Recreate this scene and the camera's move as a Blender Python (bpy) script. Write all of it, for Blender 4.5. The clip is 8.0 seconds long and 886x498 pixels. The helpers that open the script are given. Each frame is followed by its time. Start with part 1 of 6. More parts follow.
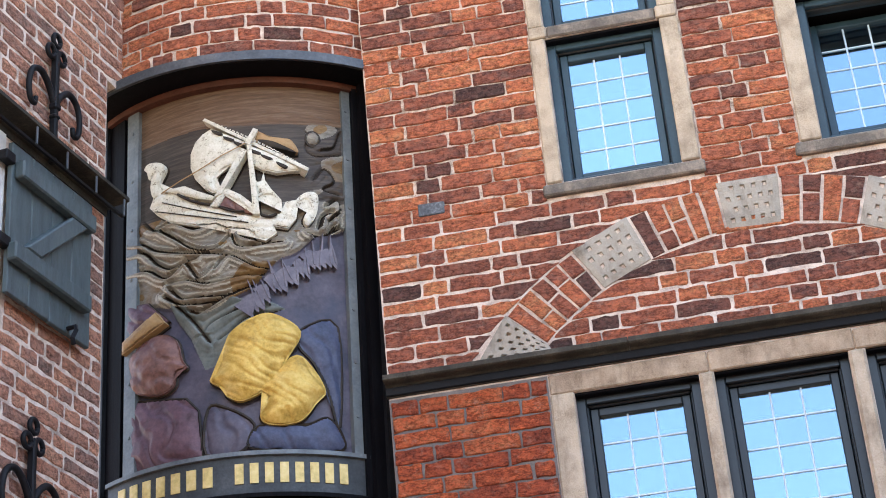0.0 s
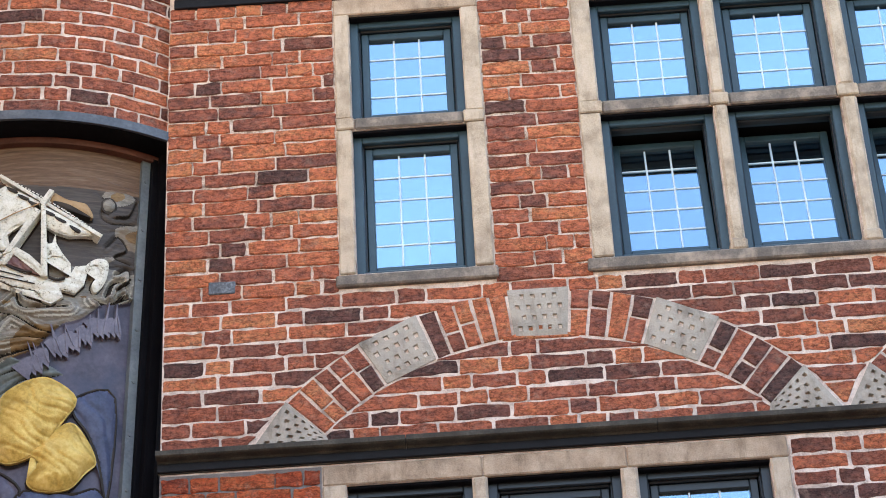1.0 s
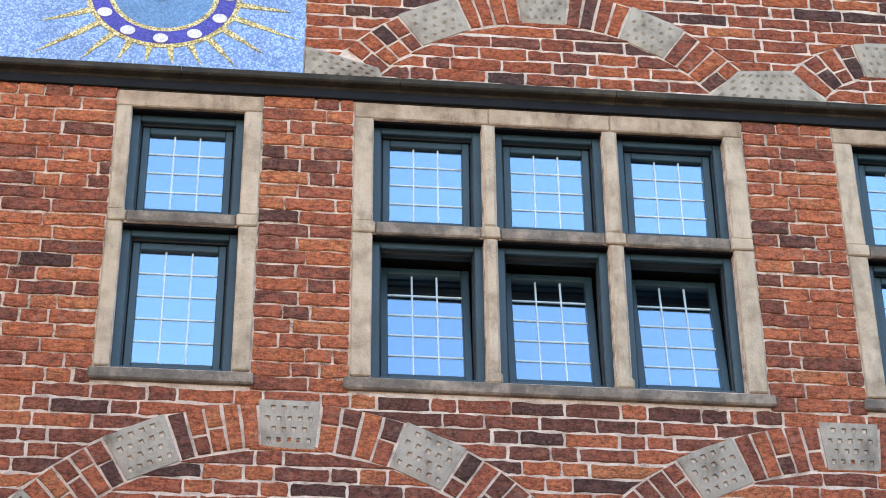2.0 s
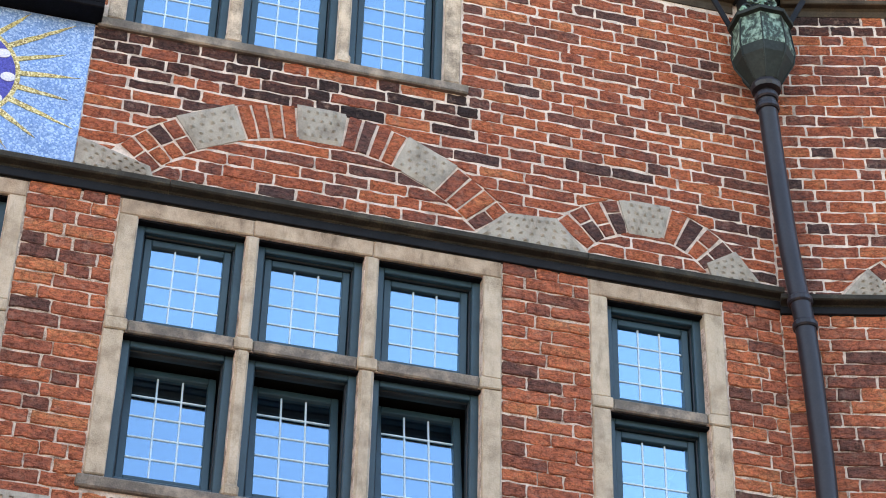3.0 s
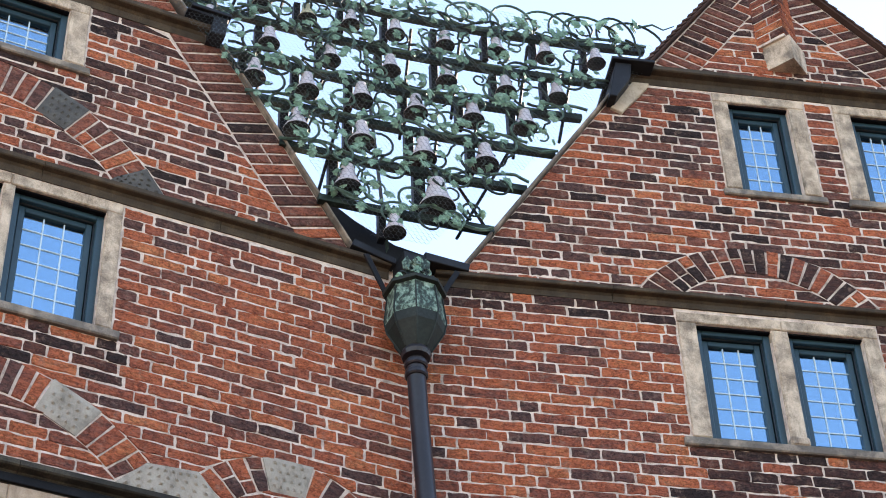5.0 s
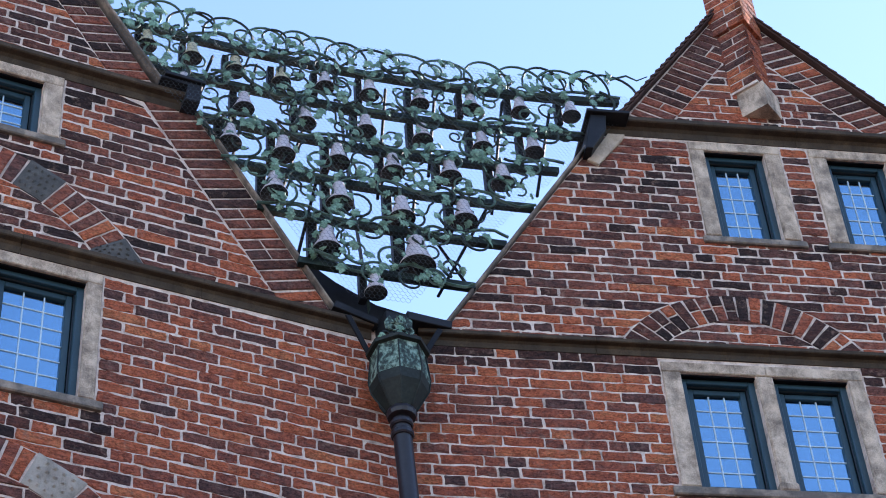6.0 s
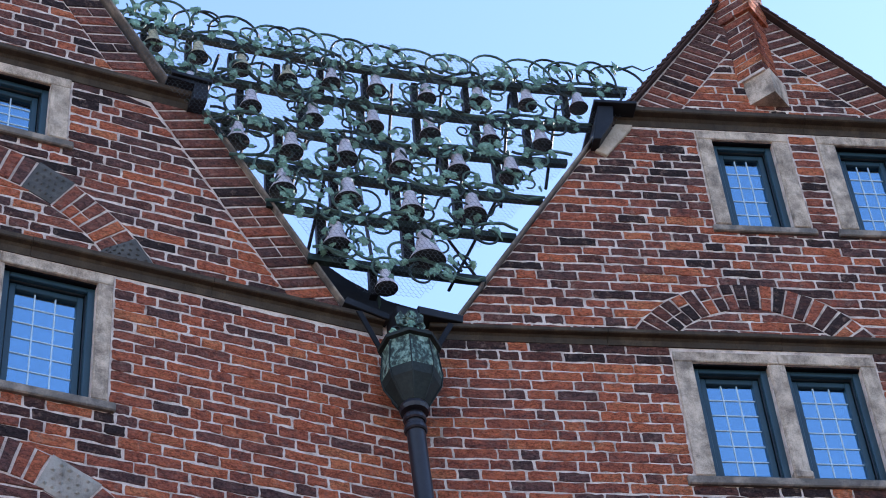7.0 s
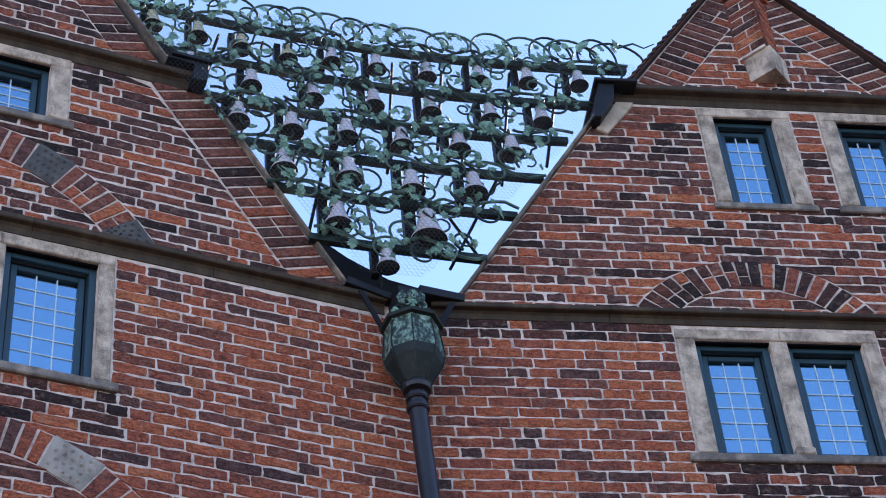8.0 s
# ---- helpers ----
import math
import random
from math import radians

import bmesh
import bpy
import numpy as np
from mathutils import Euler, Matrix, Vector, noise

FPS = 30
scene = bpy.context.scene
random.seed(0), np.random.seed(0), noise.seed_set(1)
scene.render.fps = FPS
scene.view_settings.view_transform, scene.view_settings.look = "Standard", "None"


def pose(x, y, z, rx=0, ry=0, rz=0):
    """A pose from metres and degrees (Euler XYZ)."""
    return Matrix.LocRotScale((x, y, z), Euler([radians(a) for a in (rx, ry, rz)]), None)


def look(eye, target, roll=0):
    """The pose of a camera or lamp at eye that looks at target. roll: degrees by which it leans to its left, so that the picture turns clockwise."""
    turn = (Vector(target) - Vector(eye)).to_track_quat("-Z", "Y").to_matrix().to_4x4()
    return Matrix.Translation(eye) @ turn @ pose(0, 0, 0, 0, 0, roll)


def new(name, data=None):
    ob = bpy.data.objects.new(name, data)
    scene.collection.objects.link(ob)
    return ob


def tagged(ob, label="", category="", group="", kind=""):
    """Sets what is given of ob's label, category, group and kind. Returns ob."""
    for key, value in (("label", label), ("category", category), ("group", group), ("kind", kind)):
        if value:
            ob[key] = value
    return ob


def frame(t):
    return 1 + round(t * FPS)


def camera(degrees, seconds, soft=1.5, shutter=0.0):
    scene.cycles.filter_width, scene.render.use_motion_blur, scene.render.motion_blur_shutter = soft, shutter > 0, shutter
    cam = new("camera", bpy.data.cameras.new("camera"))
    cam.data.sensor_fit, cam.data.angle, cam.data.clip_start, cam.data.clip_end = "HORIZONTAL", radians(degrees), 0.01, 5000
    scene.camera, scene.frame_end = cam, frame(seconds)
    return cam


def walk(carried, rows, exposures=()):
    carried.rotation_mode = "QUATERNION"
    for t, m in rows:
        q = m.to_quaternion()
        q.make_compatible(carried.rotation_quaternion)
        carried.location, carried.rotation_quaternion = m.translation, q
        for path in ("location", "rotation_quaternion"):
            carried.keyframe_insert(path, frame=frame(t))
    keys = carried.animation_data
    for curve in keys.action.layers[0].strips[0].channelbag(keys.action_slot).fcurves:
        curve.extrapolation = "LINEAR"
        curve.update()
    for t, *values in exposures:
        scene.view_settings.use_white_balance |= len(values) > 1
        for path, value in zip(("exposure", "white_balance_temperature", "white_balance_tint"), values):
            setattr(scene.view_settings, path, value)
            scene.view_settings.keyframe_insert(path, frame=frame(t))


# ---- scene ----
# ---------------------------------------------------------------- camera and walk
cam = camera(24.35, 8.0, soft=1.0)
ROWS = (
    (0.0, 0.726, -8.354, 1.650, -8.22, 27.53, -5.55),
    (0.5, 0.731, -8.353, 1.644, -5.13, 28.44, -4.42),
    (1.0, 0.742, -8.348, 1.659, -1.52, 29.57, -3.16),
    (1.5, 0.748, -8.347, 1.669, 2.30, 30.91, -1.76),
    (1.7, 0.755, -8.348, 1.668, 3.83, 31.53, -1.25),
    (2.8, 0.774, -8.349, 1.660, 12.48, 35.29, 1.11),
    (3.0, 0.779, -8.349, 1.660, 14.15, 35.95, 1.47),
    (3.5, 0.776, -8.356, 1.680, 18.33, 37.62, 1.44),
    (4.0, 0.797, -8.373, 1.700, 21.90, 39.38, 0.80),
    (4.5, 0.809, -8.385, 1.706, 24.71, 41.18, -0.56),
    (5.0, 0.810, -8.394, 1.702, 26.51, 42.77, -2.33),
    (5.2, 0.815, -8.392, 1.702, 26.92, 43.31, -3.00),
    (6.5, 0.838, -8.421, 1.717, 26.96, 44.35, -5.52),
    (7.0, 0.837, -8.423, 1.718, 26.76, 44.12, -5.73),
    (7.5, 0.836, -8.423, 1.717, 26.69, 43.84, -5.82),
    (8.0, 0.837, -8.417, 1.715, 26.64, 43.56, -5.98),
)


def heading(x, y, z, yaw, pitch, roll):
    a, b = radians(yaw), radians(pitch)
    ahead = Vector((math.sin(a) * math.cos(b), math.cos(a) * math.cos(b), math.sin(b)))
    eye = Vector((x, y, z))
    return look(eye, eye + ahead, roll)


EXPOSURES = ((0.0, 3.35, 8250, 17), (1.5, 3.12, 8050, 14.5), (3.0, 2.9, 7950, 13), (4.5, 2.72, 7900, 14.5), (5.2, 2.52, 7300, 14), (6.3, 2.0, 6050, 19), (8.0, 2.0, 6000, 18.5))
walk(cam, [(r[0], heading(*r[1:])) for r in ROWS], EXPOSURES)

# ---------------------------------------------------------------- sky and sun
SUN_UP, SUN_TURN = radians(36), radians(77)
world = bpy.data.worlds.new("sky")
scene.world = world
world.use_nodes = True
wn = world.node_tree
sky = wn.nodes.new("ShaderNodeTexSky")
sky.sky_type, sky.sun_disc = "NISHITA", False
sky.sun_elevation, sky.sun_rotation = SUN_UP, SUN_TURN
sky.air_density, sky.dust_density, sky.ozone_density = 1.0, 0.12, 1.8
wn.nodes["Background"].inputs["Strength"].default_value = 0.10
wn.links.new(sky.outputs["Color"], wn.nodes["Background"].inputs["Color"])
sun = new("sun", bpy.data.lights.new("sun", "SUN"))
sun.data.energy, sun.data.angle, sun.data.color = 3.0, radians(0.5), (1.0, 0.93, 0.84)
toward = Vector((math.sin(SUN_TURN) * math.cos(SUN_UP), math.cos(SUN_TURN) * math.cos(SUN_UP), math.sin(SUN_UP)))
sun.matrix_world = look(toward * 60, (0, 0, 0))

# ---------------------------------------------------------------- materials


def shader(name, rough=0.7, metal=0.0, spec=0.4):
    m = bpy.data.materials.new(name)
    m.use_nodes = True
    t = m.node_tree
    b = t.nodes["Principled BSDF"]
    b.inputs["Roughness"].default_value = rough
    b.inputs["Metallic"].default_value = metal
    b.inputs["Specular IOR Level"].default_value = spec
    return m, t, b


def node(t, kind, **inputs):
    n = t.nodes.new("ShaderNode" + kind)
    for k, v in inputs.items():
        n.inputs[k.replace("_", " ")].default_value = v
    return n


def place_of(t):
    return t.nodes.new("ShaderNodeNewGeometry").outputs["Position"]


def noise_of(t, scale, detail=4.0, rough=0.6, stretch=(1, 1, 1)):
    m = t.nodes.new("ShaderNodeMapping")
    m.inputs["Scale"].default_value = stretch
    t.links.new(place_of(t), m.inputs["Vector"])
    n = node(t, "TexNoise", Scale=scale, Detail=detail, Roughness=rough)
    t.links.new(m.outputs["Vector"], n.inputs["Vector"])
    return n.outputs["Fac"]


def ramp_of(t, fac, stops):
    r = t.nodes.new("ShaderNodeValToRGB")
    e = r.color_ramp.elements
    while len(e) < len(stops):
        e.new(0.5)
    for el, (p, c) in zip(e, stops):
        el.position, el.color = p, (*c, 1)
    t.links.new(fac, r.inputs["Fac"])
    return r.outputs["Color"]


def math_of(t, op, a, b):
    n = t.nodes.new("ShaderNodeMath")
    n.operation = op
    for i, v in enumerate((a, b)):
        if isinstance(v, (int, float)):
            n.inputs[i].default_value = v
        else:
            t.links.new(v, n.inputs[i])
    return n.outputs[0]


def mix_of(t, fac, a, b, blend="MIX"):
    n = t.nodes.new("ShaderNodeMix")
    n.data_type, n.blend_type = "RGBA", blend
    for key, v in (("Factor", fac), ("A", a), ("B", b)):
        s = [i for i in n.inputs if i.name == key and i.type == ("VALUE" if key == "Factor" else "RGBA")][0]
        if isinstance(v, (int, float)):
            s.default_value = v
        elif isinstance(v, tuple):
            s.default_value = (*v, 1)
        else:
            t.links.new(v, s)
    return [o for o in n.outputs if o.type == "RGBA"][0]


def relief_of(t, b, height, strength=0.4, dist=0.01):
    n = node(t, "Bump", Strength=strength, Distance=dist)
    t.links.new(height, n.inputs["Height"])
    t.links.new(n.outputs["Normal"], b.inputs["Normal"])


def weathered(name, stops, scale=9.0, rough=0.75, metal=0.0, grain=90.0, bump=0.35, dist=0.004, stain=None, stain_scale=1.6, spec=0.3, stretch=(1, 1, 1), streak=0.0):
    """A surface whose colour drifts over patches and over fine grain, with stains of their own shape."""
    m, t, b = shader(name, rough, metal, spec)
    big, fine = noise_of(t, scale, 5, 0.6, stretch), noise_of(t, grain, 3, 0.6, stretch)
    mixed = math_of(t, "ADD", math_of(t, "MULTIPLY", big, 0.65), math_of(t, "MULTIPLY", fine, 0.35))
    col = ramp_of(t, mixed, stops)
    if stain:
        s = noise_of(t, stain_scale, 6, 0.65)
        f = ramp_of(t, s, ((0.50, (0, 0, 0)), (0.68, (1, 1, 1))))
        bw = t.nodes.new("ShaderNodeRGBToBW")
        t.links.new(f, bw.inputs[0])
        col = mix_of(t, math_of(t, "MULTIPLY", bw.outputs[0], 0.75), col, stain)
    if streak:
        run = ramp_of(t, noise_of(t, 5.0, 6, 0.7, (3.4, 3.4, 1.0)), ((0.34, (0.50, 0.48, 0.46)), (0.47, (0.95, 0.95, 0.95)), (0.68, (1.12, 1.11, 1.10))))
        col = mix_of(t, streak, col, run, "MULTIPLY")
    t.links.new(col, b.inputs["Base Color"])
    relief_of(t, b, math_of(t, "ADD", fine, big), bump, dist)
    return m


def brick_material(name, stops, soot=(0.060, 0.034, 0.032), drift=0.16):
    m, t, b = shader(name, 0.88, 0, 0.2)
    isl = t.nodes.new("ShaderNodeNewGeometry").outputs["Random Per Island"]
    obj = t.nodes.new("ShaderNodeObjectInfo").outputs["Random"]
    r = math_of(t, "FRACT", math_of(t, "ADD", isl, obj), 0.0)
    region = math_of(t, "MULTIPLY", math_of(t, "SUBTRACT", noise_of(t, 0.9, 3), 0.5), drift * 2.4)
    inside = math_of(t, "MULTIPLY", math_of(t, "SUBTRACT", noise_of(t, 12, 7, 0.72, (1, 1, 2.2)), 0.5), 1.45)
    tone = math_of(t, "ADD", math_of(t, "ADD", math_of(t, "ADD", math_of(t, "MULTIPLY", r, 0.74), 0.13), region), inside)
    col = ramp_of(t, tone, stops)
    grain = ramp_of(t, noise_of(t, 55, 5, 0.70, (1, 1, 1.2)), ((0.32, (0.36, 0.34, 0.34)), (0.46, (0.93, 0.93, 0.93)), (0.70, (1.38, 1.34, 1.30))))
    col = mix_of(t, 0.85, col, grain, "MULTIPLY")
    crack = ramp_of(t, noise_of(t, 10, 6, 0.68, (1, 1, 2.3)), ((0.450, (1, 1, 1)), (0.474, (0.20, 0.17, 0.17)), (0.490, (0.26, 0.22, 0.22)), (0.520, (1, 1, 1))))
    col = mix_of(t, 0.60, col, crack, "MULTIPLY")
    bloom = t.nodes.new("ShaderNodeRGBToBW")
    t.links.new(ramp_of(t, noise_of(t, 16, 7, 0.75), ((0.54, (0, 0, 0)), (0.70, (1, 1, 1)))), bloom.inputs[0])
    col = mix_of(t, math_of(t, "MULTIPLY", bloom.outputs[0], 0.46), col, (0.56, 0.36, 0.27))
    dirt = t.nodes.new("ShaderNodeRGBToBW")
    t.links.new(ramp_of(t, noise_of(t, 7.5, 8, 0.75), ((0.52, (0, 0, 0)), (0.66, (1, 1, 1)))), dirt.inputs[0])
    col = mix_of(t, math_of(t, "MULTIPLY", dirt.outputs[0], 0.36), col, soot)
    t.links.new(col, b.inputs["Base Color"])
    torn = math_of(t, "MULTIPLY", noise_of(t, 24, 7, 0.75, (1, 1, 1.7)), 1.6)
    pocks = math_of(t, "MULTIPLY", noise_of(t, 95, 4, 0.7), 0.6)
    relief_of(t, b, math_of(t, "ADD", torn, pocks), 1.0, 0.024)
    return m


BRICK = brick_material("fired brick", (
    (0.00, (0.215, 0.092, 0.074)), (0.20, (0.370, 0.118, 0.078)), (0.45, (0.540, 0.155, 0.084)),
    (0.72, (0.640, 0.180, 0.084)), (1.00, (0.720, 0.265, 0.120))))
BRICK_DARK = brick_material("dark overburnt brick", (
    (0.05, (0.110, 0.066, 0.062)), (0.35, (0.185, 0.088, 0.075)), (0.65, (0.290, 0.112, 0.082)), (0.95, (0.440, 0.140, 0.085))))
BRICK_SOOT = brick_material("sooty blackened brick", (
    (0.05, (0.036, 0.026, 0.026)), (0.35, (0.066, 0.040, 0.037)), (0.65, (0.120, 0.056, 0.047)), (0.95, (0.230, 0.085, 0.060))))
BRICK_NEW = brick_material("repaired brick", (
    (0.05, (0.340, 0.080, 0.048)), (0.35, (0.540, 0.115, 0.056)), (0.65, (0.680, 0.152, 0.064)), (0.95, (0.700, 0.225, 0.105))), drift=0.1)
BRICK_CLEAN = brick_material("cleaner fired brick", (
    (0.00, (0.240, 0.108, 0.088)), (0.20, (0.400, 0.140, 0.095)), (0.45, (0.580, 0.180, 0.105)),
    (0.72, (0.730, 0.225, 0.112)), (1.00, (0.800, 0.320, 0.150))), soot=(0.10, 0.055, 0.048))
BRICK_BROWN = brick_material("brown fired brick", (
    (0.05, (0.120, 0.070, 0.062)), (0.35, (0.210, 0.096, 0.078)), (0.65, (0.320, 0.122, 0.086)), (0.95, (0.460, 0.150, 0.092))), soot=(0.08, 0.048, 0.042))
BRICK_AGED = brick_material("aged grey-red brick", (
    (0.00, (0.300, 0.205, 0.175)), (0.25, (0.460, 0.250, 0.195)), (0.55, (0.620, 0.290, 0.200)), (0.90, (0.760, 0.380, 0.250))), soot=(0.13, 0.10, 0.085))
# Dark patches colour in the dirt and shadow of gaps beside the bricks.
MORTAR = weathered("lime mortar", ((0.32, (0.28, 0.20, 0.16)), (0.42, (0.54, 0.43, 0.36)), (0.54, (0.74, 0.62, 0.53)), (0.75, (0.84, 0.73, 0.64))), 11, 0.95, 0, 120, 0.8, 0.008, (0.26, 0.20, 0.165), 9.0)
# Darkest tones add crevice shadow to the brown of this mortar.
MORTAR_BROWN = weathered("brown weathered mortar", ((0.34, (0.14, 0.095, 0.070)), (0.44, (0.42, 0.315, 0.25)), (0.53, (0.72, 0.60, 0.51)), (0.75, (0.82, 0.72, 0.63))), 13, 0.95, 0, 140, 0.8, 0.008)
MORTAR_DARK = weathered("cement mortar", ((0.3, (0.10, 0.09, 0.085)), (0.55, (0.20, 0.18, 0.17)), (0.8, (0.32, 0.29, 0.26))), 7, 0.95, 0, 140, 0.6, 0.006)
STONE = weathered("dressed sandstone", ((0.28, (0.22, 0.17, 0.12)), (0.46, (0.47, 0.385, 0.285)), (0.72, (0.63, 0.54, 0.43))), 6, 0.88, 0, 150, 0.6, 0.006, (0.27, 0.215, 0.16), 4.5, streak=0.55)
LINTEL = weathered("brown-stained sandstone", ((0.28, (0.17, 0.12, 0.082)), (0.46, (0.39, 0.295, 0.21)), (0.72, (0.58, 0.465, 0.35))), 7, 0.88, 0, 150, 0.6, 0.006, (0.20, 0.15, 0.11), 5.0, streak=0.7)
STONE_OLD = weathered("sooty weathered sandstone", ((0.28, (0.13, 0.105, 0.085)), (0.42, (0.38, 0.30, 0.225)), (0.55, (0.62, 0.50, 0.38)), (0.75, (0.80, 0.68, 0.54))), 9, 0.9, 0, 130, 0.8, 0.008, (0.15, 0.125, 0.105), 6.5, streak=0.7)
SILL = weathered("sooty sandstone sill", ((0.25, (0.07, 0.062, 0.055)), (0.5, (0.16, 0.14, 0.12)), (0.8, (0.40, 0.33, 0.26))), 9, 0.9, 0, 130, 0.5, 0.005, (0.45, 0.37, 0.29), 7)
PITTED = weathered("pitted arch stone", ((0.25, (0.2415, 0.2205, 0.1837)), (0.5, (0.3780, 0.3413, 0.2835)), (0.8, (0.4830, 0.4410, 0.3780))), 7, 0.9, 0, 120, 0.7, 0.008, (0.15, 0.13, 0.105), 4.5, streak=0.6)
PITTED_DARK = weathered("dark pitted stone", ((0.25, (0.045, 0.044, 0.042)), (0.5, (0.085, 0.083, 0.078)), (0.8, (0.17, 0.165, 0.15))), 9, 0.9, 0, 120, 0.7, 0.008)
LEDGE_PALE = weathered("grey-brown ledge stone", ((0.25, (0.022, 0.020, 0.017)), (0.5, (0.052, 0.048, 0.039)), (0.8, (0.14, 0.125, 0.10))), 8, 0.85, 0, 110, 0.5, 0.005, (0.030, 0.028, 0.026), 2.4, streak=0.6)
LEDGE = weathered("weathered dark ledge stone", ((0.25, (0.014, 0.014, 0.012)), (0.5, (0.034, 0.032, 0.026)), (0.8, (0.11, 0.096, 0.070))), 8, 0.85, 0, 110, 0.5, 0.005, (0.030, 0.028, 0.026), 2.4, streak=0.6)
BAND = weathered("brown string course stone", ((0.25, (0.022, 0.016, 0.011)), (0.5, (0.056, 0.040, 0.026)), (0.8, (0.135, 0.098, 0.062))), 7, 0.86, 0, 120, 0.5, 0.005, (0.055, 0.045, 0.035), 2.6, streak=0.6)
PAINT = weathered("blue-green window paint", ((0.3, (0.015, 0.037, 0.050)), (0.55, (0.022, 0.056, 0.076)), (0.8, (0.036, 0.080, 0.104))), 5, 0.38, 0, 70, 0.12, 0.002, spec=0.5)
PAINT_BLACK = weathered("blue-black window paint", ((0.3, (0.006, 0.009, 0.012)), (0.55, (0.011, 0.017, 0.022)), (0.8, (0.022, 0.032, 0.040))), 5, 0.35, 0, 70, 0.12, 0.002, spec=0.5)
# Pale blue base colour carries the sky's reflection on the lead.
CAME = weathered("lead came with painted sky sheen", ((0.3, (0.46, 0.60, 0.68)), (0.6, (0.58, 0.72, 0.80)), (0.8, (0.66, 0.80, 0.87))), 12, 0.5, 0.15, 120, 0.2, 0.001, spec=0.5)
# Near-black lining: the unlit room's darkness is put into its colour.
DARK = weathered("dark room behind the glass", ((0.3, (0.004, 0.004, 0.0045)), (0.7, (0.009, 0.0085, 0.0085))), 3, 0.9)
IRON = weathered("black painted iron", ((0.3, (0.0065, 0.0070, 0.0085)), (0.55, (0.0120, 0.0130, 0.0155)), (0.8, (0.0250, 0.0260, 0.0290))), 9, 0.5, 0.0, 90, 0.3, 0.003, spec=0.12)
LEAD = weathered("grey lead sheet", ((0.3, (0.040, 0.048, 0.058)), (0.55, (0.085, 0.098, 0.112)), (0.8, (0.16, 0.175, 0.19))), 8, 0.5, 0.3, 70, 0.3, 0.004)
TIMBER = weathered("black stained timber", ((0.3, (0.0024, 0.0024, 0.0032)), (0.55, (0.0052, 0.0052, 0.0068)), (0.8, (0.0120, 0.0120, 0.0144))), 6, 0.6, 0, 60, 0.3, 0.003, spec=0.06, stretch=(6, 6, 0.6))
PIPE = weathered("slate-violet pipe paint", ((0.3, (0.0112, 0.0105, 0.0147)), (0.55, (0.0196, 0.0182, 0.0238)), (0.8, (0.0336, 0.0308, 0.0378))), 5, 0.42, 0, 60, 0.15, 0.002, spec=0.4)
COPPER = weathered("dark patinated copper", ((0.28, (0.0070, 0.0098, 0.0091)), (0.5, (0.0140, 0.0203, 0.0182)), (0.78, (0.0315, 0.0462, 0.0392))), 10, 0.6, 0.1, 60, 0.3, 0.004)
COPPER_TOP = weathered("streaked verdigris copper", ((0.30, (0.012, 0.018, 0.016)), (0.46, (0.035, 0.055, 0.046)), (0.56, (0.16, 0.25, 0.20)), (0.8, (0.46, 0.58, 0.50))), 20, 0.65, 0.1, 40, 0.4, 0.004, stretch=(1, 1, 0.75))
DARK_LEAD = weathered("dark weathered lead", ((0.3, (0.0060, 0.0065, 0.0085)), (0.55, (0.0120, 0.0130, 0.0160)), (0.8, (0.0250, 0.0265, 0.0310))), 8, 0.55, 0.1, 70, 0.3, 0.004)
VERDIGRIS = weathered("green patinated wrought metal", ((0.3, (0.022, 0.044, 0.035)), (0.5, (0.065, 0.120, 0.095)), (0.78, (0.20, 0.32, 0.25))), 14, 0.65, 0.15, 80, 0.4, 0.004)
LEAFMETAL = weathered("pale verdigris leaf metal", ((0.3, (0.035, 0.075, 0.055)), (0.48, (0.14, 0.26, 0.185)), (0.62, (0.30, 0.48, 0.36)), (0.8, (0.50, 0.66, 0.54))), 16, 0.6, 0.1, 80, 0.4, 0.004)
PORCELAIN = weathered("lilac-white porcelain", ((0.3, (0.42, 0.38, 0.42)), (0.55, (0.58, 0.54, 0.57)), (0.8, (0.70, 0.67, 0.68))), 6, 0.35, 0, 60, 0.15, 0.002, spec=0.5)
OLDBELL = weathered("yellowed porcelain", ((0.3, (0.30, 0.27, 0.16)), (0.55, (0.46, 0.42, 0.27)), (0.8, (0.58, 0.55, 0.42))), 9, 0.4, 0, 60, 0.2, 0.002)
INNER_BLACK = weathered("black bell inside", ((0.3, (0.0040, 0.0040, 0.0045)), (0.7, (0.0100, 0.0100, 0.0110))), 9, 0.8)
WIRE = weathered("dull net wire", ((0.3, (0.07, 0.095, 0.12)), (0.7, (0.13, 0.16, 0.19))), 9, 0.6, 0.1)
COBBLE = weathered("street paving", ((0.3, (0.07, 0.06, 0.052)), (0.5, (0.12, 0.105, 0.09)), (0.8, (0.18, 0.16, 0.14))), 3, 0.9, 0, 40, 0.5, 0.01)
OPPOSITE = weathered("unseen wall brick", ((0.3, (0.22, 0.09, 0.06)), (0.5, (0.32, 0.14, 0.09)), (0.8, (0.42, 0.22, 0.15))), 3, 0.9, 0, 40, 0.5, 0.01)
ROOF_TILE = weathered("red roof tiles", ((0.3, (0.12, 0.045, 0.03)), (0.7, (0.26, 0.10, 0.06))), 6, 0.85)
SLATE = weathered("roof tiles", ((0.3, (0.035, 0.022, 0.020)), (0.7, (0.10, 0.055, 0.045))), 6, 0.85)


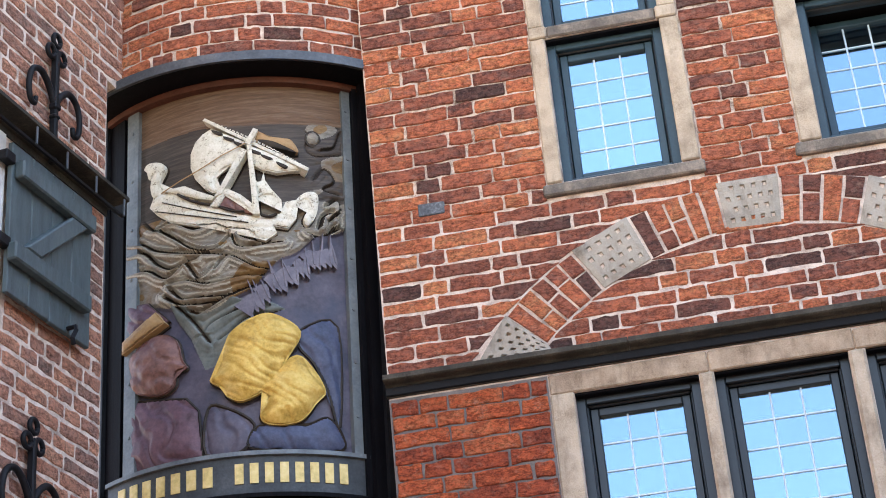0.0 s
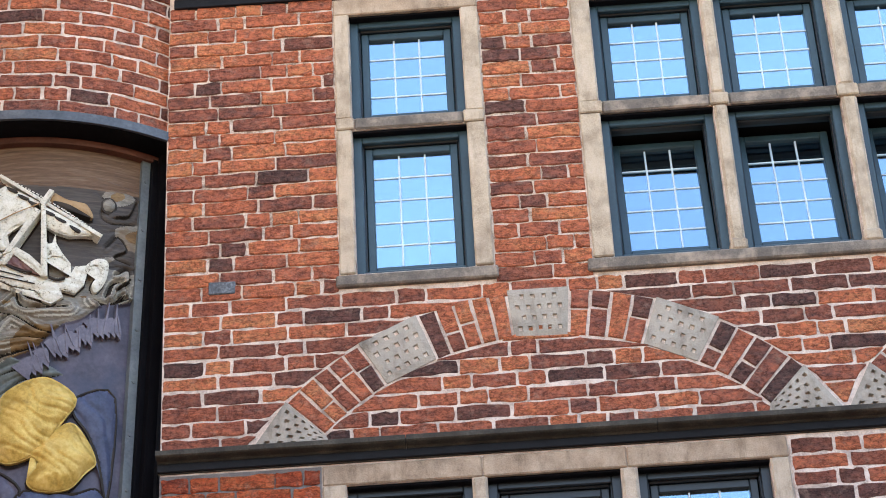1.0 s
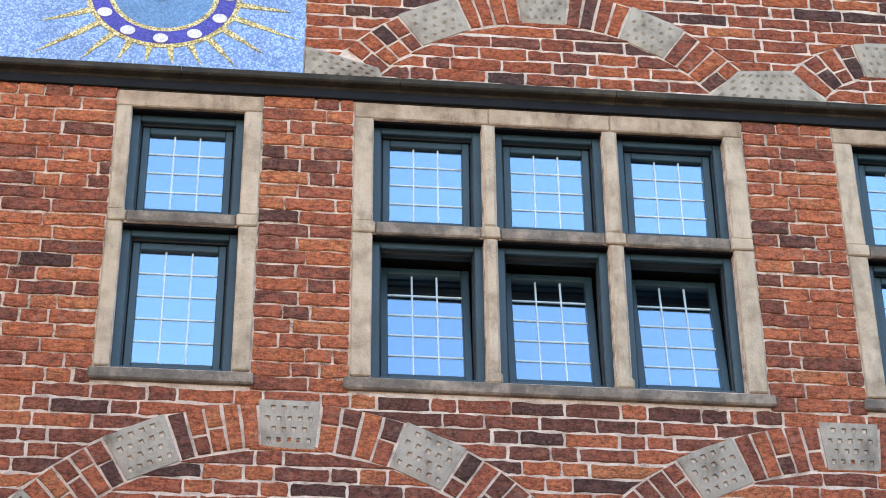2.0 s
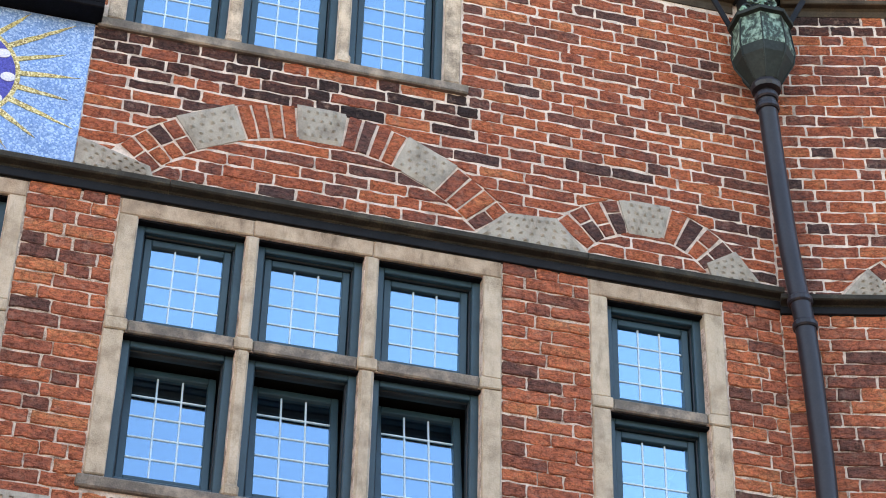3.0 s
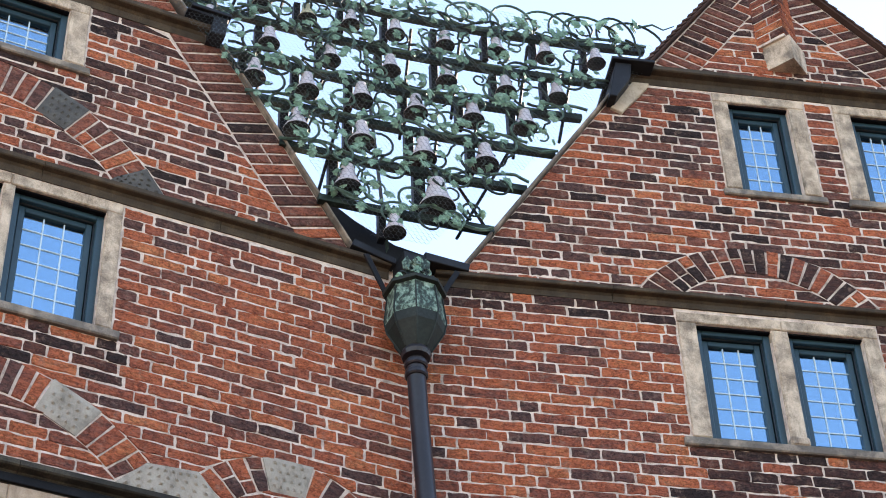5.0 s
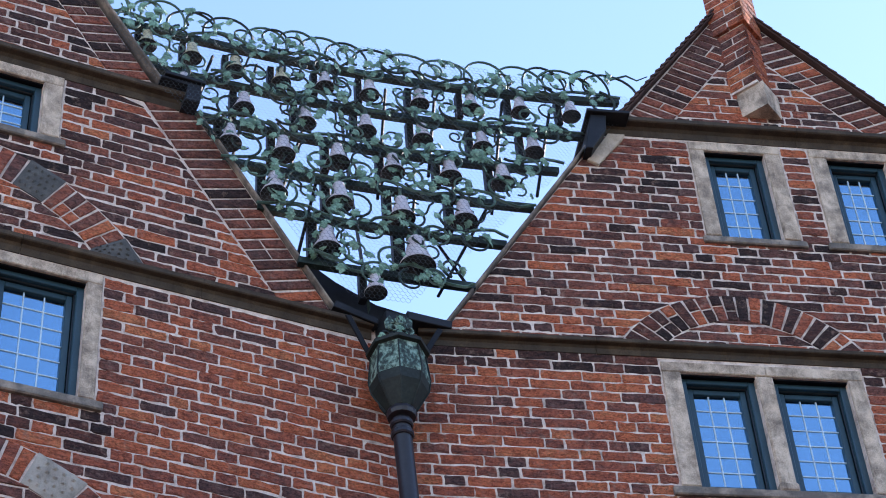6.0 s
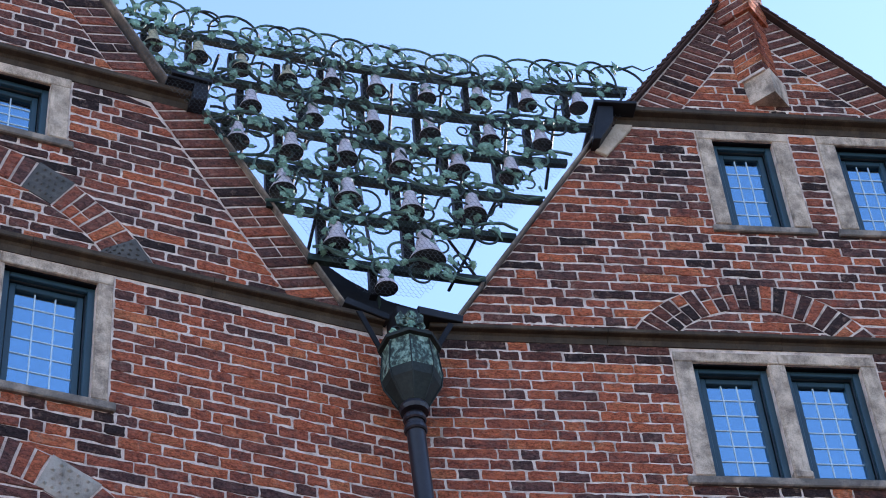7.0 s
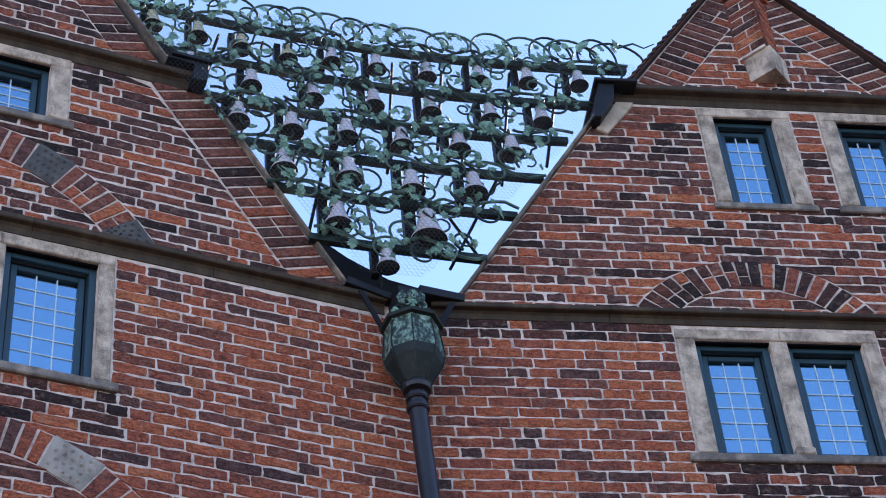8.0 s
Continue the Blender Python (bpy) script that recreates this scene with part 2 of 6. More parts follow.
def glass_material(name, gloss_share):
    m, t, b = shader(name, 0.02, 0, 1.0)
    out = [n for n in t.nodes if n.type == "OUTPUT_MATERIAL"][0]
    gloss = node(t, "BsdfGlossy", Roughness=0.015)
    gloss.inputs["Color"].default_value = (0.50, 0.79, 1.0, 1)
    clear = t.nodes.new("ShaderNodeBsdfTransparent")
    clear.inputs["Color"].default_value = (0.8, 0.86, 0.88, 1)
    bump = node(t, "Bump", Strength=0.05, Distance=0.002)
    t.links.new(noise_of(t, 9, 2), bump.inputs["Height"])
    t.links.new(bump.outputs["Normal"], gloss.inputs["Normal"])
    mix = node(t, "MixShader", Fac=gloss_share)
    t.links.new(clear.outputs[0], mix.inputs[1])
    t.links.new(gloss.outputs[0], mix.inputs[2])
    t.links.new(mix.outputs[0], out.inputs["Surface"])
    return m


GLASS = glass_material("leaded window glass", 0.47)
# Same glass with less gloss, to dim the bright low sky in it.
GLASS_LOW = glass_material("leaded glass with dimmed reflection", 0.30)

# ---------------------------------------------------------------- building helpers
BASE = {}
PHI = radians(15.35)
WALL_A = Matrix.Identity(4)
WALL_B = Matrix.Translation((4.7525, 0, 0)) @ Matrix.Rotation(-PHI, 4, "Z")
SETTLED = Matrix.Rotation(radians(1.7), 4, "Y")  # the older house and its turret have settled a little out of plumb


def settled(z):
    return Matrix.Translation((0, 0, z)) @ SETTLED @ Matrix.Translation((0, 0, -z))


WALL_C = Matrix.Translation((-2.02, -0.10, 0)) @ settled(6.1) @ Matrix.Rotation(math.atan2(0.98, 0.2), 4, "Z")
TURRET = Vector((-1.5, 0.88, 0))
RNG = random.Random(7)


def thing(name, wall, base, label, category, group="", kind=""):
    ob = new(name)
    ob.empty_display_size = 0.1
    ob.matrix_world = wall @ Matrix.Translation(base)
    BASE[ob.name] = Vector(base)
    return tagged(ob, label, category, group, kind)


def mesh_of(name, bm, material, smooth=False):
    me = bpy.data.meshes.new(name)
    bmesh.ops.recalc_face_normals(bm, faces=bm.faces[:])
    bm.to_mesh(me)
    bm.free()
    for m in material if isinstance(material, (list, tuple)) else (material,):
        me.materials.append(m)
    if smooth:
        me.polygons.foreach_set("use_smooth", [True] * len(me.polygons))
    return me


def part(name, bm, material, parent, label="", smooth=False):
    base = BASE[parent.name]
    bmesh.ops.translate(bm, verts=bm.verts[:], vec=-base)
    ob = new(name, mesh_of(name, bm, material, smooth))
    ob.parent = parent
    BASE[ob.name] = base
    return tagged(ob, label) if label else ob


def single(name, bm, material, wall, base, label, category, group="", kind="", smooth=False):
    """A thing of one mesh."""
    bmesh.ops.translate(bm, verts=bm.verts[:], vec=-Vector(base))
    ob = new(name, mesh_of(name, bm, material, smooth))
    ob.matrix_world = wall @ Matrix.Translation(base)
    BASE[ob.name] = Vector(base)
    return tagged(ob, label, category, group, kind)


def box(x0, x1, y0, y1, z0, z1, bevel=0.004, bm=None, wob=0.0):
    bm = bm or bmesh.new()
    m = Matrix.Translation(((x0 + x1) / 2, (y0 + y1) / 2, (z0 + z1) / 2)) @ Matrix.Diagonal((abs(x1 - x0), abs(y1 - y0), abs(z1 - z0), 1))
    made = bmesh.ops.create_cube(bm, size=1.0, matrix=m)["verts"]
    if wob:
        for v in made:
            v.co += Vector([RNG.uniform(-wob, wob) for _ in range(3)])
    if bevel:
        edges = {e for v in made for e in v.link_edges}
        bmesh.ops.bevel(bm, geom=list(edges), offset=bevel, segments=1, affect="EDGES", profile=0.5)
    return bm


def prism(outline, y0, y1, bevel=0.0, bm=None):
    """A slab with the outline (u, z), from the depth y0 to y1."""
    bm = bm or bmesh.new()
    front = [bm.verts.new((u, y0, z)) for u, z in outline]
    back = [bm.verts.new((u, y1, z)) for u, z in outline]
    n = len(outline)
    f = bm.faces.new(front)
    bm.faces.new(back[::-1])
    for i in range(n):
        bm.faces.new((front[i], back[i], back[(i + 1) % n], front[(i + 1) % n]))
    if bevel:
        bmesh.ops.bevel(bm, geom=list(f.edges), offset=bevel, segments=1, affect="EDGES", profile=0.5)
    return bm


def moulding(profile, u0, u1, bm=None):
    """A profile (y, z) drawn out from u0 to u1."""
    bm = bm or bmesh.new()
    a = [bm.verts.new((u0, y, z)) for y, z in profile]
    b = [bm.verts.new((u1, y, z)) for y, z in profile]
    n = len(profile)
    bm.faces.new(a)
    bm.faces.new(b[::-1])
    for i in range(n):
        bm.faces.new((a[i], b[i], b[(i + 1) % n], a[(i + 1) % n]))
    return bm


def tube(points, radius, sides=6, bm=None, tip=None):
    """A round bar along the points; tip: its radius at the far end."""
    bm = bm or bmesh.new()
    pts = [Vector(p) for p in points]
    rings, side = [], None
    for i, p in enumerate(pts):
        way = (pts[min(i + 1, len(pts) - 1)] - pts[max(i - 1, 0)]).normalized()
        if side is None:
            side = way.orthogonal().normalized()
        side = (side - way * side.dot(way)).normalized()
        up = way.cross(side)
        r = radius if tip is None else radius + (tip - radius) * i / (len(pts) - 1)
        rings.append([bm.verts.new(p + (side * math.cos(k * math.tau / sides) + up * math.sin(k * math.tau / sides)) * r) for k in range(sides)])
    for a, b in zip(rings, rings[1:]):
        for k in range(sides):
            bm.faces.new((a[k], a[(k + 1) % sides], b[(k + 1) % sides], b[k]))
    bm.faces.new(rings[0][::-1])
    bm.faces.new(rings[-1])
    return bm


def spline(pts, n=5):
    """Points of a smooth open curve through the given ones."""
    p = [Vector(q) for q in pts]
    p = [p[0] * 2 - p[1], *p, p[-1] * 2 - p[-2]]
    out = []
    for a, b, c, d in zip(p, p[1:], p[2:], p[3:]):
        for k in range(n):
            t = k / n
            out.append(0.5 * (2 * b + (c - a) * t + (2 * a - 5 * b + 4 * c - d) * t * t + (3 * b - a - 3 * c + d) * t ** 3))
    return out + [p[-2]]


def lathe(profile, centre, sides=16, bm=None):
    """A profile (radius, z) turned about the upright through centre."""
    bm = bm or bmesh.new()
    c = Vector(centre)
    rings = [[bm.verts.new(c + Vector((r * math.cos(k * math.tau / sides), r * math.sin(k * math.tau / sides), z))) for k in range(sides)] for r, z in profile]
    for a, b in zip(rings, rings[1:]):
        for k in range(sides):
            bm.faces.new((a[k], a[(k + 1) % sides], b[(k + 1) % sides], b[k]))
    for ring in (rings[0], rings[-1]):
        bm.faces.new(ring)
    return bm


# ---------------------------------------------------------------- brickwork
COURSE, JOINT = 0.0768, 0.0150
SHARED = {}


def brick_shape(lo, hi, h, seed, proud):
    """Corners of one brick: its foot spans lo, its top hi; the face is uneven and its edges worn."""
    g = random.Random(seed)
    (l0, r0), (l1, r1) = lo, hi
    j = lambda a: g.uniform(-a, a)
    c = [g.uniform(0.001, 0.008) for _ in range(4)]
    y0, y1 = -h / 2, h / 2
    mix = lambda p, q, f: p + (q - p) * f
    rag = 0.0060
    low = [(mix(l0, r0, f) + j(0.008), y0 + j(rag)) for f in (0.24, 0.5, 0.76)]
    top = [(mix(l1, r1, f) + j(0.008), y1 + j(rag)) for f in (0.76, 0.5, 0.24)]
    outline = [(l0 + c[0], y0 + j(0.003)), *low, (r0 - c[1], y0 + j(0.003)),
               (mix(r0, r1, c[1] / h) + j(0.003), y0 + c[1]), (mix(r0, r1, 0.5) + j(0.004), j(0.006)), (mix(r0, r1, 1 - c[2] / h) + j(0.003), y1 - c[2]),
               (r1 - c[2], y1 + j(0.003)), *top, (l1 + c[3], y1 + j(0.003)),
               (mix(l0, l1, 1 - c[3] / h) + j(0.003), y1 - c[3]), (mix(l0, l1, 0.5) + j(0.004), j(0.006)), (mix(l0, l1, c[0] / h) + j(0.003), y0 + c[0])]
    n = len(outline)
    cu = sum(p[0] for p in outline) / n
    half = max(0.02, (max(r0, r1) - min(l0, l1)) / 2)
    tilt, lean = j(0.0025), j(0.002)
    verts = []
    for depth, inset in ((0.03, 0.0), (-proud + 0.004, 0.0), (-proud, 0.0035)):
        for u, z in outline:
            su = u - inset * (1 if u > cu else -1) * min(1, abs(u - cu) / half * 1.2)
            sz = z - inset * (1 if z > 0 else -1)
            verts.append((su, depth + (tilt * (u - cu) / half + lean * z / h if depth < 0.02 else 0), sz))
    faces = [tuple(range(2 * n, 3 * n))]
    for a in (0, n):
        for k in range(n):
            faces.append((a + k, a + (k + 1) % n, a + n + (k + 1) % n, a + n + k))
    return verts, faces


def cut(spans, hole):
    """Take a hole ((l, r) at the foot, (l, r) at the top) out of the spans of a course."""
    (hl0, hr0), (hl1, hr1) = hole
    out = []
    for (l0, r0), (l1, r1) in spans:
        if hr0 <= l0 and hr1 <= l1 or hl0 >= r0 and hl1 >= r1:
            out.append(((l0, r0), (l1, r1)))
            continue
        if hl0 > l0 + 0.02 or hl1 > l1 + 0.02:
            out.append(((l0, max(hl0, l0)), (l1, max(hl1, l1))))
        if hr0 < r0 - 0.02 or hr1 < r1 - 0.02:
            out.append(((min(hr0, r0), r0), (min(hr1, r1), r1)))
    return out


def arch_holes(cx, cz, rin, rout, zmin):
    def holes(z0, z1):
        if z0 < zmin - COURSE or z0 > cz + rout:
            return []
        w = lambda r, z: math.sqrt(max(0.0, r * r - (z - cz) ** 2))
        if z1 > cz + rout and cz + rout - z0 < 0.5 * COURSE:
            return []
        o0, o1, i0, i1 = w(rout + 0.002, z0), w(rout + 0.002, z1), w(rin - 0.002, z0), w(rin - 0.002, z1)
        if i0 < 0.05:
            return [((cx - o0, cx + o0), (cx - o1, cx + o1))]
        return [((cx - o0, cx - i0), (cx - o1, cx - i1)), ((cx + i0, cx + o0), (cx + i1, cx + o1))]
    return holes


def rect_hole(u0, u1, z0, z1):
    def holes(a, b):
        return [((u0, u1), (u0, u1))] if a >= z0 - 0.03 and b <= z1 + 0.03 else []
    return holes


def brickwork(wall, z0, z1, left, right, holes, seed, near, material=None, bend=None, limit=300, dark=lambda u, z: 0.22, joint=lambda z: JOINT, clean_below=7.95):
    """Courses of bricks in a wild bond. near(u, z): the stretch in which bricks are objects of their own. bend: the radius of a round wall."""
    g = random.Random(seed)
    verts, faces, slots, made = [], [], [], 0
    rows = int(round((z1 - z0) / COURSE))
    last_joints = []
    for row in range(rows):
        a, b = z0 + row * COURSE, z0 + (row + 1) * COURSE
        spans = [((left(a), right(a)), (left(b), right(b)))]
        for h in holes:
            for hole in h(a, b):
                spans = cut(spans, hole)
        joints = []
        for (l0, r0), (l1, r1) in spans:
            if max(r0 - l0, r1 - l1) < 0.035:
                continue
            inner_l, inner_r = max(l0, l1), min(r0, r1)
            marks, u, run = [], (l0 + l1) / 2, 0
            end = (r0 + r1) / 2
            while True:
                want = 0.26 if (g.random() < 0.47 and run < 2) or run < -1 else 0.13
                run = run + 1 if want > 0.2 and run >= 0 else (run - 1 if want < 0.2 and run <= 0 else 0)
                if u < l0 + 0.01 and g.random() < 0.5:
                    want = g.choice((0.13, 0.19, 0.26))
                want *= g.uniform(0.95, 1.04)
                if any(abs(u + want - q) < 0.035 for q in last_joints):
                    want += 0.055 if want < 0.2 else -0.06
                u += want
                if u > end - 0.06:
                    break
                if inner_l + 0.02 < u < inner_r - 0.02:
                    marks.append(u)
            joints += marks
            edges0, edges1 = [l0, *marks, r0], [l1, *marks, r1]
            for k in range(len(edges0) - 1):
                gap = joint(a) * g.uniform(0.35, 0.6)
                lo = (edges0[k] + gap, edges0[k + 1] - gap)
                hi = (edges1[k] + gap, edges1[k + 1] - gap)
                if lo[1] < lo[0]:
                    lo = ((lo[0] + lo[1]) / 2 - 0.004, (lo[0] + lo[1]) / 2 + 0.004)
                if hi[1] < hi[0]:
                    hi = ((hi[0] + hi[1]) / 2 - 0.004, (hi[0] + hi[1]) / 2 + 0.004)
                mid, z = (lo[0] + lo[1] + hi[0] + hi[1]) / 4, (a + b) / 2 + g.uniform(-0.0018, 0.0018)
                high = COURSE - joint(z) * g.uniform(0.45, 1.25)
                proud = (0.0045 if joint(z) > 0.0118 else 0.009) + g.uniform(-0.002, 0.0025)
                if bend:
                    m = Matrix.Rotation(mid / bend, 4, "Z") @ Matrix.Translation((0, -bend, z))
                else:
                    m = Matrix.Translation((mid, 0, z))
                pick = g.random() < dark(mid, z)
                black = BRICK_SOOT if dark(mid, z) > 0.7 or (z > 10.1 and g.random() < 0.35) else BRICK_DARK
                lay = material or ((BRICK_BROWN if pick else BRICK_CLEAN) if z < clean_below else (black if pick else BRICK))
                square = abs(lo[0] - hi[0]) + abs(lo[1] - hi[1]) < 0.002
                if near(mid, z) and made < limit:
                    if square:
                        key = (round((lo[1] - lo[0]) * 100), g.randrange(4), lay.name, round(joint(z) * 1000))
                        w = key[0] / 200
                        if key not in SHARED:
                            v, f = brick_shape((-w, w), (-w, w), COURSE - joint(z) * 0.85, key[0] * 10 + key[1], 0.0045 if joint(z) > 0.0118 else 0.009)
                            me = bpy.data.meshes.new("brick")
                            me.from_pydata(v, [], f)
                            me.materials.append(lay)
                            SHARED[key] = me
                        me = SHARED[key]
                    else:
                        v, f = brick_shape((lo[0] - mid, lo[1] - mid), (hi[0] - mid, hi[1] - mid), high, g.random(), proud)
                        me = bpy.data.meshes.new("brick")
                        me.from_pydata(v, [], f)
                        me.materials.append(lay)
                    ob = new("brick", me)
                    ob.parent = wall
                    ob.matrix_basis = m
                    made += 1
                else:
                    v, f = brick_shape((lo[0] - mid, lo[1] - mid), (hi[0] - mid, hi[1] - mid), high, g.random(), proud)
                    n = len(verts)
                    verts += [m @ Vector(p) for p in v]
                    faces += [tuple(n + i for i in q) for q in f]
                    slots += [0 if material else (BRICK, BRICK_DARK, BRICK_CLEAN, BRICK_BROWN, BRICK_SOOT).index(lay)] * len(f)
        last_joints = joints
    me = bpy.data.meshes.new("brick_courses")
    me.from_pydata(verts, [], faces)
    for m in (material or BRICK, BRICK_DARK, BRICK_CLEAN, BRICK_BROWN, BRICK_SOOT):
        me.materials.append(m)
    me.polygons.foreach_set("material_index", slots)
    ob = new("brick_courses", me)
    ob.parent = wall
    tagged(ob, kind="stuff")
    return ob


def backing(name, wall, bands, holes, thick, material, label, category="wall", other=None, zone=(0, 0)):
    """The wall's body behind the brick faces. bands: (z, left, right) corners from the foot up; holes: (u0, u1, z0, z1)."""
    bm = bmesh.new()
    for (za, la, ra), (zb, lb, rb) in zip(bands, bands[1:]):
        if zb - za < 1e-6:
            continue
        zs = sorted({za, zb, *(z for h in holes for z in h[2:] if za < z < zb), *(z for z in zone if za < z < zb)})
        at = lambda z: ((z - za) / (zb - za))
        for a, b in zip(zs, zs[1:]):
            fa, fb = at(a), at(b)
            spans = [((la + (lb - la) * fa, ra + (rb - ra) * fa), (la + (lb - la) * fb, ra + (rb - ra) * fb))]
            for u0, u1, h0, h1 in holes:
                if h0 <= a + 1e-6 and h1 >= b - 1e-6:
                    spans = cut(spans, ((u0, u1), (u0, u1)))
            for (l0, r0), (l1, r1) in spans:
                seen = len(bm.faces)
                prism(((l0, a), (r0, a), (r1, b), (l1, b)), 0.0, thick, 0, bm)
                bm.faces.ensure_lookup_table()
                for f in bm.faces[seen:]:
                    f.material_index = 1 if zone[0] <= (a + b) / 2 <= zone[1] else 0
    ob = new(name, mesh_of(name, bm, (material, other or material)))
    ob.matrix_world = wall
    BASE[ob.name] = Vector((0, 0, 0))
    return tagged(ob, label, category, kind="structure")


def pitted_stone(cx, cz, corners, n, m, seed, deep=0.046, front=-0.011, boss=False):
    """A stone with rows of small chiselled pits. corners: foot left, foot right, top right, top left."""
    g = random.Random(seed)
    bm = bmesh.new()
    a, b, c, d = (Vector((u, 0, z)) for u, z in corners)
    at = lambda s, t: (a * (1 - s) + b * s) * (1 - t) + (d * (1 - s) + c * s) * t
    nn, mm = 2 * n + 1, 2 * m + 1
    grid = [[bm.verts.new(at(i / nn, k / mm) + Vector((0, front + (0.005 if i in (0, nn) or k in (0, mm) else 0), 0))) for k in range(mm + 1)] for i in range(nn + 1)]
    for i in range(nn):
        for k in range(mm):
            q = (grid[i][k], grid[i + 1][k], grid[i + 1][k + 1], grid[i][k + 1])
            f = bm.faces.new(q)
            if k % 2 and 0 < i < nn - 1 and i % 2 == (k // 2 + 1) % 2:
                mid = f.calc_center_median()
                mid += Vector((g.uniform(-0.004, 0.004), 0, g.uniform(-0.004, 0.004)))
                ring = [bm.verts.new(mid + (v.co - mid) * g.uniform(0.72, 1.0)) for v in q]
                pit = bm.verts.new(mid + (Vector((0, -0.012, 0.002)) if boss else Vector((0, deep, 0.006))))
                bm.faces.remove(f)
                for e in range(4):
                    bm.faces.new((q[e], q[(e + 1) % 4], ring[(e + 1) % 4], ring[e]))
                    bm.faces.new((ring[e], ring[(e + 1) % 4], pit))
    rim = [grid[i][0] for i in range(nn + 1)] + [grid[nn][k] for k in range(1, mm + 1)] + [grid[i][mm] for i in range(nn - 1, -1, -1)] + [grid[0][k] for k in range(mm - 1, 0, -1)]
    back = [bm.verts.new((v.co.x, 0.05, v.co.z)) for v in rim]
    for i in range(len(rim)):
        k = (i + 1) % len(rim)
        bm.faces.new((rim[i], rim[k], back[k], back[i]))
    return bm


def arch(wall_matrix, parent, cx, cz, rin, rout, a0, a1, stones, seed, material=BRICK, stone=PITTED):
    """Radial bricks from the angle a0 to a1 (degrees from upright), with pitted stones at the given angle ranges."""
    g = random.Random(seed)
    at = lambda r, deg: (cx + r * math.sin(radians(deg)), cz + r * math.cos(radians(deg)))
    for s0, s1 in stones:
        e = 0.25
        bm = pitted_stone(cx, cz, (at(rin + 0.004, s0 + e), at(rin + 0.004, s1 - e), at(rout + 0.008, s1 - e), at(rout + 0.008, s0 + e)), 5, 4, g.random(), boss=cz > 7)
        part("arch_stone", bm, stone, parent)
    gaps, u = [], a0
    for s0, s1 in sorted(stones):
        if s0 > u:
            gaps.append((u, s0))
        u = max(u, s1)
    if a1 > u:
        gaps.append((u, a1))
    for lo, hi in gaps:
        step = math.degrees(0.082 / ((rin + rout) / 2))
        n = max(1, round((hi - lo) / step))
        for k in range(n):
            b0, b1 = lo + (hi - lo) * k / n, lo + (hi - lo) * (k + 1) / n
            joint = math.degrees(0.0068 / rin)
            cuts = [rin, rout] if g.random() < 0.5 else [rin, (rin + rout) / 2 + g.uniform(-0.03, 0.03), rout]
            for r0, r1 in zip(cuts, cuts[1:]):
                r0, r1 = r0 + 0.006, r1 - 0.006
                w = lambda: g.uniform(-0.003, 0.003)
                pts = [at(r0, b0 + joint), at(r0, b1 - joint), at((r0 + r1) / 2, b1 - joint), at(r1, b1 - joint), at(r1, b0 + joint), at((r0 + r1) / 2, b0 + joint)]
                pts = [(p[0] + w(), p[1] + w()) for p in pts]
                part("arch_brick", prism(pts, -0.007 - g.uniform(0, 0.004), 0.03, 0.005), (BRICK_SOOT if cz > 9.5 else BRICK_DARK if cz > 7 else BRICK_BROWN) if g.random() < (0.6 if cz > 9 else 0.22) else material, parent)


# ---------------------------------------------------------------- windows
LIGHT_FRAME, LIGHT_SASH = 0.042, 0.050


def ring(x0, x1, z0, z1, w, y0, y1, bm=None, bevel=0.004):
    bm = bm or bmesh.new()
    box(x0, x0 + w, y0, y1, z0, z1, bevel, bm)
    box(x1 - w, x1, y0, y1, z0, z1, bevel, bm)
    box(x0 + w, x1 - w, y0 + 0.001, y1, z0, z0 + w, bevel, bm)
    box(x0 + w, x1 - w, y0 + 0.001, y1, z1 - w, z1, bevel, bm)
    return bm


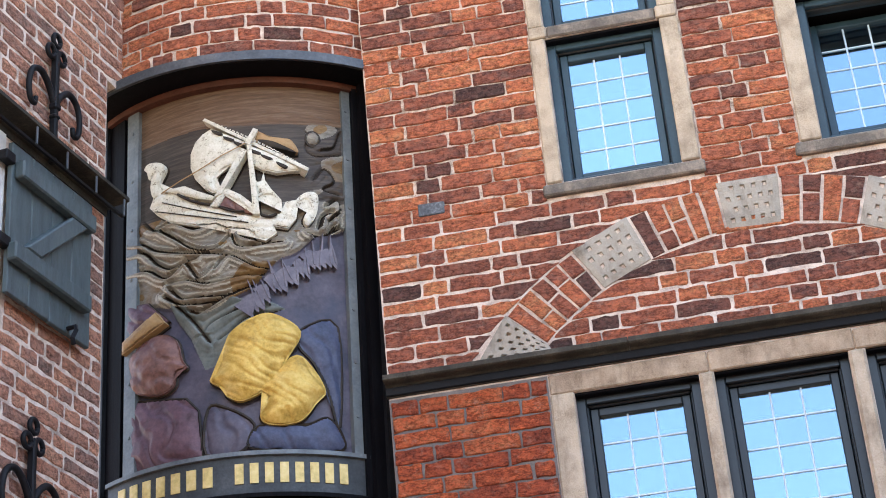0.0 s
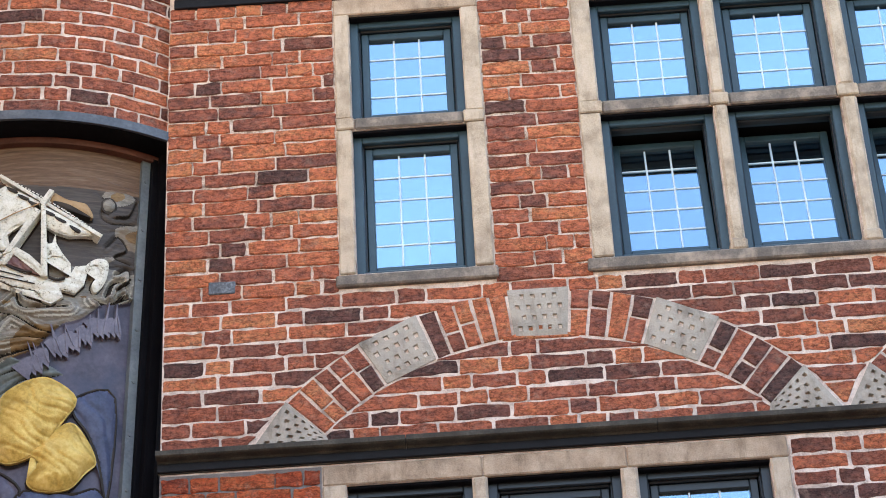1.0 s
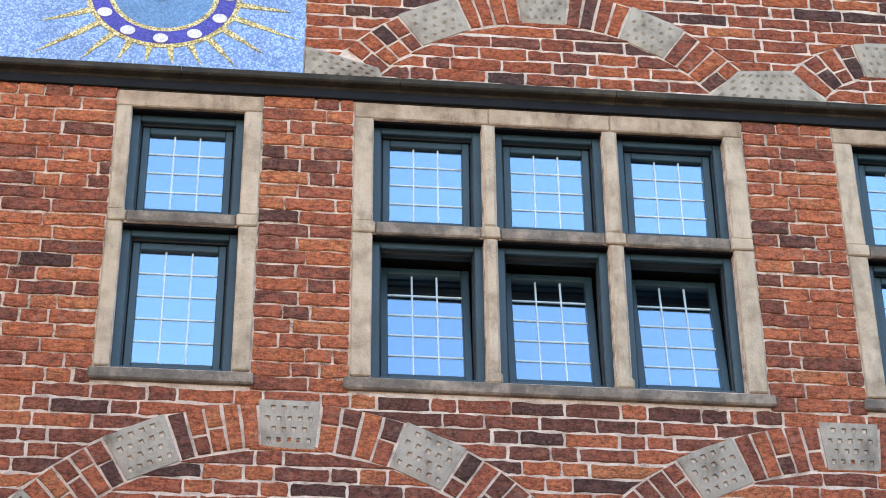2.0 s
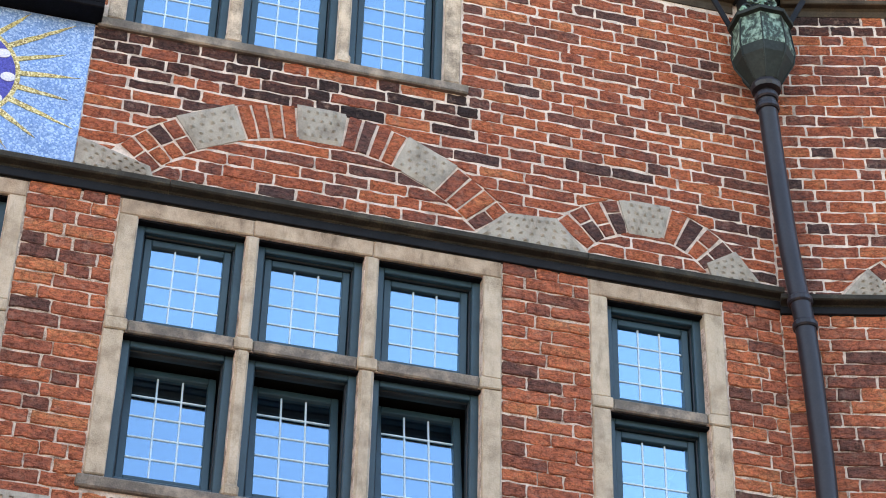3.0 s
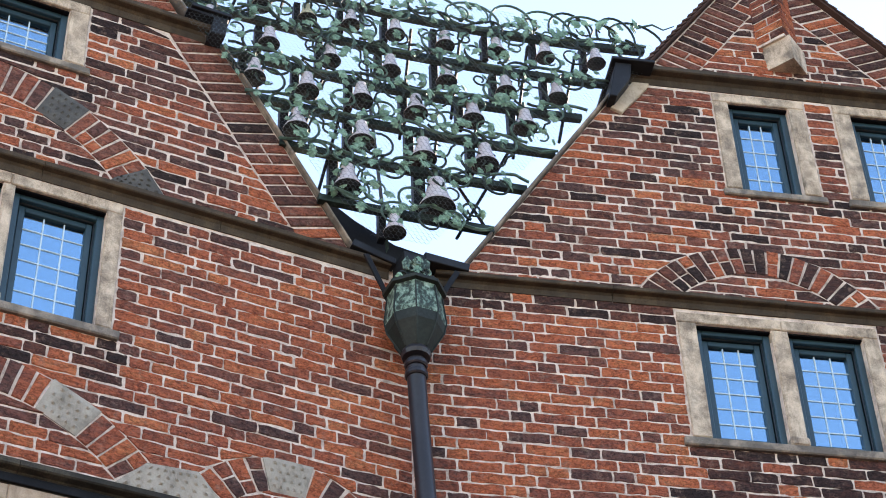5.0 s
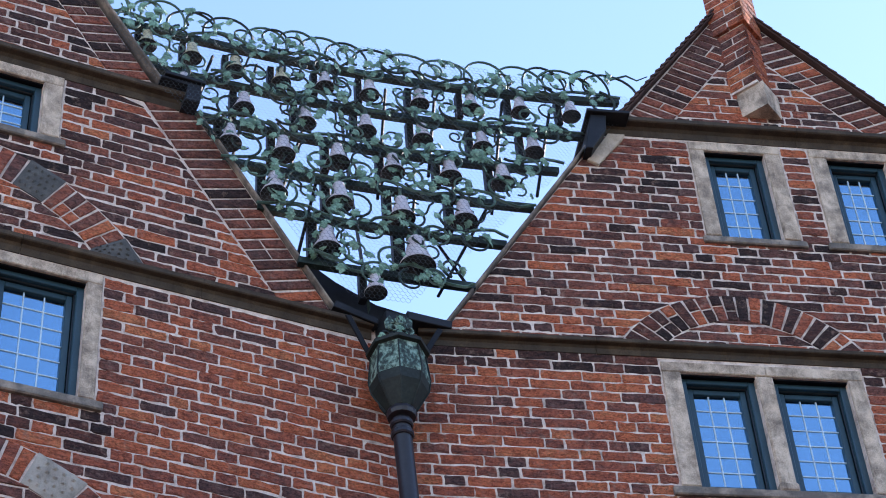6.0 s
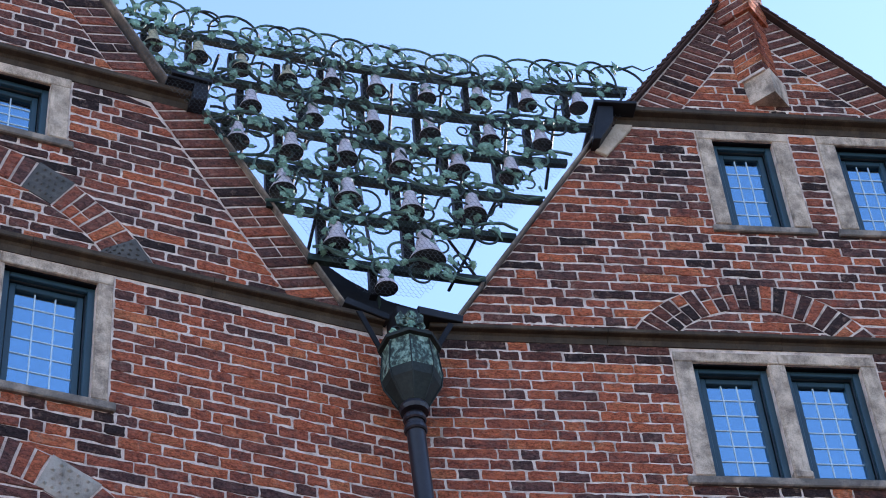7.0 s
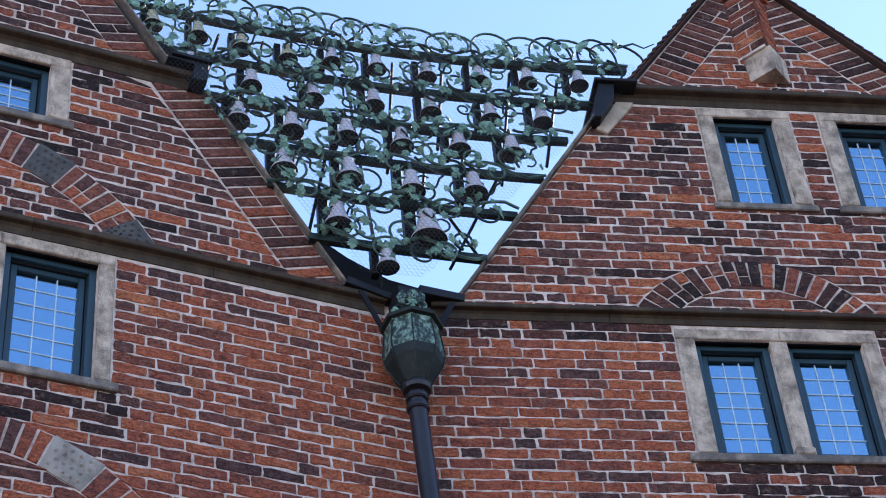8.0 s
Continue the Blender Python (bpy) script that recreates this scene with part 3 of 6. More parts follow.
def light(win, x0, x1, z0, z1, rows, tilt=0.0, cols=3, out=0.0, paint=PAINT, glass=GLASS):
    """One light: fixed frame, sash, leaded panes; tilt: degrees by which the sash leans in at its head."""
    def forward(bm):
        bmesh.ops.translate(bm, verts=bm.verts[:], vec=(0, -out, 0))
        return bm

    part("window_frame", forward(ring(x0 - 0.01, x1 + 0.01, z0 - 0.01, z1 + 0.01, LIGHT_FRAME + 0.01, 0.100, 0.20)), paint, win)
    # Black strip added under the lintel for its shade and soot.
    part("lintel_shade", box(x0 + 0.001, x1 - 0.001, 0.012, 0.10 - out, z1 - 0.012, z1 + 0.004, 0.002), TIMBER, win, "black strip for the shade and soot under the lintel")
    # Near-black ring draws the shadow line between frame and sash.
    part("shadow_bead", ring(x0 + LIGHT_FRAME - 0.004, x1 - LIGHT_FRAME + 0.004, z0 + LIGHT_FRAME - 0.004, z1 - LIGHT_FRAME + 0.004, 0.012, 0.128 - out, 0.17 - out), PAINT_BLACK, win)
    sx0, sx1, sz0, sz1 = x0 + LIGHT_FRAME + 0.010, x1 - LIGHT_FRAME - 0.010, z0 + LIGHT_FRAME + 0.006, z1 - LIGHT_FRAME - 0.008
    turn = Matrix.Translation((0, 0.165, sz0)) @ Matrix.Rotation(radians(-tilt), 4, "X") @ Matrix.Translation((0, -0.165, -sz0))

    def placed(bm):
        if tilt:
            bmesh.ops.transform(bm, matrix=turn, verts=bm.verts[:])
        return forward(bm)

    sash = part("sash", placed(ring(sx0, sx1, sz0, sz1, LIGHT_SASH - 0.012, 0.146, 0.19)), paint, win)
    gx0, gx1, gz0, gz1 = sx0 + LIGHT_SASH - 0.014, sx1 - LIGHT_SASH + 0.014, sz0 + LIGHT_SASH - 0.014, sz1 - LIGHT_SASH + 0.014
    pw, ph = (gx1 - gx0) / cols, (gz1 - gz0) / rows
    for i in range(cols):
        for k in range(rows):
            bm = bmesh.new()
            box(gx0 + i * pw + 0.001, gx0 + (i + 1) * pw - 0.001, 0.170, 0.173, gz0 + k * ph + 0.001, gz0 + (k + 1) * ph - 0.001, 0, bm)
            mid = Vector((gx0 + (i + 0.5) * pw, 0.1715, gz0 + (k + 0.5) * ph))
            wobble = Matrix.Translation(mid) @ Euler((RNG.gauss(0, 0.004), 0, RNG.gauss(0, 0.004))).to_matrix().to_4x4() @ Matrix.Translation(-mid)
            bmesh.ops.transform(bm, matrix=wobble, verts=bm.verts[:])
            pane = part("pane", placed(bm), glass, sash)
            pane.visible_shadow = False
    for i in range(1, cols):
        part("came", placed(box(gx0 + i * pw - 0.0045, gx0 + i * pw + 0.0045, 0.164, 0.177, gz0, gz1, 0.002)), CAME, sash)
    for k in range(1, rows):
        part("came", placed(box(gx0, gx1, 0.1645, 0.1765, gz0 + k * ph - 0.0045, gz0 + k * ph + 0.0045, 0.002)), CAME, sash)
    # Near-black box stands for the unlit room.
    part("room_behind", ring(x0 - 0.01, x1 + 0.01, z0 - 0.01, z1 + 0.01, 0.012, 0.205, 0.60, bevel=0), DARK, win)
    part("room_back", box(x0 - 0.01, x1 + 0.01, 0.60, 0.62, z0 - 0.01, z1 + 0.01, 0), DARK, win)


def window(name, wall, lights, tiers, rows, label, tilt=(0, 0), jamb=0.095, outer=None, sill_stick=0.03, group="", out=0.045, stone=STONE, paint=PAINT, glass=GLASS):
    """A stone-framed window. lights: (x0, x1) of the openings; tiers: (z0, z1) from the foot up; rows of panes a tier."""
    lo, hi = lights[0][0] - jamb, lights[-1][1] + jamb
    if outer:
        lo, hi = outer
    zb, zt = tiers[0][0], tiers[-1][1]
    win = thing(name, wall, ((lo + hi) / 2, 0, zb - 0.075), label, "window", group, "structure")
    front, back = -0.014, 0.26
    seams = [lo] + [(a[1] + b[0]) / 2 + RNG.uniform(-0.02, 0.02) for a, b in zip(lights, lights[1:])] + [hi]
    for a, b in zip(seams, seams[1:]):
        part("lintel", box(a + 0.001, b - 0.001, front + RNG.uniform(0, 0.003), back, zt, zt + (0.096 if stone is STONE else 0.082), 0.006, wob=0.002), LINTEL if stone is STONE else stone, win)
    sill = box(lo - sill_stick, hi + sill_stick, front - 0.016, back, zb - 0.075, zb, 0.008, wob=0.003)
    for v in sill.verts:
        if v.co.y < 0.02 and v.co.z > zb - 0.03:
            v.co.z -= 0.015
    part("window_sill", sill, SILL, win, "sooty sandstone sill")
    edges = [lo] + [q for l in lights for q in l] + [hi]
    for i in range(0, len(edges), 2):
        w = "jamb" if i in (0, len(edges) - 2) else "mullion"
        for k, (z0, z1) in enumerate(tiers):
            top = zt if k == len(tiers) - 1 else z1 + 0.0
            part(w, box(edges[i] + 0.0015, edges[i + 1] - 0.0015, front - 0.002 * (w == "mullion"), back, z0 + 0.0015, top - 0.0015, 0.012 if w == "mullion" else 0.006, wob=0.002), stone, win)
            if k < len(tiers) - 1:
                stick = 0.012
                part("transom_block", box(edges[i] - stick * (i > 0), edges[i + 1] + stick * (i < len(edges) - 2), front - 0.006, back, z1, tiers[k + 1][0], 0.006, wob=0.002), stone, win)
        if w == "mullion":
            part("mullion_foot", box(edges[i] - 0.006, edges[i + 1] + 0.006, front - 0.020, 0.08, zb - 0.02, zb + 0.045, 0.012), stone, win)
    for k in range(len(tiers) - 1):
        for x0, x1 in lights:
            part("transom", box(x0 + 0.013, x1 - 0.013, front + 0.002, back, tiers[k][1], tiers[k + 1][0], 0.008, wob=0.002), SILL, win)
    for k, (z0, z1) in enumerate(tiers):
        for x0, x1 in lights:
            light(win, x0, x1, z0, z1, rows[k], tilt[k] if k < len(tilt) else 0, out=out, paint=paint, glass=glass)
    return win


def ledge(name, wall, u0, u1, z0, z1, out, material, label, piece=1.15, lip_shade=False):
    """A moulded stone string course, laid in blocks."""
    ob = thing(name, wall, ((u0 + u1) / 2, 0, z0), label, "string course", kind="structure")
    h = z1 - z0
    prof = ((0.05, z0), (-0.008, z0), (-0.010, z0 + h * 0.42), (-out * 0.40, z0 + h * 0.56), (-out * 0.96, z0 + h * 0.60), (-out * 1.08, z0 + h * 0.66), (-out * 1.08, z0 + h * 0.90), (-out * 0.9, z0 + h * 0.97), (0.05, z1))
    n = max(1, round((u1 - u0) / piece))
    for i in range(n):
        a, b = u0 + (u1 - u0) * i / n + 0.0015, u0 + (u1 - u0) * (i + 1) / n - 0.0015
        s = RNG.uniform(-0.003, 0.003)
        part("ledge_block", moulding([(y + s * (y < 0), z + s * 0.5) for y, z in prof], a, b), material, ob)
    # Black strip puts the soot and shade below the lip into colour.
    if lip_shade:
        part("lip_shade", box(u0, u1, -0.024, 0.02, z0 + 0.004, z0 + h * 0.46, 0.003), IRON, ob, "black strip for the soot and shade under the ledge lip")
    return ob

# ---------------------------------------------------------------- ground and unseen walls added round the court
bm = bmesh.new()
bmesh.ops.create_grid(bm, x_segments=40, y_segments=40, size=400)
ground = new("ground", mesh_of("ground", bm, COBBLE))
tagged(ground, "pale worn stone paving of the narrow court", "ground", kind="structure")
# Unseen wall, added to close the court and bounce light back.
bm = box(-13.4, 17.4, -17.4, -17.0, 0, 6.5, 0)
far_wall = new("unseen_wall_south", mesh_of("unseen_wall_south", bm, OPPOSITE))
tagged(far_wall, "unseen plain brick wall added to close the court", "wall", kind="structure")

# Unseen side walls, added to keep sun and low sky off the paving.
bm = box(15.6, 16.0, -17.0, 2.5, 0, 9.5, 0)
tagged(new("unseen_wall_east", mesh_of("unseen_wall_east", bm, OPPOSITE)), "unseen plain brick wall added to shape the court's light", "wall", kind="structure")
bm = box(-13.4, -13.0, -17.0, 2.5, 0, 6.5, 0)
tagged(new("unseen_wall_west", mesh_of("unseen_wall_west", bm, OPPOSITE)), "unseen plain brick wall added to shape the court's light", "wall", kind="structure")

# ---------------------------------------------------------------- wall A: bands, openings
W1 = [(0.112, 0.668)]
W2 = [(1.315, 1.860), (1.927, 2.475), (2.550, 3.100)]
W3 = [(3.775, 4.310)]
TIERS = [(6.293, 7.090), (7.155, 7.775)]
W5 = [(1.105, 1.650), (1.725, 2.255), (2.325, 2.860)]
T5 = [(9.035, 9.895)]
W10 = [(1.30, 1.83), (1.93, 2.490)]
T10 = [(11.010, 11.480)]
WLOW = [(0.040, 0.592), (0.660, 1.245), (1.320, 1.900)]
TLOW = [(3.90, 5.235)]
SUN_X, SUN_Z = (-0.74, 0.953), (8.0, 8.965)


def a_right(z):
    if z < 10.14:
        return 4.7525
    if z < 11.56:
        return 4.36 - (z - 10.14) * 0.634
    return 3.26 - (z - 11.62) * 0.632


def a_left(z):
    return -0.79 if z < 10.14 else max(-0.79, 4.0 - a_right(z))


holes_a = [(x0, x1, t[0], t[1]) for lights, tiers in ((W1, TIERS), (W2, TIERS), (W3, TIERS), (W5, T5), (W10, T10), (WLOW, TLOW)) for x0, x1 in lights for t in tiers]
bands_a = [(-0.02, -0.79, 4.7525), (10.14, -0.79, 4.7525), (10.14, -0.36, 4.36), (11.60, 0.54, 3.46), (11.62, 0.74, 3.26), (13.60, 1.99, 2.01)]
wall_a = backing("wall_north", WALL_A, bands_a, holes_a, 0.42, MORTAR, "weathered red brick gable wall with thick pale mortar", other=MORTAR_BROWN, zone=(6.22, 7.87))
wall_a_near = lambda u, z: -0.8 < u < 1.35 and 6.2 < z < 7.9
rects_a = [rect_hole(0.035, 0.757, 6.22, 7.86), rect_hole(1.215, 3.20, 6.22, 7.86), rect_hole(3.675, 4.42, 6.22, 7.86),
           rect_hole(1.008, 2.96, 8.96, 9.99), rect_hole(1.2, 2.62, 10.94, 11.57), rect_hole(*SUN_X, *SUN_Z),
           rect_hole(-1, 5, 7.86, 8.0), rect_hole(-1, 5, 9.99, 10.10), rect_hole(-1, 5, 11.55, 11.69), rect_hole(-1, 5, 5.33, 5.43),
           rect_hole(-0.75, 1.01, 8.96, 9.12)]
ARCHES_A = ((0.945, 4.517, 1.39, 1.633, 5.44), (3.565, 4.517, 1.39, 1.633, 5.44), (2.20, 7.32, 1.13, 1.36, 8.0), (4.005, 7.805, 0.42, 0.65, 8.0), (1.92, 9.40, 1.215, 1.466, 10.10))
arches_a = [arch_holes(*a) for a in ARCHES_A]
VERGE = 0.352


def dark_a(u, z):
    """Share of overburnt, sooty bricks: many under the sills and high in the gable."""
    if z > 10.1:
        return 0.68
    if 8.62 < z < 8.97 and 0.95 < u < 3.05:
        return 0.75
    if 6.0 < z < 6.22 and 1.0 < u < 3.3:
        return 0.5
    return (0.18 if u > 3.1 else 0.28) if z > 8 else (0.10 if z > 6.2 else 0.18)


def dark_b(u, z):
    if z > 10.6:
        return 0.68
    if 8.45 < z < 8.93 and 1.5 < u < 3.1 or 9.85 < z < 10.01:
        return 0.80
    return 0.62 if z > 10 else 0.20


brickwork(wall_a, 5.432, 11.57, a_left, lambda z: a_right(z) - (VERGE if z > 10.14 else 0), rects_a + arches_a, 11, wall_a_near, dark=dark_a, joint=lambda z: 0.0112 if 6.2 < z < 7.87 else (0.0122 if z < 10.1 else 0.0146))
brickwork(wall_a, 11.69, 13.55, lambda z: a_left(z) + 0.3, lambda z: a_right(z) - 0.3, [], 12, lambda u, z: False, dark=dark_a)
low = backing("wall_north_foot", Matrix.Translation((0, -0.006, 0)), [(3.3, -0.79, -0.07), (5.33, -0.79, -0.07)], [], 0.01, MORTAR_DARK, "repaired bright red brick with dark cement joints")
brickwork(low, 3.32, 5.33, lambda z: -0.785, lambda z: -0.072, [], 13, lambda u, z: z > 4.4, BRICK_NEW, joint=lambda z: 0.011)
low2 = backing("wall_north_foot_east", Matrix.Translation((0, -0.006, 0)), [(3.3, 1.99, 4.75), (5.33, 1.99, 4.75)], [], 0.01, MORTAR, "weathered brick beside the ground floor window")
brickwork(low2, 3.32, 5.33, lambda z: 1.992, lambda z: 4.75, [], 14, lambda u, z: z > 4.9 and u < 3, dark=lambda u, z: 0.5)

# arches of wall A
arch_a1 = thing("brick_arch", WALL_A, (0.945, 0, 5.44), "relieving arch of radial bricks with pitted sandstone blocks", "arch", "relieving arches", "structure")
arch(WALL_A, arch_a1, 0.945, 4.517, 1.39, 1.633, -45.8, 45.8, [(-30.8, -20.0), (-5.2, 5.2), (19.0, 30.0)], 1, BRICK_CLEAN)
arch_a2 = thing("brick_arch", WALL_A, (3.565, 0, 5.44), "relieving arch of radial bricks with pitted sandstone blocks", "arch", "relieving arches", "structure")
arch(WALL_A, arch_a2, 3.565, 4.517, 1.39, 1.633, -45.8, 45.8, [(-30.8, -20.0), (-5.2, 5.2), (19.0, 30.0)], 2, BRICK_CLEAN)
arch_a3 = thing("brick_arch", WALL_A, (2.2, 0, 8.0), "relieving arch of radial bricks with pitted sandstone blocks", "arch", "relieving arches", "structure")
arch(WALL_A, arch_a3, 2.20, 7.32, 1.13, 1.36, -49.5, 49.5, [(-34.2, -19.9), (-6.0, 6.0), (20.3, 33.6)], 3)
arch_a4 = thing("brick_arch", WALL_A, (4.005, 0, 8.0), "small relieving arch of radial bricks with a pitted key stone", "arch", "relieving arches", "structure")
arch(WALL_A, arch_a4, 4.005, 7.805, 0.42, 0.65, -52, 52, [(-13.5, 13.5)], 4)
arch_a5 = thing("brick_arch", WALL_A, (1.92, 0, 10.1), "relieving arch of brick with dark pitted stone blocks", "arch", "relieving arches", "structure")
arch(WALL_A, arch_a5, 1.92, 9.40, 1.215, 1.466, -51.5, 51.5, [(-31.5, -21.5), (21.5, 31.5)], 5, stone=PITTED_DARK)


def springer(parent, corners, n, m, seed, material=PITTED):
    return part("springer_stone", pitted_stone(0, 0, corners, n - 1, m, seed, 0.03, -0.021, corners[0][1] > 7), material, parent)


springer(arch_a1, ((-0.375, 5.434), (-0.025, 5.434), (-0.045, 5.475), (-0.225, 5.654)), 6, 5, 31)
springer(arch_a1, ((1.920, 5.434), (2.262, 5.434), (2.105, 5.668), (1.935, 5.49)), 6, 5, 32)
springer(arch_a2, ((2.272, 5.434), (2.625, 5.434), (2.575, 5.49), (2.398, 5.660)), 6, 5, 33)
springer(arch_a2, ((4.535, 5.434), (4.745, 5.434), (4.745, 5.668), (4.555, 5.49)), 5, 4, 34)
springer(arch_a3, ((0.957, 8.006), (1.365, 8.006), (1.335, 8.090), (0.962, 8.205)), 7, 4, 35)
springer(arch_a3, ((3.030, 8.006), (3.690, 8.006), (3.500, 8.222), (3.215, 8.200)), 9, 4, 36)
springer(arch_a4, ((4.375, 8.006), (4.665, 8.006), (4.515, 8.215), (4.345, 8.105)), 5, 4, 37)
springer(arch_a5, ((2.835, 10.106), (3.20, 10.106), (3.064, 10.306), (2.875, 10.162)), 6, 4, 38, PITTED_DARK)

for outline in ([(2.135, 5.655), (2.372, 5.655), (2.330, 5.588), (2.182, 5.588)], [(2.190, 5.576), (2.322, 5.576), (2.276, 5.480), (2.258, 5.480)]):
    part("arch_brick", prism(outline, -0.007, 0.03, 0.005), BRICK_CLEAN, arch_a2)
window("window_1", WALL_A, W1, TIERS, (5, 4), "sandstone window with blue-green leaded casements, closed", outer=(0.035, 0.757), sill_stick=0.016)
window("window_2", WALL_A, W2, TIERS, (5, 4), "sandstone cross window of six leaded lights, lower sashes tilted open", tilt=(9, 0), outer=(1.216, 3.20), sill_stick=0.03)
window("window_3", WALL_A, W3, TIERS, (5, 4), "sandstone window with blue-green leaded casements, closed", outer=(3.675, 4.415), sill_stick=0.02)
window("window_4", WALL_A, W5, T5, (6,), "row of three leaded lights in sandstone", outer=(1.008, 2.955), sill_stick=0.045, out=0.055, stone=STONE_OLD)
window("window_5", WALL_A, W10, T10, (4,), "small leaded window under the gable ledge", outer=(1.2, 2.615), sill_stick=0.04, out=0.055, stone=STONE_OLD)
window("window_6", WALL_A, WLOW, TLOW, (9,), "tall leaded lights in pale sandstone below the ledge", outer=(-0.066, 1.985), paint=PAINT_BLACK, glass=GLASS_LOW)
ledge("ledge_1", WALL_A, -0.80, 4.7525, 5.342, 5.435, 0.075, LEDGE_PALE, "dark weathered stone string course", lip_shade=True)
ledge("ledge_2", WALL_A, -0.765, 4.757, 7.874, 7.998, 0.07, LEDGE, "dark weathered stone string course", lip_shade=True)
ledge("ledge_3", WALL_A, 0.3, 4.62, 9.985, 10.105, 0.055, BAND, "brown stone string course at the gable foot")
ledge("ledge_4", WALL_A, 0.6, 3.40, 11.560, 11.69, 0.065, BAND, "brown stone string course below the gable top")

# ---------------------------------------------------------------- wall B


def b_left(z):
    if z < 10.12:
        return 0.0
    if z < 12.02:
        return 0.345 + (z - 10.155) * 0.633
    return 1.70 + (z - 12.18) * 0.70


def b_right(z):
    return 4.6 if z < 12.02 else 3.88 - (z - 12.18) * 0.885


W6 = [(0.662, 1.130), (1.200, 1.670), (1.740, 2.21)]
W8 = [(1.785, 2.262), (2.370, 2.855)]
T8 = [(9.0, 9.885)]
W7, W7B = [(2.250, 2.675)], [(3.125, 3.550)]
T7 = [(11.105, 11.935)]
holes_b = [(x0, x1, t[0], t[1]) for lights, tiers in ((W6, TIERS), (W8, T8), (W7, T7), (W7B, T7)) for x0, x1 in lights for t in tiers]
bands_b = [(-0.02, 0.0, 4.6), (10.12, 0.0, 4.6), (10.12, 0.33, 4.6), (12.02, 1.525, 4.6), (12.02, 1.60, 4.0), (12.18, 1.70, 3.88), (13.53, 2.645, 2.685)]
wall_b = backing("wall_east", WALL_B, bands_b, holes_b, 0.42, MORTAR, "orange-red brick gable wall with thick pale mortar", other=MORTAR_BROWN, zone=(6.22, 7.84))
rects_b = [rect_hole(0.557, 2.32, 6.22, 7.82), rect_hole(1.66, 2.96, 8.93, 9.98), rect_hole(2.138, 2.80, 11.05, 12.03), rect_hole(2.995, 3.68, 11.05, 12.03),
           rect_hole(-1, 5, 7.84, 7.96), rect_hole(-1, 5, 10.005, 10.10), rect_hole(-1, 5, 12.03, 12.18)]
ARCHES_B = ((1.145, 7.40, 0.78, 1.0, 7.96), (2.235, 9.65, 0.69, 0.92, 10.1))
arches_b = [arch_holes(*a) for a in ARCHES_B]
brickwork(wall_b, 5.40, 12.03, b_left, b_right, rects_b + arches_b, 21, lambda u, z: u < 1.75 and 8.0 < z < 10.0, dark=dark_b, joint=lambda z: 0.0112 if z < 7.84 else (0.0122 if z < 10.1 else 0.0146))
brickwork(wall_b, 12.19, 13.10, lambda z: b_left(z) + 0.345, lambda z: b_right(z) - 0.375, [], 22, lambda u, z: False, dark=dark_b)
arch_b1 = thing("brick_arch", WALL_B, (1.145, 0, 7.96), "relieving arch of radial bricks with a pitted key stone", "arch", "relieving arches", "structure")
arch(WALL_B, arch_b1, 1.145, 7.40, 0.78, 1.0, -40.5, 40.5, [(-8.6, 8.6)], 6)
springer(arch_b1, ((0.335, 7.966), (0.672, 7.966), (0.625, 8.01), (0.495, 8.160)), 6, 4, 39)
springer(arch_b1, ((1.62, 7.966), (1.955, 7.966), (1.795, 8.160), (1.665, 8.01)), 6, 4, 40)
arch_b2 = thing("brick_arch", WALL_B, (2.235, 0, 10.1), "relieving arch of dark radial bricks", "arch", "relieving arches", "structure")
arch(WALL_B, arch_b2, 2.235, 9.65, 0.69, 0.92, -57, 57, [], 7)
window("window_7", WALL_B, W6, TIERS, (5, 4), "sandstone window with blue-green leaded casements, closed", outer=(0.557, 2.315))
window("window_8", WALL_B, W8, T8, (6,), "pair of leaded lights in sandstone with a sooty sill", outer=(1.665, 2.955), sill_stick=0.06, out=0.055, stone=STONE_OLD)
window("window_9", WALL_B, W7, T7, (5,), "small leaded window in pale sandstone", outer=(2.142, 2.792), out=0.055, stone=STONE_OLD)
window("window_10", WALL_B, W7B, T7, (5,), "small leaded window in pale sandstone", outer=(3.0, 3.672), out=0.055, stone=STONE_OLD)
ledge("ledge_5", WALL_B, 0.0, 4.6, 7.848, 7.955, 0.07, LEDGE, "dark weathered stone string course", lip_shade=True)
ledge("ledge_6", WALL_B, 0.16, 4.6, 10.0, 10.10, 0.055, BAND, "brown stone string course at the gable foot")
ledge("ledge_7", WALL_B, 1.56, 4.3, 12.030, 12.165, 0.075, BAND, "brown stone string course below the gable top")


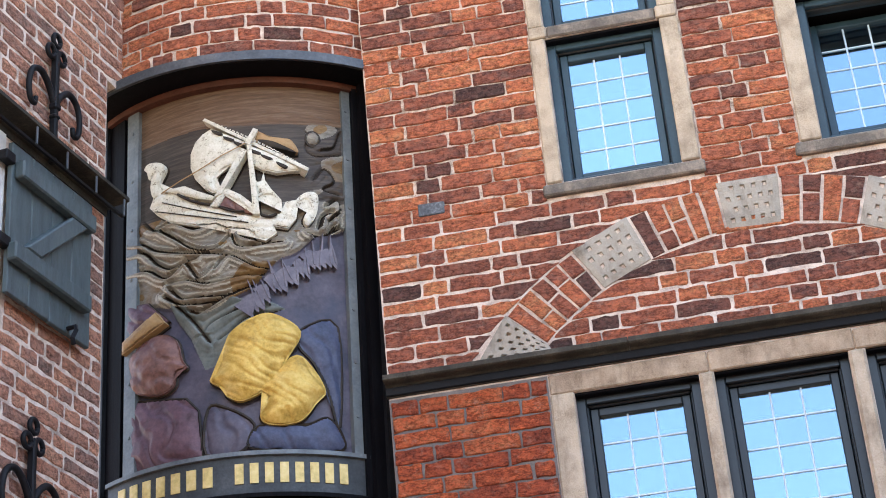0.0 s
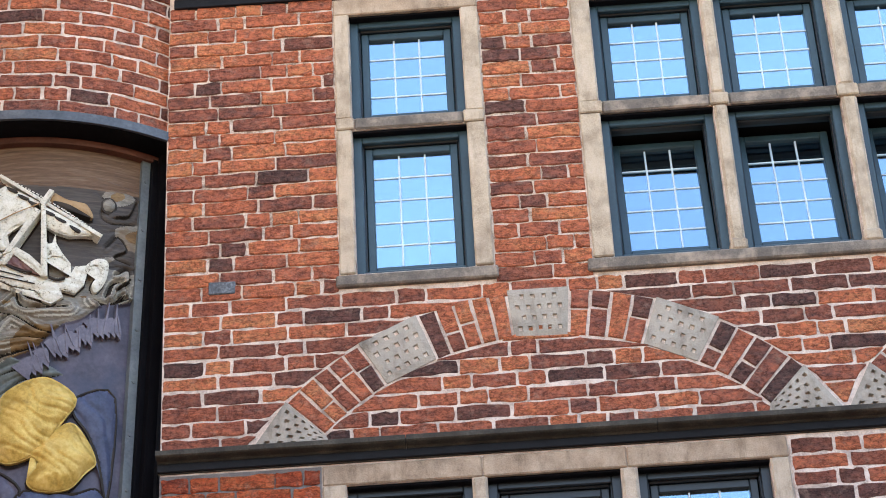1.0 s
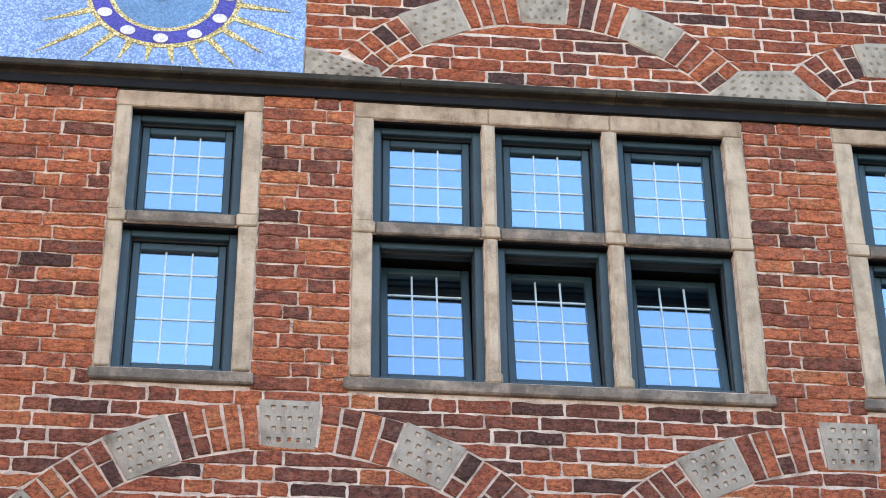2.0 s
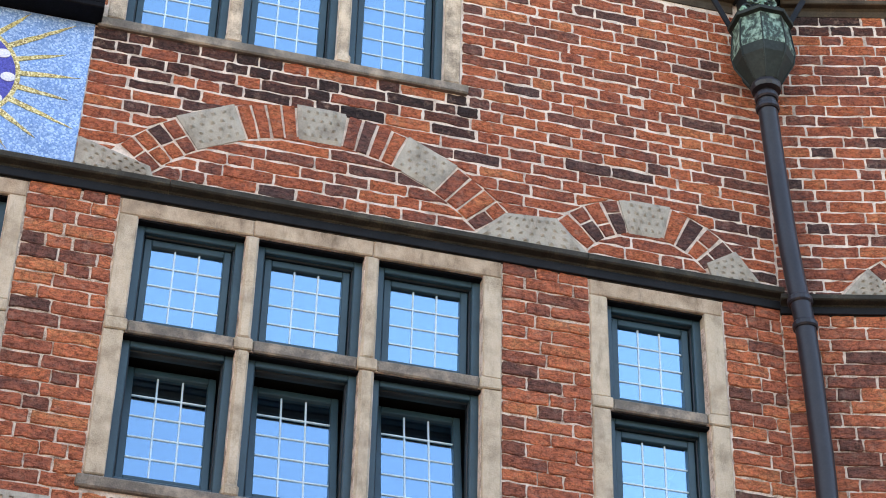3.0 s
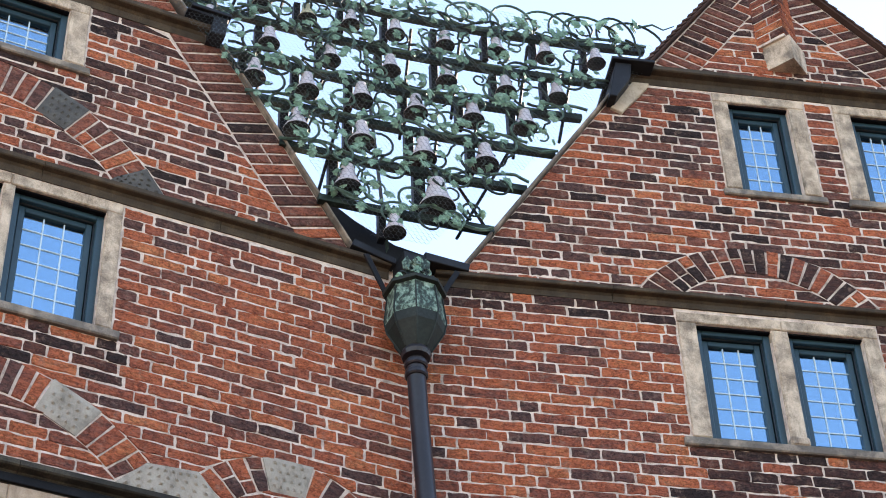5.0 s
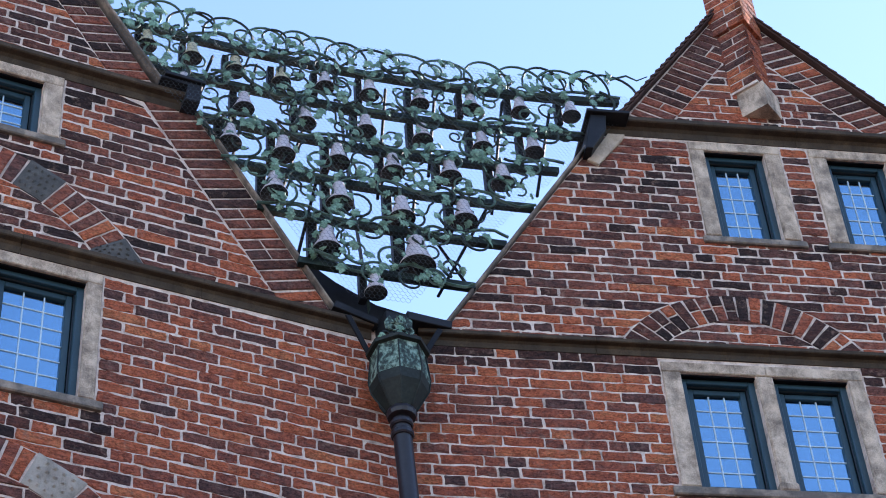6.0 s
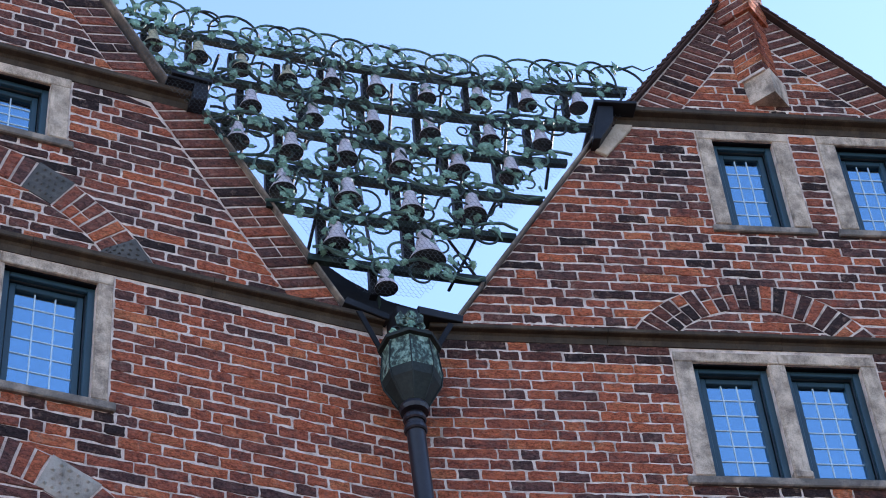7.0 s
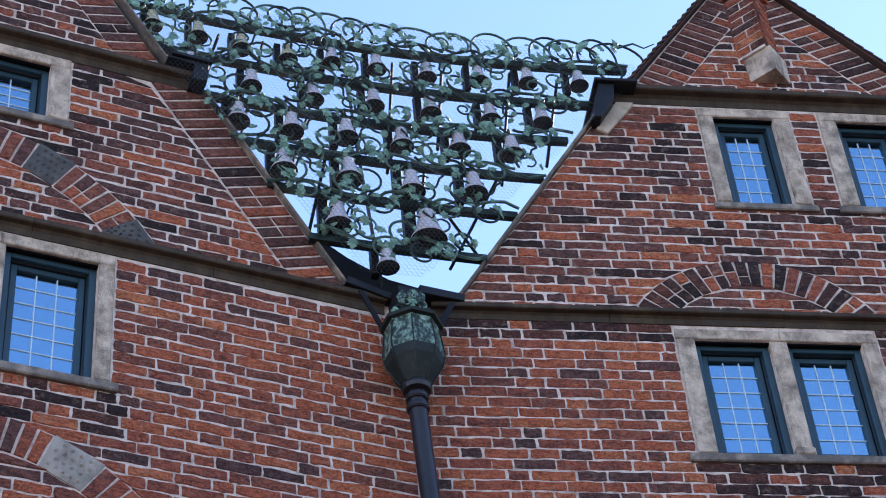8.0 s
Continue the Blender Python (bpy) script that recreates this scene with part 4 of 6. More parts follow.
def verge(wall, parent, foot, head, width, side, lean, seed, step=0.080):
    """Bricks laid askew along a gable's edge. side: +1 where the edge falls to the right."""
    g = random.Random(seed)
    a, b = Vector((foot[0], 0, foot[1])), Vector((head[0], 0, head[1]))
    way = (b - a).normalized()
    ca, sa = math.cos(radians(lean)), math.sin(radians(lean))
    across = Vector((-side * ca, 0, -side * sa * side)) if side > 0 else Vector((ca, 0, -sa))
    n = int((b - a).length * abs(way.dot(Vector((-across.z, 0, across.x)))) / step)
    for k in range(n):
        p0, p1 = a.lerp(b, (k + 0.10) / n), a.lerp(b, (k + 0.90) / n)
        parts = ([(0.0, 0.97)] if g.random() < 0.7 else [(0.0, 0.46), (0.51, 0.97)]) if width < 0.35 else g.choice(([(0.0, 0.61), (0.65, 0.97)], [(0.0, 0.30), (0.34, 0.97)]))
        for s0, s1 in parts:
            q = [p0 + across * width * s0, p0 + across * width * s1, p1 + across * width * s1, p1 + across * width * s0]
            pts = [(v.x + g.uniform(-0.003, 0.003), v.z + g.uniform(-0.003, 0.003)) for v in q]
            part("verge_brick", prism(pts, -0.008 - g.uniform(0, 0.004), 0.04, 0.005), g.choice((BRICK_SOOT, BRICK_DARK, BRICK_DARK, BRICK_DARK, BRICK)), parent)


verge(WALL_A, wall_a, (4.355, 10.14), (3.401, 11.66), 0.300, 1, 20, 41)
verge(WALL_A, wall_a, (3.205, 11.70), (2.02, 13.57), 0.262, 1, 18, 42)
verge(WALL_B, wall_b, (1.725, 12.19), (2.62, 13.48), 0.280, -1, 25, 43)
verge(WALL_B, wall_b, (3.86, 12.19), (2.70, 13.50), 0.280, 1, 25, 44)


def coping(name, wall, foot, head, thick, material, label):
    """A thin coping along a gable's edge."""
    a, b = Vector((foot[0], foot[1])), Vector((head[0], head[1]))
    way = (b - a).normalized()
    off = Vector((-way.y, way.x)) * thick
    bm = prism([(a.x, a.y), (b.x, b.y), (b.x + off.x, b.y + off.y), (a.x + off.x, a.y + off.y)], -0.045, 0.45, 0.006)
    return single(name, bm, material, wall, (foot[0], 0, foot[1]), label, "coping", "gable copings", "structure")


coping("gable_coping", WALL_A, (4.37, 10.14), (3.475, 11.555), -0.018, SILL, "thin weathered coping along the gable edge")
coping("gable_coping", WALL_A, (3.27, 11.70), (2.0, 13.64), -0.018, SILL, "thin weathered coping along the gable edge")
coping("gable_coping", WALL_B, (0.33, 10.13), (1.515, 12.02), 0.018, SILL, "thin weathered coping along the gable edge")
coping("gable_coping", WALL_B, (1.69, 12.18), (2.63, 13.52), 0.014, SLATE, "stepped tile edge of the gable")
coping("gable_coping", WALL_B, (3.90, 12.18), (2.69, 13.55), -0.014, SLATE, "stepped tile edge of the gable")

# gable pier, set diagonally, with its stone corbel
pier = thing("gable_pier", WALL_B, (2.68, 0, 12.2), "slim diagonal brick pier on a chipped grey stone corbel", "pier", kind="structure")


def diamond(cu, half, z0, z1, bm=None, taper=1.0, y=0.0):
    """A square shaft set on its corner."""
    bm = bm or bmesh.new()
    ring0 = [bm.verts.new((cu + half * a, y + half * b, z0)) for a, b in ((-1, 0), (0, -1), (1, 0), (0, 1))]
    ring1 = [bm.verts.new((cu + half * taper * a, y + half * taper * b, z1)) for a, b in ((-1, 0), (0, -1), (1, 0), (0, 1))]
    bm.faces.new(ring0)
    bm.faces.new(ring1)
    for k in range(4):
        bm.faces.new((ring0[k], ring0[(k + 1) % 4], ring1[(k + 1) % 4], ring1[k]))
    return bm


part("pier_core", diamond(2.70, 0.150, 12.54, 13.20), MORTAR, pier)
part("pier_core", diamond(2.70, 0.188, 13.20, 14.1), MORTAR, pier)
for k in range(20):
    z = 12.56 + k * COURSE
    half = 0.158 if z < 13.17 else 0.196
    for side in (-1, 1):
        cuts = ((0.0, 1.0),) if (k + (side > 0)) % 2 else ((0.0, 0.48), (0.53, 1.0))
        for f0, f1 in cuts:
            p = Vector((2.70, -half, 0)).lerp(Vector((2.70 + side * half, 0, 0)), f0)
            q = Vector((2.70, -half, 0)).lerp(Vector((2.70 + side * half, 0, 0)), f1)
            back = Vector((-side, 1, 0)).normalized() * 0.05
            bm = bmesh.new()
            lo, hi = z + 0.006 + RNG.uniform(-0.002, 0.002), z + COURSE - 0.006
            foot = [bm.verts.new((v.x, v.y, lo)) for v in (p, q, q + back, p + back)]
            head = [bm.verts.new((v.x, v.y, hi)) for v in (p, q, q + back, p + back)]
            bm.faces.new(foot)
            bm.faces.new(head)
            for i in range(4):
                bm.faces.new((foot[i], foot[(i + 1) % 4], head[(i + 1) % 4], head[i]))
            bmesh.ops.bevel(bm, geom=bm.edges[:], offset=0.003, segments=1, affect="EDGES")
            part("pier_brick", bm, BRICK_DARK if RNG.random() < 0.35 else BRICK, pier)
part("corbel", diamond(2.735, 0.150, 12.31, 12.545, taper=1.06), STONE_OLD, pier, "chipped grey stone corbel")
# stepped tile edges of the gable
for foot, head, side in (((1.68, 12.19), (2.60, 13.50), -1), ((3.91, 12.19), (2.76, 13.49), 1)):
    for k in range(20):
        f = k / 20
        u, z = foot[0] + (head[0] - foot[0]) * f, foot[1] + (head[1] - foot[1]) * f
        bm = box(-0.046, 0.046, -0.050, 0.40, -0.007, 0.007, 0.002)
        bmesh.ops.transform(bm, matrix=Matrix.Translation((u + side * 0.004, 0, z + 0.016)) @ Matrix.Rotation(radians(side * 42 + RNG.uniform(-3, 3)), 4, "Y"), verts=bm.verts[:])
        part("edge_tile", bm, SLATE, wall_b)

# one glazed grey brick beside the turret
GLAZED = weathered("blue-grey glazed brick", ((0.36, (0.020, 0.022, 0.026)), (0.5, (0.065, 0.075, 0.085)), (0.70, (0.26, 0.28, 0.30))), 30, 0.45, 0, 90, 0.4, 0.004, spec=0.5)
part("glazed_brick", box(-0.578, -0.452, -0.0145, 0.02, 6.230, 6.296, 0.004, wob=0.002), GLAZED, wall_a, "blue-grey glazed brick")

# roofs behind the gables
for name, wall, foot0, apex, foot1 in (("roof_north", WALL_A, (-0.2, 10.0), (2.0, 13.25), (4.2, 10.0)), ("roof_east", WALL_B, (0.5, 10.0), (2.68, 13.15), (4.55, 11.2))):
    outline = [foot0, apex, foot1, (foot1[0] - 0.14, foot1[1]), (apex[0], apex[1] - 0.20), (foot0[0] + 0.14, foot0[1])]
    roof = new(name, mesh_of(name, prism(outline, 0.425, 4.2), ROOF_TILE))
    roof.matrix_world = wall
    tagged(roof, "steep red tiled roof behind the gable", "roof", kind="structure")

# ---------------------------------------------------------------- sun mosaic between the string courses
def mosaic_material(name, a, b, c, grain=55.0):
    m, t, bs = shader(name, 0.35, 0, 0.5)
    v = node(t, "TexVoronoi", Scale=grain, Randomness=0.75)
    t.links.new(place_of(t), v.inputs["Vector"])
    bw = t.nodes.new("ShaderNodeRGBToBW")
    t.links.new(v.outputs["Color"], bw.inputs[0])
    col = ramp_of(t, bw.outputs[0], ((0.15, a), (0.5, b), (0.85, c)))
    wide = ramp_of(t, noise_of(t, 5, 3), ((0.3, (0.8, 0.8, 0.8)), (0.7, (1.15, 1.15, 1.15))))
    col = mix_of(t, 0.8, col, wide, "MULTIPLY")
    t.links.new(col, bs.inputs["Base Color"])
    edge = node(t, "TexVoronoi", Scale=grain, Randomness=0.75)
    edge.feature = "DISTANCE_TO_EDGE"
    t.links.new(place_of(t), edge.inputs["Vector"])
    relief_of(t, bs, edge.outputs["Distance"], 0.5, 0.004)
    return m


SKY_TILE = mosaic_material("blue glass mosaic", (0.10, 0.22, 0.48), (0.17, 0.32, 0.62), (0.40, 0.57, 0.80), 115)
GOLD_TILE = mosaic_material("gold glass mosaic", (0.22, 0.16, 0.05), (0.55, 0.45, 0.14), (0.85, 0.80, 0.50), 120)
NIGHT_TILE = mosaic_material("ultramarine mosaic", (0.035, 0.035, 0.25), (0.055, 0.055, 0.36), (0.09, 0.09, 0.46), 110)
DIAL_TILE = mosaic_material("steel blue mosaic", (0.08, 0.20, 0.38), (0.11, 0.26, 0.48), (0.16, 0.33, 0.56), 115)
WHITE_TILE = mosaic_material("white mosaic", (0.55, 0.55, 0.66), (0.68, 0.68, 0.76), (0.80, 0.80, 0.84), 110)
GILT = weathered("gilded metal", ((0.3, (0.40, 0.27, 0.07)), (0.55, (0.62, 0.45, 0.14)), (0.8, (0.80, 0.66, 0.32))), 9, 0.4, 0.5)

sun_panel = thing("sun_dial_mosaic", WALL_A, (0.222, 0, 8.0), "blue mosaic panel with a gold-rayed sun dial and zodiac ring", "mosaic")
part("mosaic_ground", box(SUN_X[0], SUN_X[1], -0.012, 0.03, SUN_Z[0] + 0.002, SUN_Z[1], 0.002), SKY_TILE, sun_panel)
CXS, CZS, FLAT = 0.222, 8.495, 0.88


def dial(r, deg):
    return (CXS + r * math.sin(radians(deg)), CZS + FLAT * r * math.cos(radians(deg)))


def annulus(r0, r1, y, n=64):
    bm = bmesh.new()
    rows = []
    for k in range(n):
        a = k * 360 / n
        p, q = dial(r0, a), dial(r1, a)
        rows.append((bm.verts.new((p[0], y, p[1])), bm.verts.new((q[0], y, q[1])), bm.verts.new((q[0], -0.008, q[1])), bm.verts.new((p[0], -0.008, p[1]))))
    for k in range(n):
        a, b = rows[k], rows[(k + 1) % n]
        for i in range(4):
            bm.faces.new((a[i], a[(i + 1) % 4], b[(i + 1) % 4], b[i]))
    return bm


part("dial_disc", prism([dial(0.262, k * 7.5) for k in range(48)], -0.015, -0.008), DIAL_TILE, sun_panel)
part("inner_rim", annulus(0.258, 0.285, -0.017), GOLD_TILE, sun_panel)
part("zodiac_ring", annulus(0.285, 0.374, -0.019), NIGHT_TILE, sun_panel, "ultramarine ring")
part("outer_rim", annulus(0.374, 0.400, -0.017), GOLD_TILE, sun_panel)
for k in range(12):
    c = dial(0.338, k * 30)
    part("ring_disc", prism([(c[0] + 0.038 * math.sin(i * math.tau / 16), c[1] + 0.029 * math.cos(i * math.tau / 16)) for i in range(16)], -0.024, -0.008), WHITE_TILE, sun_panel, "white oval disc")
for k in range(24):
    a = k * 15 + 7.5
    s, c = abs(math.sin(radians(a))), abs(math.cos(radians(a)))
    reach = min(0.80 if k % 2 else 0.66, 0.455 / max(c * FLAT, 1e-3), 0.70 / max(s, 1e-3))
    n = 7
    left = [dial(0.400 + (reach - 0.4) * i / n, a - (2.6 * (1 - i / n) + RNG.uniform(-0.3, 0.3))) for i in range(n)]
    right = [dial(0.400 + (reach - 0.4) * i / n, a + (2.6 * (1 - i / n) + RNG.uniform(-0.3, 0.3))) for i in range(n)]
    part("gold_ray", prism(left + [dial(reach, a)] + right[::-1], -0.016, -0.008), GOLD_TILE, sun_panel)
hub = lathe([(0.0, 0.0), (0.035, 0.0), (0.030, 0.012), (0.012, 0.02), (0.0, 0.021)], (0, 0, 0), 14)
bmesh.ops.transform(hub, matrix=Matrix.Translation((CXS, -0.030, CZS)) @ Matrix.Rotation(radians(90), 4, "X"), verts=hub.verts[:])
part("hub", hub, NIGHT_TILE, sun_panel)
for deg, long in ((62, 0.255), (8, 0.40)):
    tip = dial(long, deg)
    a, b = dial(0.022, deg - 90), dial(0.022, deg + 90)
    tail = dial(0.08, deg + 180)
    part("dial_hand", prism([a, tip, b, tail], -0.040, -0.032, 0.001), GILT, sun_panel, "gilded pointed hand")
part("hood", box(SUN_X[0] + 0.02, SUN_X[1] + 0.03, -0.15, 0.03, 8.968, 9.005, 0.006), TIMBER, sun_panel, "black boarded hood")
for k in range(3):
    part("hood_board", box(SUN_X[0] + 0.02, SUN_X[1] + 0.03, -0.14 + 0.035 * k, 0.03, 9.008 + 0.035 * k, 9.040 + 0.035 * k, 0.005), TIMBER, sun_panel)

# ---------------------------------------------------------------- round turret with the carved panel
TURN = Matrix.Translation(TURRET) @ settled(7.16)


def arc_slab(a0, a1, r0, r1, z0, z1, n=12, bm=None, drop=0.0):
    """A curved block round the turret's axis, from the angle a0 to a1; drop: how far its outer edge sinks."""
    bm = bm or bmesh.new()
    rows = []
    for k in range(n + 1):
        a = radians(a0 + (a1 - a0) * k / n)
        d = Vector((math.sin(a), -math.cos(a), 0))
        rows.append([bm.verts.new(d * r0 + Vector((0, 0, z0))), bm.verts.new(d * r1 + Vector((0, 0, z0 - drop))), bm.verts.new(d * r1 + Vector((0, 0, z1 - drop))), bm.verts.new(d * r0 + Vector((0, 0, z1)))])
    for a, b in zip(rows, rows[1:]):
        for i in range(4):
            bm.faces.new((a[i], a[(i + 1) % 4], b[(i + 1) % 4], b[i]))
    bm.faces.new(rows[0])
    bm.faces.new(rows[-1][::-1])
    return bm


RT = 1.085
turret = new("turret_wall", mesh_of("turret_wall", arc_slab(-60, 75, RT - 0.12, RT - 0.001, 7.17, 8.12, 60), MORTAR))
turret.matrix_world = TURN
BASE[turret.name] = Vector((0, 0, 0))
tagged(turret, "round brick turret wall above the carved bay", "wall", kind="structure")
brickwork(turret, 7.19, 8.10, lambda z: -58 * math.pi / 180 * RT, lambda z: 60 * math.pi / 180 * RT, [], 51, lambda u, z: True, bend=RT, dark=lambda u, z: 0.2)
eave = thing("turret_eave", TURN, (0, 0, 8.1), "dark moulded eave on the brick turret", "eave", kind="structure")
for k, (r, z0, z1) in enumerate(((1.10, 8.095, 8.125), (1.13, 8.125, 8.165), (1.17, 8.165, 8.23))):
    part("eave_moulding", arc_slab(-60, 70, 0.9, r, z0, z1, 40), TIMBER, eave)
bay = thing("turret_bay", TURN, (0, 0, 4.4), "black timber casing of the turret with a curved lead hood", "bay", kind="structure")
part("hood", arc_slab(-42, 50, 1.0, 1.14, 7.135, 7.185, 48, drop=0.012), LEAD, bay, "curved grey lead hood edge")
part("hood_soffit", arc_slab(-60, 60, 0.5, 1.12, 7.120, 7.134, 48), TIMBER, bay)
part("head_rail", arc_slab(-42, 46, 0.90, 0.985, 7.085, 7.118, 40), weathered("brown timber rail", ((0.3, (0.05, 0.018, 0.012)), (0.6, (0.11, 0.04, 0.026)), (0.8, (0.17, 0.07, 0.045))), 7, 0.6), bay, "red-brown curved rail")
part("left_post", arc_slab(-62, -33.0, 0.90, 0.962, 4.4, 7.12, 8), TIMBER, bay)
part("left_post_bead", arc_slab(-41.5, -40.0, 0.95, 0.985, 4.4, 7.12, 3), IRON, bay)
part("left_post_bead", arc_slab(-32.9, -31.6, 0.92, 0.950, 4.4, 7.10, 3), TIMBER, bay)
part("right_post", arc_slab(41.0, 56, 0.94, 1.02, 4.4, 7.12, 6), TIMBER, bay)
part("right_post_bead", arc_slab(44.0, 46.0, 1.0, 1.045, 4.4, 7.12, 3), IRON, bay)
part("right_post_bead", arc_slab(39.3, 40.9, 0.93, 0.985, 4.4, 7.10, 3), TIMBER, bay)
part("back_lining", arc_slab(-62, 56, 0.86, 0.90, 4.4, 7.12, 30), TIMBER, bay)
part("apron", arc_slab(-36, 41, 0.93, 0.975, 4.4, 4.93, 30), TIMBER, bay)

foot_wall = new("turret_wall_foot", mesh_of("turret_wall_foot", arc_slab(-60, 56, 0.70, 0.90, -0.05, 4.42, 30), MORTAR))
foot_wall.matrix_world = TURN
tagged(foot_wall, "plain rendered foot of the round turret", "wall", kind="structure")

RP = 0.93
SEA = weathered("carved sea, olive-brown stain", ((0.28, (0.085, 0.078, 0.064)), (0.48, (0.18, 0.166, 0.138)), (0.60, (0.27, 0.25, 0.21)), (0.8, (0.40, 0.37, 0.31))), 7, 0.5, 0, 45, 0.3, 0.004, (0.15, 0.085, 0.035), 5, stretch=(1, 1, 4))
DUSK = weathered("dark slate-violet stain", ((0.3, (0.041, 0.038, 0.055)), (0.5, (0.080, 0.072, 0.099)), (0.8, (0.145, 0.133, 0.167))), 5, 0.5, 0, 45, 0.3, 0.004, (0.025, 0.04, 0.075), 3)
WHITEWOOD = weathered("flaking cream paint", ((0.34, (0.16, 0.13, 0.09)), (0.43, (0.60, 0.57, 0.46)), (0.75, (0.80, 0.78, 0.70))), 30, 0.6, 0, 120, 0.4, 0.003)
GOLDWOOD = weathered("worn gold leaf on carved wood", ((0.28, (0.22, 0.12, 0.02)), (0.48, (0.58, 0.36, 0.08)), (0.75, (0.78, 0.56, 0.20))), 11, 0.42, 0.25, 60, 0.4, 0.004, (0.35, 0.19, 0.03), 9)
BROWNWOOD = weathered("red-brown stained carving", ((0.3, (0.081, 0.041, 0.035)), (0.5, (0.182, 0.088, 0.074)), (0.8, (0.338, 0.169, 0.128))), 9, 0.5, 0, 60, 0.4, 0.004, (0.06, 0.03, 0.05), 6)
PURPLE = weathered("plum stained carving", ((0.3, (0.049, 0.029, 0.038)), (0.5, (0.113, 0.061, 0.078)), (0.8, (0.203, 0.113, 0.131))), 9, 0.5, 0, 60, 0.4, 0.004)
TANWOOD = weathered("tan painted carving", ((0.3, (0.20, 0.11, 0.05)), (0.5, (0.36, 0.22, 0.10)), (0.8, (0.48, 0.32, 0.17))), 9, 0.5, 0, 60, 0.4, 0.004)
BLUEWOOD = weathered("blue-black stained carving", ((0.3, (0.030, 0.039, 0.068)), (0.5, (0.060, 0.075, 0.128)), (0.8, (0.112, 0.135, 0.195))), 7, 0.5, 0, 60, 0.4, 0.004)


def on_panel(s, z, h):
    """The place on the curved panel, h in front of its face."""
    a = s / RP
    r = RP + h
    return Vector((r * math.sin(a), -r * math.cos(a), z))


def n2(x, y, k=0.0):
    return noise.noise(Vector((x, y, k)))


SHORE = ((-0.52, 5.98), (-0.25, 5.96), (-0.10, 5.87), (0.03, 5.90), (0.16, 6.01), (0.29, 6.14), (0.45, 6.25), (0.64, 6.34))


def shore(s):
    """Height of the line between the sea and the dark figures' ground."""
    for (a, za), (b, zb) in zip(SHORE, SHORE[1:]):
        if s <= b:
            return za + (zb - za) * (s - a) / (b - a) + 0.012 * math.sin(s * 31)
    return SHORE[-1][1]


def smooth(a, b, x):
    t = min(1.0, max(0.0, (x - a) / (b - a)))
    return t * t * (3 - 2 * t)


def inside(pts, x, y):
    hit, j = False, len(pts) - 1
    for i in range(len(pts)):
        (xi, yi), (xj, yj) = pts[i], pts[j]
        if (yi > y) != (yj > y) and x < (xj - xi) * (y - yi) / (yj - yi) + xi:
            hit = not hit
        j = i
    return hit


# grooves of the carved water, cloud and drapery: (along, up) of the corners of each cut
CUTS = (
    ((-0.41, 6.45), (-0.34, 6.38), (-0.27, 6.39), (-0.22, 6.39), (-0.12, 6.33), (-0.03, 6.35)),
    ((-0.32, 6.38), (-0.22, 6.30), (-0.15, 6.24), (-0.08, 6.21), (-0.01, 6.21), (0.04, 6.25), (0.09, 6.30)),
    ((-0.49, 6.36), (-0.41, 6.33), (-0.33, 6.27), (-0.16, 6.21), (0.03, 6.17)),
    ((-0.49, 6.30), (-0.40, 6.28), (-0.33, 6.20), (-0.25, 6.15), (-0.18, 6.16), (-0.11, 6.17)),
    ((-0.49, 6.20), (-0.38, 6.18), (-0.30, 6.12), (-0.24, 6.11), (-0.16, 6.17)),
    ((-0.02, 6.10), (0.02, 6.15), (0.06, 6.16), (0.17, 6.09), (0.24, 6.09), (0.37, 6.15), (0.48, 6.26), (0.56, 6.31)),
    ((-0.25, 6.07), (-0.16, 6.07), (-0.05, 6.03), (0.11, 6.05), (0.19, 6.05), (0.34, 6.11)),
    ((-0.25, 6.04), (-0.19, 5.98), (-0.12, 5.97), (0.02, 5.96), (0.16, 6.00)),
    ((-0.28, 6.01), (-0.19, 5.95), (-0.03, 5.93), (0.13, 5.99)),
    ((0.07, 6.30), (0.06, 6.25), (0.11, 6.20), (0.29, 6.22)),
    ((0.10, 6.30), (0.10, 6.26), (0.20, 6.22)),
    ((0.41, 6.27), (0.49, 6.26), (0.54, 6.32)),
    ((0.47, 6.31), (0.49, 6.37), (0.54, 6.39), (0.56, 6.35)),
    ((-0.16, 6.15), (-0.11, 6.07), (-0.06, 6.08), (-0.03, 6.12)),
    ((0.23, 6.93), (0.39, 6.94), (0.58, 6.91)),
    ((-0.45, 6.86), (-0.10, 6.90), (0.25, 6.88), (0.51, 6.89), (0.58, 6.87)),
    ((0.39, 6.85), (0.43, 6.81), (0.41, 6.74), (0.46, 6.70), (0.58, 6.72)),
    ((0.58, 6.84), (0.55, 6.76), (0.49, 6.74)),
    ((0.45, 6.57), (0.50, 6.63), (0.55, 6.57), (0.49, 6.52), (0.57, 6.50)),
    ((0.51, 6.43), (0.56, 6.47), (0.57, 6.41), (0.52, 6.36)),
    ((-0.22, 5.95), (-0.14, 5.86), (-0.06, 5.74)),
    ((-0.15, 5.91), (-0.08, 5.89), (0.08, 5.98)),
    ((-0.09, 5.78), (-0.03, 5.84), (0.17, 5.92)),
    ((-0.01, 5.74), (0.05, 5.78), (0.13, 5.84), (0.30, 5.87)))
DRAPE = ((-0.27, 6.02), (-0.16, 5.93), (0.03, 5.95), (0.23, 5.92), (0.30, 5.88), (0.17, 5.84), (0.08, 5.70), (0.01, 5.62), (-0.08, 5.60), (-0.15, 5.77), (-0.22, 5.88))


